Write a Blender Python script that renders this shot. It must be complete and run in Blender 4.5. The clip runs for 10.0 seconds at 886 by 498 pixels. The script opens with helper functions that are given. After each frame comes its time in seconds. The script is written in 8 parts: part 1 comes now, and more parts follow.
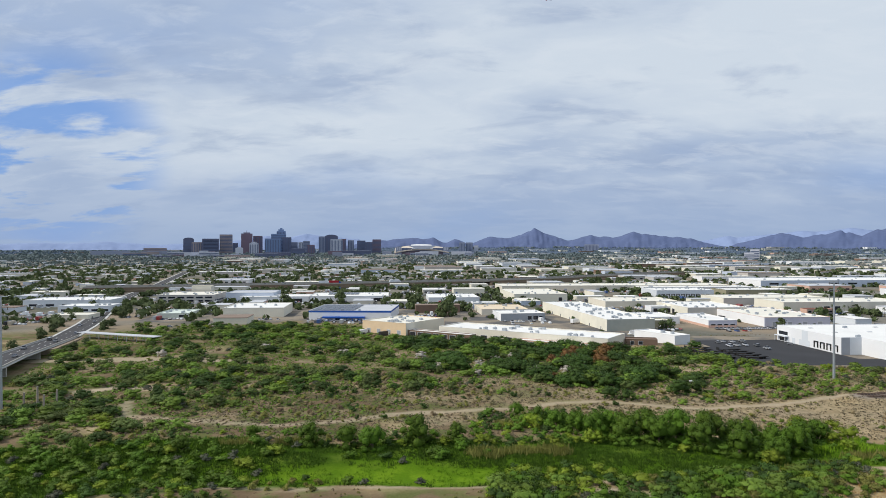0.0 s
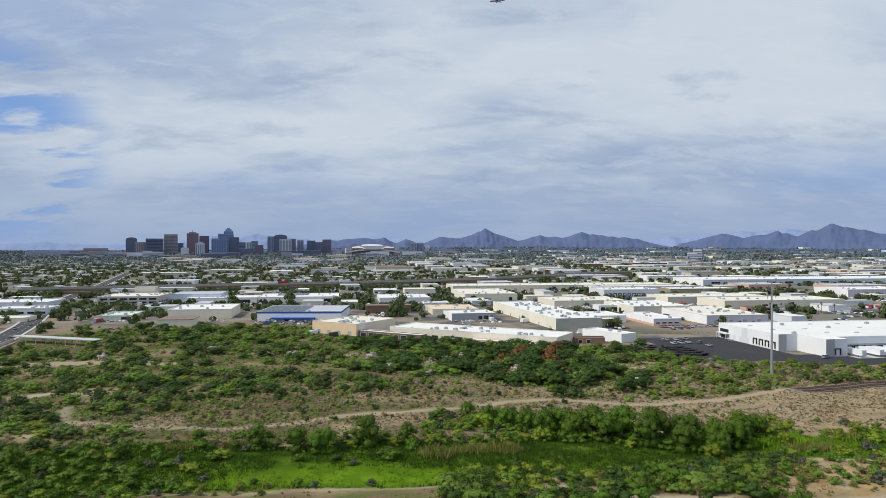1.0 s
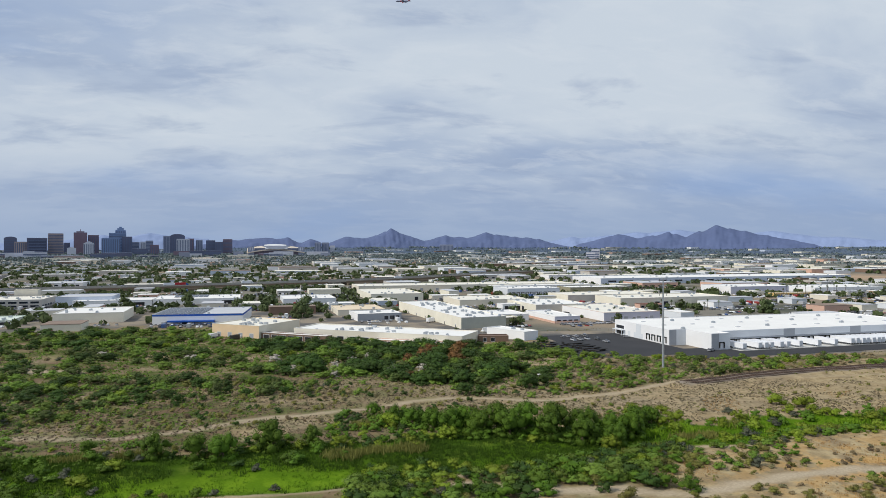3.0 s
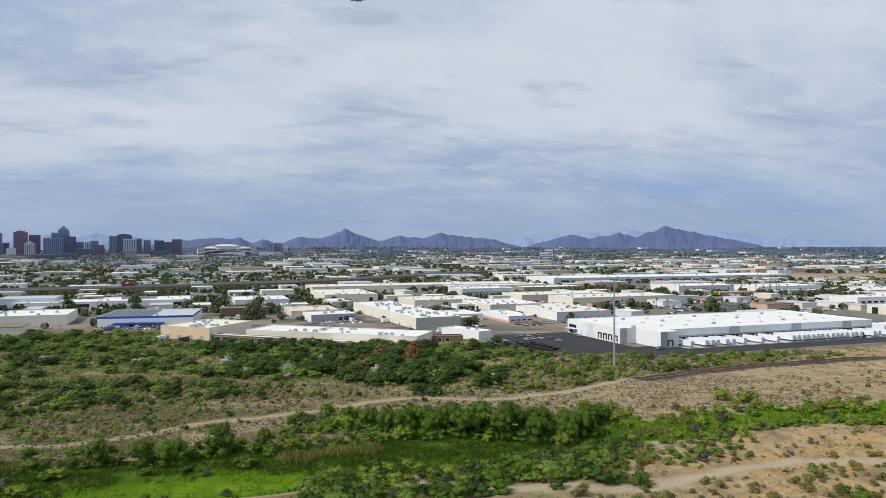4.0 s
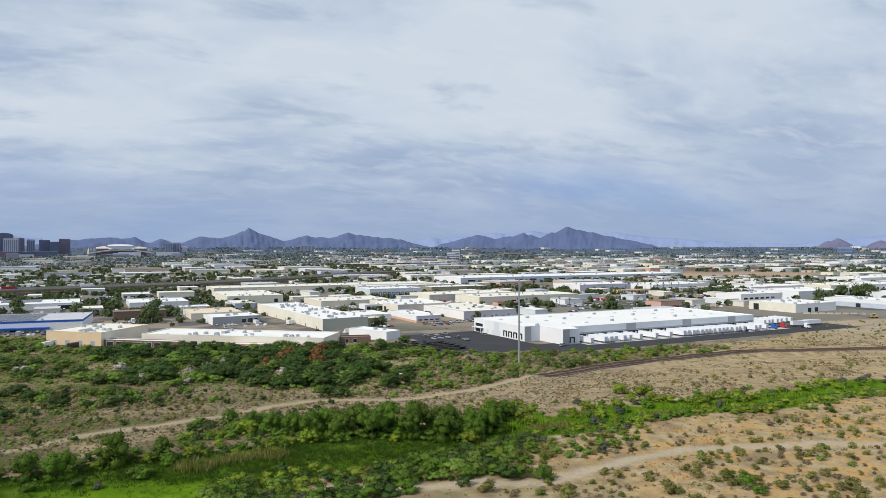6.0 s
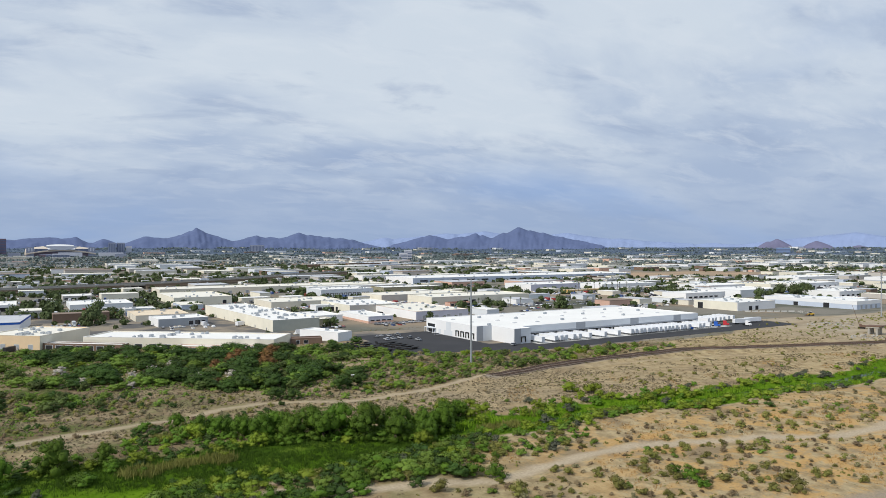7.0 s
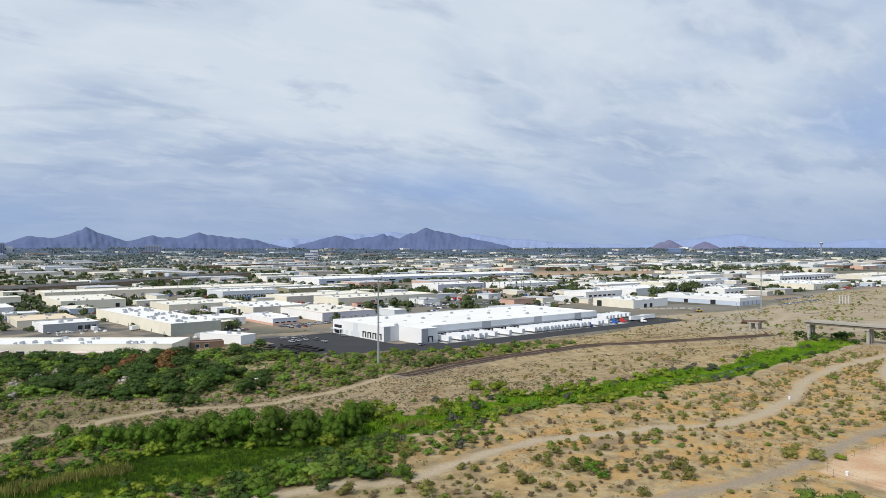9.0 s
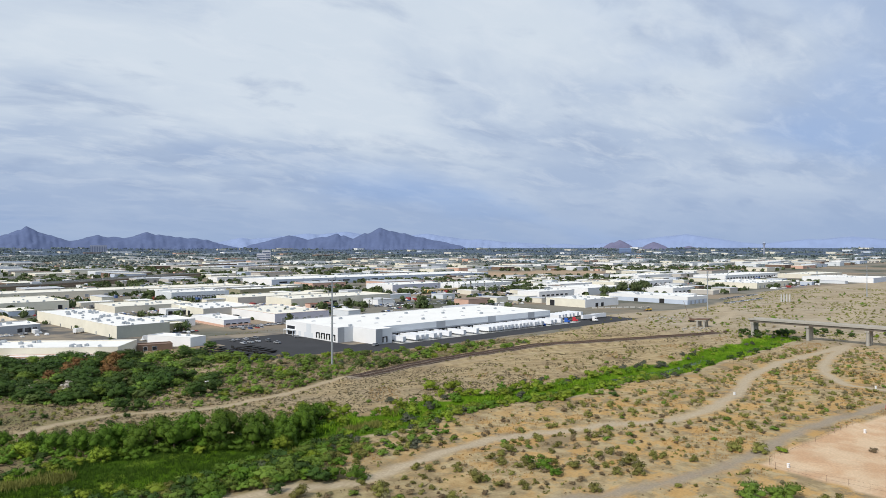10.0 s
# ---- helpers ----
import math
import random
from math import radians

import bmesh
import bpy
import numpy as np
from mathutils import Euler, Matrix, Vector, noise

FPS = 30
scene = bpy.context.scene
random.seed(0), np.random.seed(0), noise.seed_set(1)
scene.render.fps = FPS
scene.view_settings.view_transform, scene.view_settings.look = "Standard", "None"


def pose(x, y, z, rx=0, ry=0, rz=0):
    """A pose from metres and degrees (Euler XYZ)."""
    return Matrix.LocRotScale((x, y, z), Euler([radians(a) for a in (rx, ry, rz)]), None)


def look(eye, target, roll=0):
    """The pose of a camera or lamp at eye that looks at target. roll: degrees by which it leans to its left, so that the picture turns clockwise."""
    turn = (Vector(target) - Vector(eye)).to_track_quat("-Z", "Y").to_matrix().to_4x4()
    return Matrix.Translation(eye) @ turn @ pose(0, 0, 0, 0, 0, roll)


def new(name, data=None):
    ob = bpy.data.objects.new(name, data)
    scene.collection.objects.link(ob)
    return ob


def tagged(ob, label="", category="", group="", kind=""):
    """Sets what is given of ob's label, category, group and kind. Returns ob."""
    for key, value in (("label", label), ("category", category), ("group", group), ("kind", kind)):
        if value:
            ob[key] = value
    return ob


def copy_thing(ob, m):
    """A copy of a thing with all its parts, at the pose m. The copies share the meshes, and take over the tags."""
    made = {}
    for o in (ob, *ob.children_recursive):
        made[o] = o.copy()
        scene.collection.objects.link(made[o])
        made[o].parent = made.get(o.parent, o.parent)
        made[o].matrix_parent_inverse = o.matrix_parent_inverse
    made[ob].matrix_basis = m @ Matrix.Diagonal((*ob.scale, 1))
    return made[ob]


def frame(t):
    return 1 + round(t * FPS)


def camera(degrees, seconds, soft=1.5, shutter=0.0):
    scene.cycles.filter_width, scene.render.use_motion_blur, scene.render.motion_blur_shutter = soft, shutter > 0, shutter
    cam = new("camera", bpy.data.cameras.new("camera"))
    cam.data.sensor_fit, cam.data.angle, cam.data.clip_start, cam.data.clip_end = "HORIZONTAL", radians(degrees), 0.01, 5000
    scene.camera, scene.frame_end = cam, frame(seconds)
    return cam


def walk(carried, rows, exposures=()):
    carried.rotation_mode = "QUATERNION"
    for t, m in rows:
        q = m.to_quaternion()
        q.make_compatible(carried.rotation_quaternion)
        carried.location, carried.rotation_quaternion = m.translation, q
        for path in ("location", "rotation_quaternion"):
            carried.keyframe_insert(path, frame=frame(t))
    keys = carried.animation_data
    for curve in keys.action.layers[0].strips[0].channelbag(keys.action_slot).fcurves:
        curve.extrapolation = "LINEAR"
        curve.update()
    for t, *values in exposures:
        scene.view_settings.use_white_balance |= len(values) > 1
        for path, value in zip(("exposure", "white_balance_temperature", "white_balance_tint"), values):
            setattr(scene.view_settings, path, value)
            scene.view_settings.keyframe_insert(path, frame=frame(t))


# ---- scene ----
# ------------------------------------------------------------------ camera
cam = camera(65.3, 10.0, soft=0.6)
EYE = (0.0, 0.0, 60.0)
TURNS = [(0.0, 0.03, 89.87), (0.5, -2.28, 89.88), (1.0, -4.03, 89.88), (1.5, -5.82, 89.87), (2.0, -7.83, 89.87), (2.5, -9.85, 89.87), (4.0, -15.55, 89.9),
         (4.5, -17.4, 89.9), (5.0, -19.3, 89.9), (5.5, -21.2, 89.9), (7.0, -27.14, 89.93), (7.5, -28.98, 89.93), (8.0, -30.97, 89.94), (8.5, -32.99, 89.95),
         (9.0, -34.81, 89.96), (9.5, -36.77, 89.97), (10.0, -38.58, 89.97)]        # seconds, turn, tilt
walk(cam, [(t, pose(*EYE, tilt, 0, a)) for t, a, tilt in TURNS],
     exposures=[(0.0, -0.04), (1.0, -0.12), (2.5, -0.15), (4.0, -0.12), (5.5, -0.07), (7.0, -0.05), (8.5, 0.0), (10.0, 0.0)])

# ------------------------------------------------------------------ sky and sun
SUN_BEARING, SUN_HEIGHT = -98.0, 44.0      # degrees clockwise from +y, and above the horizon
world = bpy.data.worlds.new("sky")
scene.world = world
world.use_nodes = True


def build_sky():
    nt = world.node_tree
    nt.nodes.clear()
    N, L = nt.nodes.new, nt.links.new
    sky = N("ShaderNodeTexSky")
    sky.sky_type, sky.sun_disc = "NISHITA", False
    sky.air_density, sky.dust_density, sky.ozone_density = 1.2, 0.0, 4.0
    sky.sun_elevation, sky.sun_rotation = radians(SUN_HEIGHT), radians(SUN_BEARING)
    clear = N("ShaderNodeBackground")
    clear.inputs["Strength"].default_value = 0.1
    blue = N("ShaderNodeMix")                    # deep blue where the cover breaks
    blue.data_type = "RGBA"
    blue.inputs["Factor"].default_value, blue.inputs["B"].default_value = 0.85, (1.5, 3.3, 7.6, 1)
    L(sky.outputs[0], blue.inputs["A"])
    L(blue.outputs["Result"], clear.inputs["Color"])
    co = N("ShaderNodeTexCoord")
    sep = N("ShaderNodeSeparateXYZ")
    L(co.outputs["Generated"], sep.inputs[0])

    def m(op, a, b, c=None, clamp=False):
        n = N("ShaderNodeMath")
        n.operation, n.use_clamp = op, clamp
        for i, v in enumerate((a, b, c)):
            if v is None:
                continue
            if isinstance(v, (int, float)):
                n.inputs[i].default_value = v
            else:
                L(v, n.inputs[i])
        return n.outputs[0]

    # the cloud layer lies on a plane overhead: directions are divided by their height
    up = m("ADD", m("MAXIMUM", sep.outputs[2], 0.0), 0.24)
    flat = N("ShaderNodeCombineXYZ")
    L(m("DIVIDE", sep.outputs[0], up), flat.inputs[0])
    L(m("DIVIDE", sep.outputs[1], up), flat.inputs[1])
    flat.inputs[2].default_value = 3.7

    def cloud(scale, detail, rough, lo, hi, stretch=(1, 1, 1), distortion=0.0):
        mp = N("ShaderNodeMapping")
        mp.inputs["Scale"].default_value = stretch
        mp.inputs["Rotation"].default_value = (0, 0, 0.5)
        L(flat.outputs[0], mp.inputs[0])
        t = N("ShaderNodeTexNoise")
        t.inputs["Scale"].default_value, t.inputs["Detail"].default_value = scale, detail
        t.inputs["Roughness"].default_value, t.inputs["Distortion"].default_value = rough, distortion
        L(mp.outputs[0], t.inputs["Vector"])
        r = N("ShaderNodeMapRange")
        r.interpolation_type = "SMOOTHSTEP"
        r.inputs["From Min"].default_value, r.inputs["From Max"].default_value = lo, hi
        L(t.outputs[0], r.inputs[0])
        return r.outputs[0]

    body = cloud(0.75, 7, 0.5, 0.26, 0.50, (1, 1.2, 1), 0.3)          # cover
    shade = cloud(1.25, 8, 0.52, 0.36, 0.64, (0.9, 1.15, 1), 0.25)         # bright and grey bellies
    wisps = cloud(3.6, 7, 0.55, 0.50, 0.68, (0.75, 1.25, 1), 0.35)          # small dark scraps
    ramp = N("ShaderNodeMix")
    ramp.data_type = "RGBA"
    ramp.inputs["A"].default_value, ramp.inputs["B"].default_value = (0.635, 0.715, 0.81, 1), (0.385, 0.485, 0.665, 1)
    L(m("MULTIPLY", shade, 0.85), ramp.inputs["Factor"])
    ramp2 = N("ShaderNodeMix")
    ramp2.data_type = "RGBA"
    ramp2.inputs["B"].default_value = (0.335, 0.425, 0.60, 1)
    L(ramp.outputs["Result"], ramp2.inputs["A"])
    L(m("MULTIPLY", wisps, 0.50), ramp2.inputs["Factor"])
    mottle = cloud(6.5, 8, 0.62, 0.46, 0.66, (0.7, 1.3, 1), 0.4)          # small bright tufts
    lift = N("ShaderNodeMix")
    lift.data_type = "RGBA"
    lift.inputs["B"].default_value = (0.700, 0.765, 0.845, 1)
    L(ramp2.outputs["Result"], lift.inputs["A"])
    L(m("MULTIPLY", mottle, 0.38), lift.inputs["Factor"])
    # the layer sinks into blue distance near the horizon
    low = N("ShaderNodeMapRange")
    low.interpolation_type = "SMOOTHSTEP"
    low.inputs["From Min"].default_value, low.inputs["From Max"].default_value = 0.0, 0.16
    low.inputs["To Min"].default_value, low.inputs["To Max"].default_value = 0.85, 0.0
    L(sep.outputs[2], low.inputs[0])
    ramp3 = N("ShaderNodeMix")
    ramp3.data_type = "RGBA"
    ramp3.inputs["B"].default_value = (0.315, 0.42, 0.625, 1)
    L(lift.outputs["Result"], ramp3.inputs["A"])
    L(low.outputs[0], ramp3.inputs["Factor"])
    grey = N("ShaderNodeBackground")
    grey.inputs["Strength"].default_value = 1.0
    L(ramp3.outputs["Result"], grey.inputs["Color"])
    # a break in the cover low in the west
    west = N("ShaderNodeVectorMath")
    west.operation = "DOT_PRODUCT"
    b, e = radians(-29.5), radians(7.0)
    west.inputs[1].default_value = (math.sin(b) * math.cos(e), math.cos(b) * math.cos(e), math.sin(e))
    L(co.outputs["Generated"], west.inputs[0])
    gap = N("ShaderNodeMapRange")
    gap.interpolation_type = "SMOOTHSTEP"
    gap.inputs["From Min"].default_value, gap.inputs["From Max"].default_value = 0.9885, 0.998
    L(west.outputs["Value"], gap.inputs[0])
    torn = cloud(2.2, 8, 0.58, 0.46, 0.55, (0.8, 1.35, 1), 0.3)
    cover = m("SUBTRACT", m("ADD", m("MULTIPLY", body, 0.35), 0.65), m("MULTIPLY", gap.outputs[0], m("MULTIPLY", torn, 0.85)), None, True)
    mix = N("ShaderNodeMixShader")
    L(cover, mix.inputs[0])
    L(clear.outputs[0], mix.inputs[1])
    L(grey.outputs[0], mix.inputs[2])
    out = N("ShaderNodeOutputWorld")
    L(mix.outputs[0], out.inputs[0])


build_sky()
sun = new("sun", bpy.data.lights.new("sun", "SUN"))
sun.data.energy, sun.data.angle, sun.data.color = 3.3, radians(2.0), (1.0, 0.95, 0.86)
_b, _e = radians(SUN_BEARING), radians(SUN_HEIGHT)
sun.matrix_world = look((900 * math.sin(_b) * math.cos(_e), 900 * math.cos(_b) * math.cos(_e), 900 * math.sin(_e)), (0, 0, 0))
scene.view_settings.exposure = 0.0

# ------------------------------------------------------------------ materials
MATS = {}


def mat(name, base, rough=0.85, vary=0.15, scale=0.3, fine=3.0, bump=0.15, metal=0.0, alt=None, alt_at=(0.45, 0.6), spread=0.0, spec=0.3, through_light=0.0):
    """A surface with large stains and fine grain; alt: a second colour in patches; spread: how far copies and islands differ."""
    if name in MATS:
        return MATS[name]
    ma = bpy.data.materials.new(name)
    ma.use_nodes = True
    nt = ma.node_tree
    N, L = nt.nodes.new, nt.links.new
    bs = nt.nodes["Principled BSDF"]
    bs.inputs["Roughness"].default_value, bs.inputs["Metallic"].default_value = rough, metal
    bs.inputs["Specular IOR Level"].default_value = spec
    geo = N("ShaderNodeNewGeometry")
    big, small = N("ShaderNodeTexNoise"), N("ShaderNodeTexNoise")
    for n, s, d in ((big, scale, 5), (small, fine, 4)):
        n.inputs["Scale"].default_value, n.inputs["Detail"].default_value = s, d
        L(geo.outputs["Position"], n.inputs["Vector"])
    if alt:
        pick = N("ShaderNodeMapRange")
        pick.inputs["From Min"].default_value, pick.inputs["From Max"].default_value = alt_at
        L(big.outputs[0], pick.inputs[0])
        mx = N("ShaderNodeMix")
        mx.data_type = "RGBA"
        mx.inputs["A"].default_value, mx.inputs["B"].default_value = (*base, 1), (*alt, 1)
        L(pick.outputs[0], mx.inputs["Factor"])
        col = mx.outputs["Result"]
    else:
        rgb = N("ShaderNodeRGB")
        rgb.outputs[0].default_value = (*base, 1)
        col = rgb.outputs[0]

    def m(op, a, b):
        n = N("ShaderNodeMath")
        n.operation = op
        for i, v in enumerate((a, b)):
            if isinstance(v, (int, float)):
                n.inputs[i].default_value = v
            else:
                L(v, n.inputs[i])
        return n.outputs[0]

    gain = m("ADD", m("MULTIPLY", m("SUBTRACT", big.outputs[0], 0.5), vary * 3), 1.0)
    gain = m("MULTIPLY", gain, m("ADD", m("MULTIPLY", m("SUBTRACT", small.outputs[0], 0.5), vary * 2), 1.0))
    hsv = N("ShaderNodeHueSaturation")
    if spread:
        info = N("ShaderNodeObjectInfo")
        gain = m("MULTIPLY", gain, m("ADD", m("MULTIPLY", m("SUBTRACT", info.outputs["Random"], 0.5), spread * 1.5), 1.0))
        gain = m("MULTIPLY", gain, m("ADD", m("MULTIPLY", m("SUBTRACT", geo.outputs["Random Per Island"], 0.5), spread * 0.7), 1.0))
        L(m("ADD", m("MULTIPLY", m("SUBTRACT", info.outputs["Random"], 0.5), spread * 0.06), 0.5), hsv.inputs["Hue"])
    L(gain, hsv.inputs["Value"])
    L(col, hsv.inputs["Color"])
    L(hsv.outputs[0], bs.inputs["Base Color"])
    if bump:
        bp = N("ShaderNodeBump")
        bp.inputs["Strength"].default_value, bp.inputs["Distance"].default_value = bump, 0.1
        L(small.outputs[0], bp.inputs["Height"])
        L(bp.outputs[0], bs.inputs["Normal"])
    if through_light:                             # thin leaves pass some light on
        thin, both = N("ShaderNodeBsdfTranslucent"), N("ShaderNodeMixShader")
        L(hsv.outputs[0], thin.inputs["Color"])
        both.inputs[0].default_value = through_light
        L(bs.outputs[0], both.inputs[1])
        L(thin.outputs[0], both.inputs[2])
        L(both.outputs[0], nt.nodes["Material Output"].inputs["Surface"])
    MATS[name] = ma
    return ma


WHITE = mat("white_painted_concrete", (0.80, 0.80, 0.80), 0.8, 0.05, 0.08, 1.5, 0.05)
WHITE_ROOF = mat("white_roof_coating", (0.79, 0.775, 0.735), 0.7, 0.07, 0.06, 0.8, 0.05)
CREAM_ROOF = mat("cream_roof_coating", (0.75, 0.715, 0.62), 0.8, 0.10, 0.06, 0.8, 0.05)
GREY_ROOF = mat("grey_roof_felt", (0.50, 0.51, 0.53), 0.9, 0.12, 0.08, 0.8, 0.05)
SOFT_GREY = mat("pale_grey_paint", (0.66, 0.69, 0.72), 0.8, 0.06, 0.08, 1.5, 0.05)
MID_GREY = mat("mid_grey_paint", (0.36, 0.38, 0.41), 0.8, 0.08, 0.1, 1.5, 0.05)
CREAM = mat("cream_block_wall", (0.76, 0.72, 0.60), 0.88, 0.08, 0.12, 2.0, 0.1)
BEIGE = mat("beige_tilt_up_wall", (0.70, 0.655, 0.55), 0.88, 0.08, 0.12, 2.0, 0.1)
TAUPE = mat("taupe_wall", (0.50, 0.47, 0.43), 0.88, 0.1, 0.12, 2.0, 0.1)
ORANGE = mat("apricot_stucco", (0.76, 0.57, 0.37), 0.9, 0.08, 0.15, 2.0, 0.1)
PINK = mat("salmon_stucco", (0.62, 0.40, 0.31), 0.9, 0.08, 0.15, 2.0, 0.1)
VIOLET = mat("lavender_grey_wall", (0.52, 0.53, 0.62), 0.88, 0.08, 0.12, 2.0, 0.1)
PALE_BLUE = mat("pale_blue_metal_wall", (0.52, 0.58, 0.68), 0.6, 0.08, 0.12, 2.0, 0.1)
GREENISH = mat("pale_green_metal_wall", (0.55, 0.60, 0.53), 0.7, 0.08, 0.12, 2.0, 0.1)
OLIVE = mat("olive_block_wall", (0.30, 0.28, 0.19), 0.9, 0.1, 0.12, 2.0, 0.1)
BROWN = mat("brown_brick_wall", (0.20, 0.135, 0.10), 0.9, 0.12, 0.12, 2.0, 0.1)
OCHRE = mat("ochre_stucco", (0.62, 0.42, 0.16), 0.9, 0.08, 0.12, 2.0, 0.1)
BLUE = mat("bright_blue_paint", (0.02, 0.10, 0.42), 0.5, 0.08, 0.2, 2.0, 0.05)
RED = mat("red_paint", (0.45, 0.03, 0.04), 0.5, 0.08, 0.2, 2.0, 0.05)
GLASS = mat("dark_window_glass", (0.02, 0.025, 0.035), 0.12, 0.1, 0.2, 2.0, 0.0, spec=0.6)
DARK = mat("dark_opening", (0.025, 0.025, 0.028), 0.7, 0.2, 0.4, 2.0, 0.0)
RUBBER = mat("black_rubber", (0.02, 0.02, 0.02), 0.85, 0.2, 0.5, 4.0, 0.1)
STEEL = mat("galvanised_steel", (0.46, 0.49, 0.52), 0.45, 0.08, 0.3, 4.0, 0.05, metal=0.6)
RUST = mat("weathered_steel", (0.16, 0.10, 0.07), 0.8, 0.2, 0.5, 4.0, 0.2)
CONCRETE = mat("weathered_concrete", (0.38, 0.36, 0.32), 0.9, 0.14, 0.25, 3.0, 0.2)
PALE_CONCRETE = mat("pale_concrete", (0.52, 0.51, 0.48), 0.9, 0.1, 0.15, 3.0, 0.1)
ASPHALT = mat("asphalt", (0.055, 0.056, 0.060), 0.95, 0.14, 0.05, 2.0, 0.1, spec=0.06)
ROAD = mat("worn_road_asphalt", (0.085, 0.083, 0.085), 0.95, 0.14, 0.06, 2.0, 0.1, spec=0.06)
SOLAR = mat("solar_panel", (0.03, 0.035, 0.05), 0.25, 0.1, 0.2, 2.0, 0.0, spec=0.6)
TIMBER = mat("grey_timber", (0.30, 0.26, 0.21), 0.9, 0.2, 0.8, 5.0, 0.2)
BARK = mat("bark", (0.12, 0.09, 0.065), 0.95, 0.2, 1.0, 6.0, 0.3)
LINE = mat("white_road_line", (0.7, 0.7, 0.68), 0.8, 0.1, 0.3, 3.0, 0.0)
CARPAINT = mat("car_paint", (0.35, 0.36, 0.38), 0.3, 0.05, 0.3, 3.0, 0.0, spread=0.95, spec=0.5)
TRAILER = mat("white_trailer_panel", (0.80, 0.81, 0.83), 0.45, 0.05, 0.2, 2.0, 0.02, spec=0.4)

LEAF_DARK = mat("mesquite_leaf", (0.040, 0.079, 0.010), 0.75, 0.30, 0.12, 1.8, 0.0, spread=0.24, through_light=0.09)
LEAF_GREEN = mat("willow_leaf", (0.072, 0.135, 0.007), 0.75, 0.32, 0.12, 1.8, 0.0, spread=0.26, through_light=0.12)
LEAF_LIME = mat("palo_verde_leaf", (0.180, 0.240, 0.018), 0.75, 0.28, 0.12, 1.8, 0.0, spread=0.26, through_light=0.15)
LEAF_MID = mat("acacia_leaf", (0.128, 0.200, 0.025), 0.75, 0.30, 0.10, 1.8, 0.0, spread=0.30, through_light=0.12)
LEAF_IRON = mat("ironwood_leaf", (0.088, 0.122, 0.028), 0.75, 0.30, 0.10, 1.8, 0.0, spread=0.30, through_light=0.12)
LEAF_GREY = mat("saltbush_leaf", (0.250, 0.230, 0.120), 0.85, 0.25, 0.15, 2.2, 0.0, spread=0.26, through_light=0.32)
LEAF_SLATE = mat("dark_saltcedar_leaf", (0.085, 0.092, 0.060), 0.85, 0.25, 0.15, 2.2, 0.0, spread=0.24, through_light=0.13)
LEAF_OLIVE = mat("creosote_leaf", (0.225, 0.220, 0.058), 0.85, 0.25, 0.12, 2.2, 0.0, spread=0.30, through_light=0.32)
LEAF_DRY = mat("dry_shrub_twig", (0.250, 0.190, 0.110), 0.9, 0.25, 0.12, 2.2, 0.0, spread=0.40, through_light=0.32)
BURSAGE = mat("grey_bursage_twig", (0.165, 0.135, 0.085), 0.9, 0.25, 0.12, 2.2, 0.0, spread=0.40, through_light=0.15)
LEAF_RUST = mat("rust_brown_leaf", (0.185, 0.098, 0.036), 0.9, 0.25, 0.12, 1.8, 0.0, spread=0.24, through_light=0.11)
LEAF_PALE = mat("bare_pale_twig", (0.42, 0.38, 0.33), 0.9, 0.25, 0.3, 2.2, 0.0, spread=0.24, through_light=0.11)
REED = mat("yellow_reed", (0.270, 0.280, 0.070), 0.85, 0.25, 0.15, 1.5, 0.0, spread=0.35, through_light=0.22)
GRASS = mat("bright_marsh_grass", (0.110, 0.215, 0.007), 0.8, 0.35, 0.035, 1.0, 0.0, spread=0.20, through_light=0.22)
CATTAIL = mat("dark_cattail", (0.058, 0.122, 0.007), 0.8, 0.35, 0.05, 1.0, 0.0, spread=0.30, through_light=0.15)
LIME_GRASS = mat("lime_reed_grass", (0.200, 0.320, 0.018), 0.8, 0.3, 0.08, 1.0, 0.0, spread=0.25, through_light=0.25)
STRAW = mat("dry_orange_grass", (0.430, 0.255, 0.080), 0.9, 0.25, 0.1, 1.5, 0.0, spread=0.35, through_light=0.2)
CITY_LEAF = mat("city_tree_leaf", (0.085, 0.115, 0.042), 0.8, 0.3, 0.02, 0.3, 0.0, spread=0.36, through_light=0.2)
# haze is painted into these two leaf colours, bluer with distance
HAZE_BELT_LEAF = mat("far_woods_leaf", (0.105, 0.142, 0.200), 0.95, 0.12, 0.004, 0.05, 0.0, spread=0.12)
HAZED_LEAF = mat("far_tree_leaf", (0.115, 0.145, 0.140), 0.9, 0.2, 0.01, 0.1, 0.0, spread=0.26)

# ------------------------------------------------------------------ ground
GRID = 4.5      # heading of the street grid, degrees anticlockwise from +x


def polyline(*pts):
    return np.array(pts, float)


TRAIL = polyline((40, 170), (62, 163), (95, 153), (112, 157), (148, 161), (187, 150), (212, 140), (236, 139), (271, 147), (307, 161), (333, 168), (366, 174), (411, 176), (464, 179), (540, 196))
PAVED = polyline((90, 120), (126, 111), (152, 103), (171, 101), (195, 101), (225, 104), (246, 105), (268, 103), (299, 101), (350, 96))
BEND = polyline((345, 92), (329, 112), (329, 127), (350, 145), (375, 156), (408, 166), (458, 177))
BANK_TRAIL = polyline((-20, 250), (11, 254), (27, 258), (44, 267), (60, 269), (96, 256), (132, 266), (162, 279), (177, 279), (228, 278), (295, 277), (350, 262), (420, 246))
BANK_ROAD = polyline((470, 292), (520, 300), (575, 318), (610, 335), (625, 352), (660, 372))
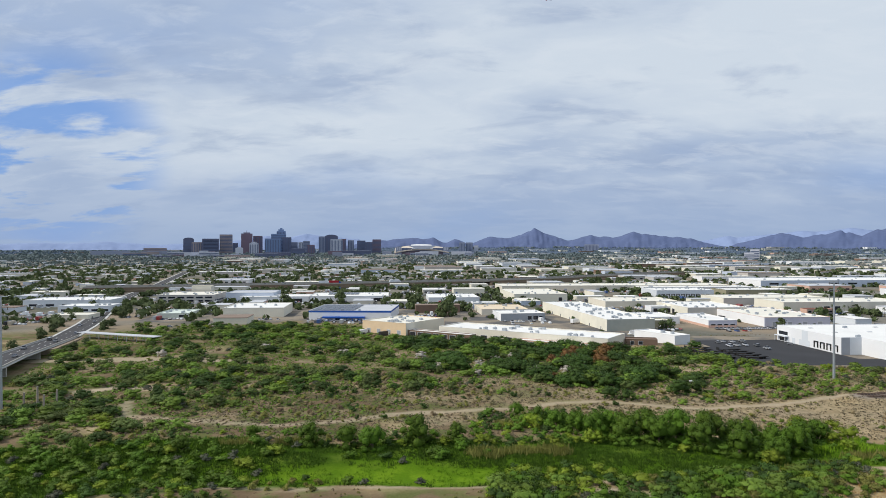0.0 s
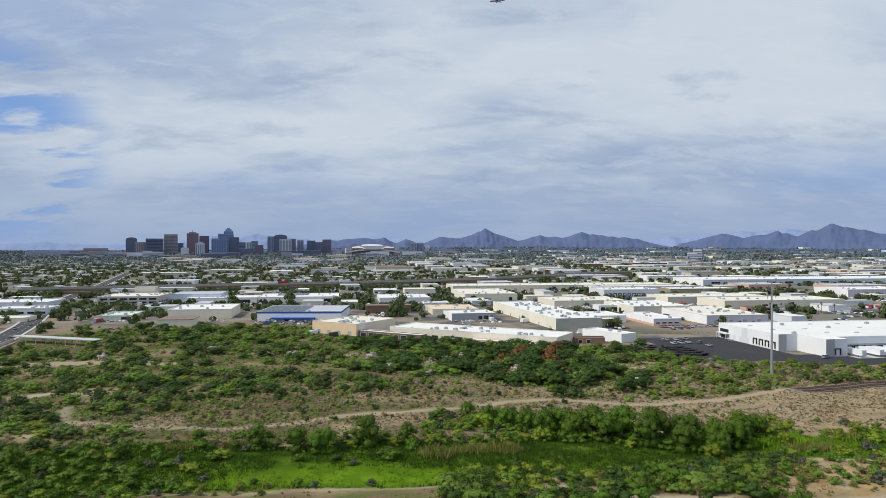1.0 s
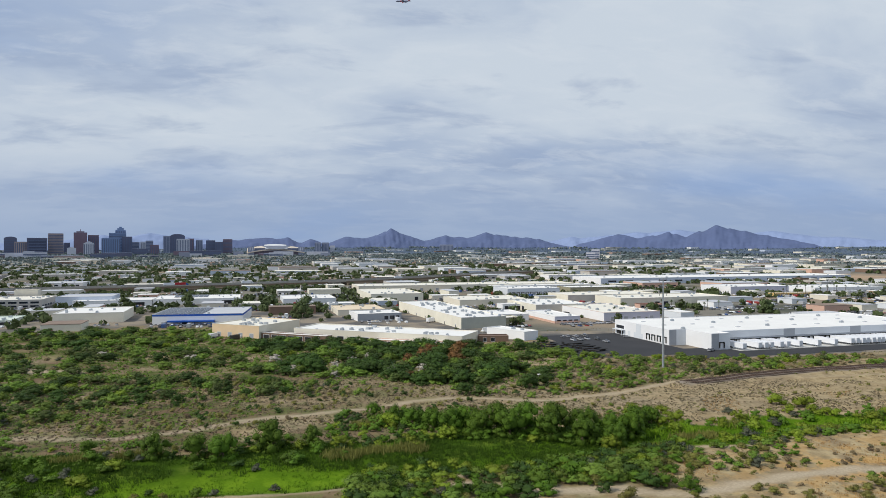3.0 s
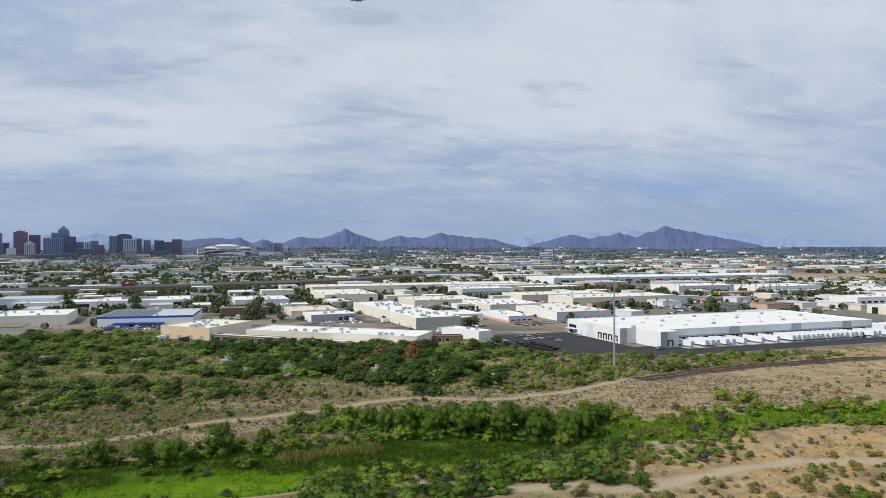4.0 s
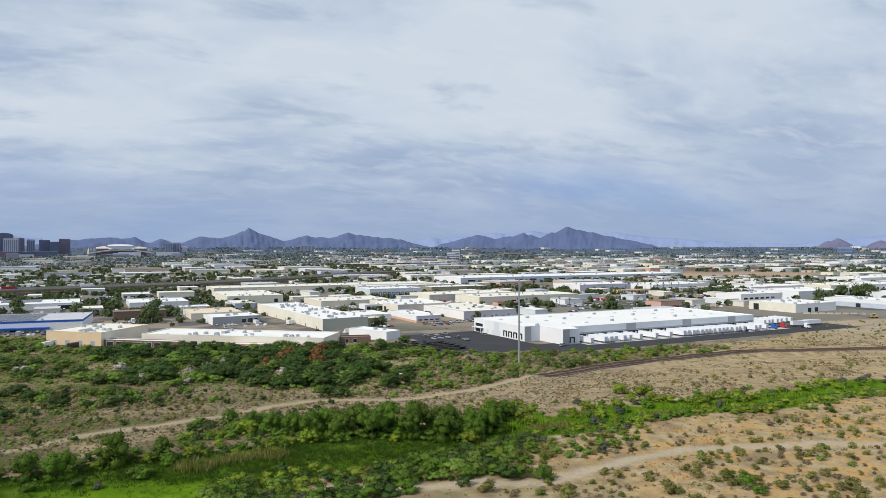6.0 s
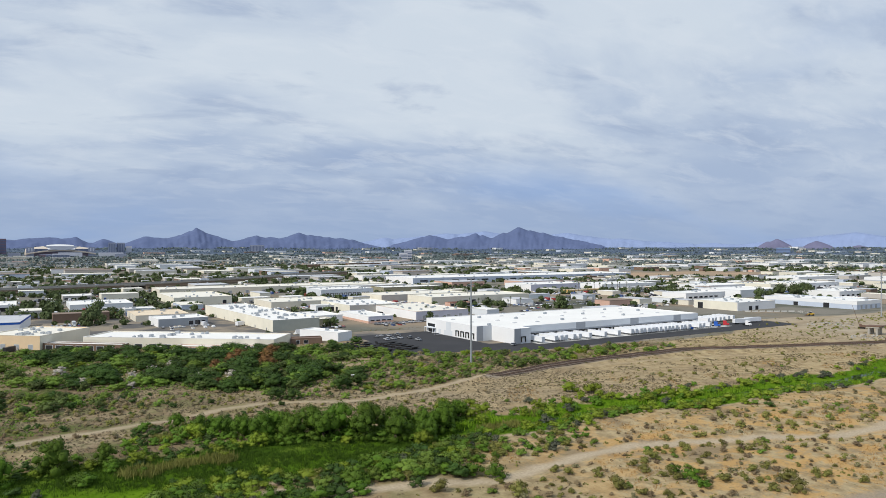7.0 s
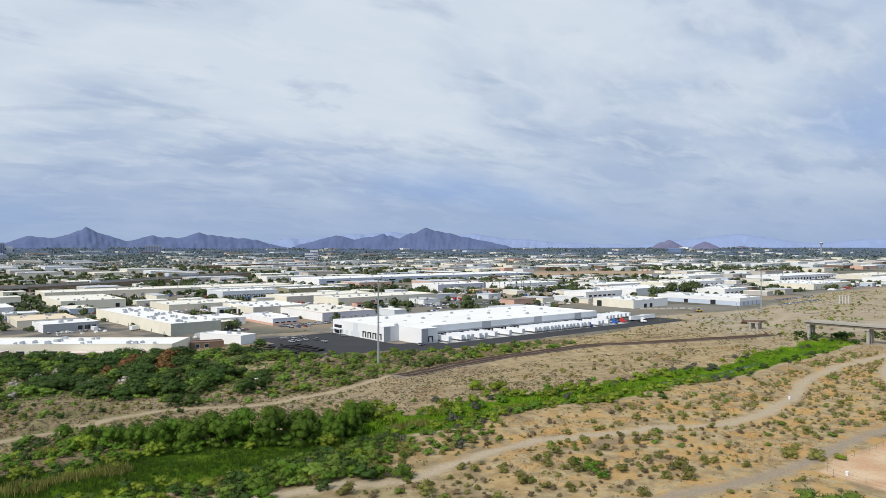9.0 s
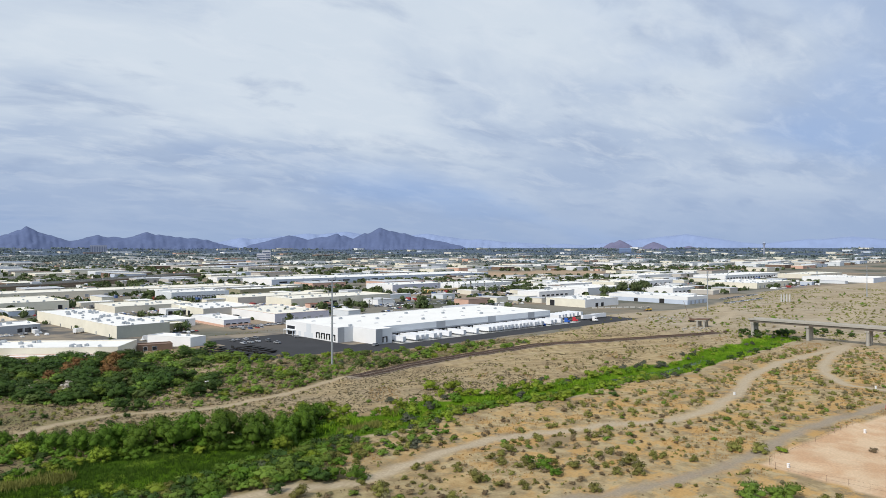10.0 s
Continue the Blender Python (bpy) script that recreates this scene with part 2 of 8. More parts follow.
CREEK = polyline((-190, 170), (-97, 178), (-87, 185), (-45, 184), (-9, 183), (20, 186), (50, 188), (79, 194), (117, 203), (137, 200), (168, 207), (194, 203), (223, 199), (268, 203), (298, 199), (350, 206), (410, 214), (470, 222))
RAIL = polyline((166, 273), (178, 276), (237, 289), (312, 293), (393, 271), (425, 262), (450, 258))
SAND_A = polyline((-215, 366), (-174, 369), (-132, 371), (-108, 360))
SAND_B = polyline((-150, 286), (-140, 296), (-122, 294))
SAND_C = polyline((-123, 268), (-114, 246), (-85, 239), (-56, 233), (-34, 239), (-16, 249), (11, 254))
WASH = polyline((560, 235), (660, 250), (800, 300), (1000, 350))


def near_line(line, x, y):
    """Distance from points to a polyline."""
    best = np.full(np.shape(x), 1e9)
    for (x0, y0), (x1, y1) in zip(line[:-1], line[1:]):
        dx, dy = x1 - x0, y1 - y0
        k = np.clip(((x - x0) * dx + (y - y0) * dy) / (dx * dx + dy * dy), 0, 1)
        best = np.minimum(best, np.hypot(x - x0 - k * dx, y - y0 - k * dy))
    return best


def inside(poly, x, y):
    """Whether points lie in a polygon."""
    odd = np.zeros(np.shape(x), bool)
    for (x0, y0), (x1, y1) in zip(poly, np.roll(poly, -1, 0)):
        if y0 != y1:
            odd ^= ((y0 > y) != (y1 > y)) & (x < (x1 - x0) * (y - y0) / (y1 - y0) + x0)
    return odd


def wave(x, y, size, seed):
    """Smooth noise between about -1 and 1, from sums of turned sine waves."""
    rng, out = np.random.RandomState(seed), 0
    for k in range(7):
        a, p = rng.uniform(0, 6.283), rng.uniform(0, 6.283)
        s = size * rng.uniform(0.45, 1.5)
        out = out + np.sin((x * math.cos(a) + y * math.sin(a)) * 6.283 / s + p + 1.3 * np.sin((y * math.cos(a) - x * math.sin(a)) * 6.283 / (s * 1.7)))
    return out / 4.0


def terrain(x, y):
    x, y = np.asarray(x, float), np.asarray(y, float)
    d = np.hypot(x, y)
    z = 48 * (np.maximum(d - 700, 0) / 4100) ** 1.4 + 20 * np.clip((d - 3650) / 650, 0, 1) ** 1.3 * np.clip(np.degrees(np.arctan2(x, np.maximum(y, 1.0))) / 10 + 1.4, 0, 1)
    bed = np.clip((560 - d) / 120, 0, 1) * np.where(inside(LOT, x, y), 0.0, 1.0)
    z = z + bed * (0.35 * wave(x, y, 46, 1) + 0.12 * wave(x, y, 11, 2))
    z = z - 1.3 * np.exp(-(near_line(CREEK, x, y) / 9) ** 2)
    z = z + 1.4 * np.exp(-(near_line(RAIL, x, y) / 8) ** 4)
    flat = np.exp(-(np.minimum(near_line(PAVED, x, y), near_line(TRAIL, x, y)) / 5) ** 2)
    return z - 0.1 * flat


def creek_width(x, y):
    """How far the wet green ground reaches from the creek's line: wide upstream, narrow downstream."""
    x, y = np.asarray(x, float), np.asarray(y, float)
    north = 12 + 18 * np.clip((115 - x) / 60, 0, 1) + 4 * wave(x, y, 60, 8)
    south = np.where(x > -75, 10.5, 16) + 2 * wave(x, y, 40, 18)
    return np.where(y < np.interp(x, CREEK[:, 0], CREEK[:, 1]), np.minimum(north, south), north)


def river_land(x, y):
    """The open land along the river, south of the town's edge."""
    return (np.asarray(x) > 320) & (np.asarray(y) < np.interp(x, (320, 402, 440, 500, 640, 938, 1354, 2000), (330, 340, 366, 398, 385, 468, 455, 455)))


def zz(x, y):
    return float(terrain(x, y))


LOT = np.array([(150, 378), (186, 351), (215, 340), (255, 332), (330, 340), (402, 352), (436, 372), (452, 392), (440, 420), (215, 462), (168, 470), (158, 430)], float)
BRUSH = np.array([(100, 268), (112, 300), (150, 376), (186, 350), (255, 331), (300, 336), (330, 318), (300, 304), (237, 300), (172, 286), (130, 270)], float)
PAD = np.array([(187, 96), (200, 96.5), (249, 97), (282, 95), (330, 84), (330, 20), (170, 20), (189, 77)], float)
FIELD = np.array([(925, 1000), (1050, 960), (1180, 905), (1330, 1050), (1200, 1180), (1030, 1270)], float)
WEST_YARD = np.array([(-250, 545), (-120, 560), (-20, 540), (60, 480), (160, 420), (150, 460), (170, 640), (-20, 700), (-260, 720)], float)


def build_ground():
    def steps(lo, hi, step, far0, far1, grow=1.16):
        mid = list(np.arange(lo, hi + 0.01, step))
        s, p = step, hi
        while p < far1:
            s *= grow
            p = min(p + s, far1)
            mid.append(p)
        s, p = step, lo
        while p > far0:
            s *= grow
            p = max(p - s, far0)
            mid.insert(0, p)
        return np.array(mid)

    xs, ys = steps(-330, 520, 2.2, -4700, 4800), steps(70, 480, 2.2, -900, 4800)
    X, Y = np.meshgrid(xs, ys)
    Z = terrain(X, Y)
    nx, ny = len(xs), len(ys)
    co = np.stack([X, Y, Z], -1).reshape(-1, 3)
    i = np.arange(nx * ny).reshape(ny, nx)
    quads = np.stack([i[:-1, :-1], i[:-1, 1:], i[1:, 1:], i[1:, :-1]], -1).reshape(-1, 4)
    me = bpy.data.meshes.new("ground")
    me.from_pydata(co.tolist(), [], quads.tolist())
    me.polygons.foreach_set("use_smooth", np.ones(len(quads), bool))
    x, y = X.ravel(), Y.ravel()
    wob = 1.0 * wave(x, y, 14, 5) + 0.5 * wave(x, y, 5, 6)

    def soft(d, half, edge=1.6):
        return np.clip((half + wob * 0.5 - d) / edge + 0.5, 0, 1)

    paths = np.maximum.reduce([soft(near_line(TRAIL, x, y), 2.6), soft(near_line(BEND, x, y), 2.4), soft(near_line(BANK_TRAIL, x, y), 1.7) * np.where(x > 185, 0.25, 0.75),
                               soft(near_line(SAND_A, x, y), 7) * 0.75, soft(near_line(SAND_B, x, y), 4), soft(near_line(SAND_C, x, y), 2.4) * 0.6, soft(near_line(BANK_ROAD, x, y), 4), soft(near_line(WASH, x, y), 9, 5) * 0.8])
    paved = soft(near_line(PAVED, x, y), 2.3) * 0.9
    green = np.clip((creek_width(x, y) + wob * 2 - near_line(CREEK, x, y)) / 6 + 0.5, 0, 1)
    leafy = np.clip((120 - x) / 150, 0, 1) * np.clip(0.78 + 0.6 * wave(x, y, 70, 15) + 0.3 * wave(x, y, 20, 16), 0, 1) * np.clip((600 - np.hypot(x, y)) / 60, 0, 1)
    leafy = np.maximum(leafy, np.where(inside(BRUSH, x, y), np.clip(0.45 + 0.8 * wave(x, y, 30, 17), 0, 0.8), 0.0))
    stubble = 0.10 + 0.66 * np.clip((x - 90) / 60, 0, 1) * np.clip((200 - y) / 30, 0, 1)
    south_edge = np.clip(1 - np.abs(near_line(CREEK, x, y) - creek_width(x, y) - 1.5) / 1.6, 0, 1) * (y < np.interp(x, CREEK[:, 0], CREEK[:, 1])) * (x > -60)
    paths = np.maximum(paths, 0.75 * south_edge)
    weedy = np.clip((y - 212) / 14, 0, 1) * np.clip((300 - x) / 160, 0, 1) * np.clip(0.62 + 0.45 * wave(x, y, 34, 19), 0, 1)
    lawn = np.clip(1.5 - np.hypot((x + 10) / 40, (y - 183.5) / 8) + 0.25 * wave(x, y, 18, 75), 0, 1)
    lawn = np.maximum(lawn, 0.75 * np.clip((x - 105) / 50, 0, 1))
    pale = np.clip((x - 380) / 120, 0, 1) * np.clip(0.75 + 0.3 * wave(x, y, 60, 76), 0, 1)
    # share of the painted haze tint on the far ground
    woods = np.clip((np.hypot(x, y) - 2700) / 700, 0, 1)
    field = np.where(inside(FIELD, x, y), 1.0, 0.0)
    dirt = np.where(inside(PAD, x, y), 1.0, 0.0)
    lot = np.where(inside(LOT, x, y) | inside(WEST_YARD, x, y), 1.0, 0.0)
    ballast = soft(near_line(RAIL, x, y), 5.0)
    town = np.clip((np.hypot(x, y) - np.where((x > 90) & (x < 460), 440, 560) - np.where((x > 90) & (x < 460), 0, 60) * wave(x, y, 300, 9)) / 60, 0, 1) * np.where(river_land(x, y), 0.0, 1.0)
    for name, val in (("trail", paths), ("paved", paved), ("green", green), ("pad", dirt), ("lot", lot), ("ballast", ballast), ("town", town), ("leafy", leafy), ("stubble", stubble), ("weedy", weedy), ("lawn", lawn), ("pale", pale), ("woods", woods), ("field", field)):
        me.attributes.new(name, "FLOAT", "POINT").data.foreach_set("value", val.astype(np.float32))
    ma = bpy.data.materials.new("river_ground")
    ma.use_nodes = True
    nt = ma.node_tree
    N, L = nt.nodes.new, nt.links.new
    bs = nt.nodes["Principled BSDF"]
    bs.inputs["Roughness"].default_value, bs.inputs["Specular IOR Level"].default_value = 0.95, 0.05
    geo = N("ShaderNodeNewGeometry")

    def noise_at(scale, detail=5, rough=0.55):
        n = N("ShaderNodeTexNoise")
        n.inputs["Scale"].default_value, n.inputs["Detail"].default_value, n.inputs["Roughness"].default_value = scale, detail, rough
        L(geo.outputs["Position"], n.inputs["Vector"])
        return n.outputs[0]

    def ranged(v, lo, hi):
        r = N("ShaderNodeMapRange")
        r.interpolation_type = "SMOOTHSTEP"
        r.inputs["From Min"].default_value, r.inputs["From Max"].default_value = lo, hi
        L(v, r.inputs[0])
        return r.outputs[0]

    def mixed(a, b, f):
        n = N("ShaderNodeMix")
        n.data_type = "RGBA"
        for slot, v in (("A", a), ("B", b)):
            if isinstance(v, tuple):
                n.inputs[slot].default_value = (*v, 1)
            else:
                L(v, n.inputs[slot])
        L(f, n.inputs["Factor"])
        return n.outputs["Result"]

    def att(name):
        n = N("ShaderNodeAttribute")
        n.attribute_name = name
        return n.outputs["Fac"]

    def mul(a, b):
        n = N("ShaderNodeMath")
        n.operation = "MULTIPLY"
        L(a, n.inputs[0])
        L(b, n.inputs[1])
        return n.outputs[0]

    fine, mid, big = noise_at(1.6, 6), noise_at(0.22, 6), noise_at(0.035, 5)
    col = mixed((0.262, 0.197, 0.109), (0.405, 0.320, 0.184), ranged(mid, 0.36, 0.64))          # gravel and sand
    col = mixed(col, (0.245, 0.185, 0.110), ranged(big, 0.52, 0.64))                            # litter and dead growth
    col = mixed(col, (0.470, 0.285, 0.105), mul(ranged(noise_at(0.10, 8, 0.7), 0.46, 0.57), att("stubble")))              # ochre grass stubble
    col = mixed(col, (0.185, 0.165, 0.085), ranged(noise_at(0.5, 6), 0.60, 0.72))               # low dry weeds
    col = mixed(col, mixed((0.330, 0.258, 0.165), (0.190, 0.160, 0.098), ranged(noise_at(0.42, 6, 0.65), 0.42, 0.62)), att("weedy"))      # bursage and litter
    col = mixed(col, mixed((0.400, 0.335, 0.250), (0.300, 0.250, 0.180), ranged(noise_at(0.06, 6, 0.6), 0.40, 0.62)), att("pale"))      # silt of the river plain
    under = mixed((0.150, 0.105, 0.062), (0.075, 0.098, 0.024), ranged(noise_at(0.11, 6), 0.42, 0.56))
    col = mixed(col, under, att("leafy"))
    city = mixed((0.205, 0.190, 0.158), (0.100, 0.106, 0.082), ranged(noise_at(0.012, 6), 0.42, 0.58))
    city = mixed(city, (0.275, 0.220, 0.160), ranged(noise_at(0.006, 5), 0.50, 0.60))
    city = mixed(city, mixed((0.40, 0.285, 0.19), (0.31, 0.24, 0.17), ranged(noise_at(0.02, 5), 0.4, 0.6)), att("field"))
    # the far ground is coloured blue to stand for haze
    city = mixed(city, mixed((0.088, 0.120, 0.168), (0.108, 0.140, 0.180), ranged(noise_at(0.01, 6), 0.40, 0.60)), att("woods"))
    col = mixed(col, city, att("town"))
    wet = mixed((0.038, 0.076, 0.005), (0.066, 0.128, 0.006), ranged(noise_at(0.035, 5), 0.40, 0.60))
    wet = mixed(wet, (0.090, 0.140, 0.014), ranged(noise_at(0.09, 5), 0.52, 0.66))
    wet = mixed(wet, mixed((0.085, 0.165, 0.006), (0.125, 0.215, 0.010), ranged(noise_at(0.16, 6), 0.40, 0.60)), att("lawn"))
    col = mixed(col, wet, ranged(att("green"), 0.25, 0.75))
    col = mixed(col, mixed((0.36, 0.290, 0.195), (0.45, 0.37, 0.265), fine), att("trail"))
    col = mixed(col, mixed((0.255, 0.212, 0.162), (0.325, 0.272, 0.208), fine), att("paved"))
    col = mixed(col, mixed((0.50, 0.320, 0.190), (0.58, 0.43, 0.285), ranged(noise_at(0.09), 0.35, 0.65)), att("pad"))
    col = mixed(col, mixed((0.20, 0.165, 0.13), (0.30, 0.255, 0.205), fine), att("ballast"))
    col = mixed(col, mixed((0.12, 0.116, 0.112), (0.27, 0.228, 0.175), ranged(noise_at(0.03, 5), 0.40, 0.58)), att("lot"))
    hsv = N("ShaderNodeHueSaturation")
    g = N("ShaderNodeMapRange")
    g.inputs["To Min"].default_value, g.inputs["To Max"].default_value = 0.72, 1.28
    L(fine, g.inputs[0])
    L(g.outputs[0], hsv.inputs["Value"])
    L(col, hsv.inputs["Color"])
    L(hsv.outputs[0], bs.inputs["Base Color"])
    bp = N("ShaderNodeBump")
    bp.inputs["Strength"].default_value, bp.inputs["Distance"].default_value = 0.5, 0.35
    L(fine, bp.inputs["Height"])
    L(bp.outputs[0], bs.inputs["Normal"])
    me.materials.append(ma)
    return tagged(new("ground", me), "dry gravel river bed running into the city plain", "ground", kind="structure")


ground = build_ground()

# ------------------------------------------------------------------ building helpers
def turn(heading, x, y, z):
    return pose(x, y, z, 0, 0, heading)


def thing(name, m, label, category, group=""):
    ob = new(name)
    ob.empty_display_size = 1.0
    ob.matrix_basis = m
    return tagged(ob, label, category, group)


def box(bm, x0, y0, z0, x1, y1, z1, bottom=True):
    v = [bm.verts.new(p) for p in ((x0, y0, z0), (x1, y0, z0), (x1, y1, z0), (x0, y1, z0), (x0, y0, z1), (x1, y0, z1), (x1, y1, z1), (x0, y1, z1))]
    for f in ((4, 5, 6, 7), (0, 1, 5, 4), (1, 2, 6, 5), (2, 3, 7, 6), (3, 0, 4, 7)):
        bm.faces.new([v[i] for i in f])
    if bottom:
        bm.faces.new([v[i] for i in (3, 2, 1, 0)])


def boxes(*lots):
    bm = bmesh.new()
    for b in lots:
        box(bm, *b)
    return bm


def tube(bm, p0, p1, r0, r1, sides=8, cap=True):
    p0, p1 = Vector(p0), Vector(p1)
    q = (p1 - p0).to_track_quat("Z", "Y")
    rings = []
    for p, r in ((p0, r0), (p1, r1)):
        rings.append([bm.verts.new(p + q @ Vector((r * math.cos(a), r * math.sin(a), 0))) for a in (6.28319 * k / sides for k in range(sides))])
    for k in range(sides):
        bm.faces.new((rings[0][k], rings[0][(k + 1) % sides], rings[1][(k + 1) % sides], rings[1][k]))
    if cap:
        bm.faces.new(rings[1])
        bm.faces.new(rings[0][::-1])


def mesh_of(name, bm, material):
    me = bpy.data.meshes.new(name)
    bm.to_mesh(me)
    bm.free()
    me.materials.append(material)
    return me


def part(name, bm, material, parent, label="", m=None):
    """One mesh under a thing or a part; bm may be a finished mesh that alike parts share."""
    me = mesh_of(name, bm, material) if isinstance(bm, bmesh.types.BMesh) else bm
    ob = new(name, me)
    ob.parent = parent
    if m is not None:
        ob.matrix_basis = m
    if label:
        tagged(ob, label)
    return ob


def lone(name, bm, material, m, label, category, group="", kind=""):
    me = mesh_of(name, bm, material) if isinstance(bm, bmesh.types.BMesh) else bm
    ob = new(name, me)
    ob.matrix_basis = m
    return tagged(ob, label, category, group, kind)


def raw_mesh(name, verts, faces, material, smooth=False):
    me = bpy.data.meshes.new(name)
    me.from_pydata(verts, [], faces)
    if smooth:
        me.polygons.foreach_set("use_smooth", np.ones(len(me.polygons), bool))
    me.materials.append(material)
    return me


def roof_unit_mesh():
    bm = boxes((-1.2, -0.9, 0, 1.2, 0.9, 0.25), (-1.1, -0.8, 0.25, 1.1, 0.8, 1.25), (-1.25, -0.5, 0.5, -1.1, 0.5, 1.1))
    tube(bm, (0.4, 0, 1.25), (0.4, 0, 1.45), 0.5, 0.5, 10)
    bmesh.ops.recalc_face_normals(bm, faces=bm.faces)
    return mesh_of("roof_unit", bm, STEEL)


def skylight_mesh():
    bm = boxes((-1.5, -0.8, 0, 1.5, 0.8, 0.3))
    v = [bm.verts.new(p) for p in ((-1.4, -0.7, 0.3), (1.4, -0.7, 0.3), (1.4, 0.7, 0.3), (-1.4, 0.7, 0.3), (-1.0, 0, 0.6), (1.0, 0, 0.6))]
    for f in ((0, 1, 5, 4), (2, 3, 4, 5), (1, 2, 5), (3, 0, 4)):
        bm.faces.new([v[i] for i in f])
    return mesh_of("skylight", bm, GREY_ROOF)


UNIT, SKYLIGHT = roof_unit_mesh(), skylight_mesh()
KEEP_OUT = []       # built rectangles (corner, heading, sizes), for the town that fills the rest


def opening(kind, face, at, wide, low, high, size, parent, m=None):
    """A door or window with its frame, set on one wall of a building; face: s, w, e or n."""
    lu, lv = size
    m = m or {"s": pose(at, 0, low), "w": pose(0, at, low, 0, 0, -90), "e": pose(lu, at, low, 0, 0, 90), "n": pose(at, lv, low, 0, 0, 180)}[face]
    h = wide / 2
    if kind == "window":
        fr = part("window", boxes((-h - 0.12, -0.10, -0.12, -h, 0.05, high + 0.12), (h, -0.10, -0.12, h + 0.12, 0.05, high + 0.12), (-h, -0.10, high, h, 0.05, high + 0.12), (-h, -0.14, -0.12, h, 0.05, 0)), SOFT_GREY, parent, m=m)
        part("pane", boxes((-h, -0.05, 0, h, 0.02, high)), GLASS, fr)
    elif kind == "dock":
        fr = part("dock_door", boxes((-h - 0.5, -0.6, -0.1, -h, 0.05, high + 0.5), (h, -0.6, -0.1, h + 0.5, 0.05, high + 0.5), (-h, -0.6, high, h, 0.05, high + 0.5)), RUBBER, parent, "black rubber dock shelter round a white door", m=m)
        part("leaf", boxes((-h, -0.08, 0, h, 0.02, high)), WHITE, fr)
    else:
        fr = part("roll_up_door", boxes((-h - 0.15, -0.12, 0, -h, 0.05, high + 0.15), (h, -0.12, 0, h + 0.15, 0.05, high + 0.15), (-h, -0.12, high, h, 0.05, high + 0.15)), SOFT_GREY, parent, m=m)
        # an open bay gets a near-black sheet in place of its shaded inside
        part("leaf", boxes((-h, -0.06, 0, h, 0.02, high)), DARK if kind == "open" else MID_GREY, fr)


def building(name, x, y, heading, lu, lv, h, wall, roof, label, category="warehouse", openings=(), units=6, lights=0, cap=None, band=None, side=None, seed=1, group=""):
    """A flat-roofed hall. x, y: its south-west corner; lu runs along the heading, lv to its left."""
    c, s = math.cos(radians(heading)), math.sin(radians(heading))
    KEEP_OUT.append((x, y, heading, lu, lv))
    if len(label.split()) < 4:
        label += " among the industrial halls"
    z = min(zz(x + c * a - s * b, y + s * a + c * b) for a in (0, lu) for b in (0, lv))
    ob = thing(name, turn(heading, x, y, z), label, category, group)
    t, low = 0.3, -1.0
    part("wall", boxes((0, 0, low, lu, t, h)), wall, ob)
    part("wall", boxes((0, lv - t, low, lu, lv, h)), wall, ob)
    part("wall", boxes((0, t, low, t, lv - t, h)), side or wall, ob)
    part("wall", boxes((lu - t, t, low, lu, lv - t, h)), side or wall, ob)
    part("roof", boxes((t, t, h - 0.7, lu - t, lv - t, h - 0.45)), roof, ob)
    e = 0.08
    part("coping", boxes((-e, -e, h, lu + e, t + e, h + 0.12), (-e, lv - t - e, h, lu + e, lv + e, h + 0.12), (-e, t + e, h, t + e, lv - t - e, h + 0.12), (lu - t - e, t + e, h, lu + e, lv - t - e, h + 0.12)), cap or roof, ob)
    if band:
        ma, lo, hi = band
        part("painted_band", boxes((-0.06, -0.06, lo, lu + 0.06, 0, hi), (-0.06, 0, lo, 0, lv, hi), (lu, 0, lo, lu + 0.06, lv, hi)), ma, ob)
    for o in openings:
        opening(*o, (lu, lv), ob)
    rng = random.Random(seed)
    for k in range(units + lights):
        me = UNIT if k < units else SKYLIGHT
        q = rng.uniform(0.7, 1.3)
        part(me.name.split(".")[0], me, None, ob, m=pose(rng.uniform(3, lu - 3), rng.uniform(3, lv - 3), h - 0.45, 0, 0, rng.choice((0, 90))) @ Matrix.Scale(q, 4))
    return ob


def rowed(kind, face, first, step, count, wide, low, high):
    return [(kind, face, first + step * k, wide, low, high) for k in range(count)]


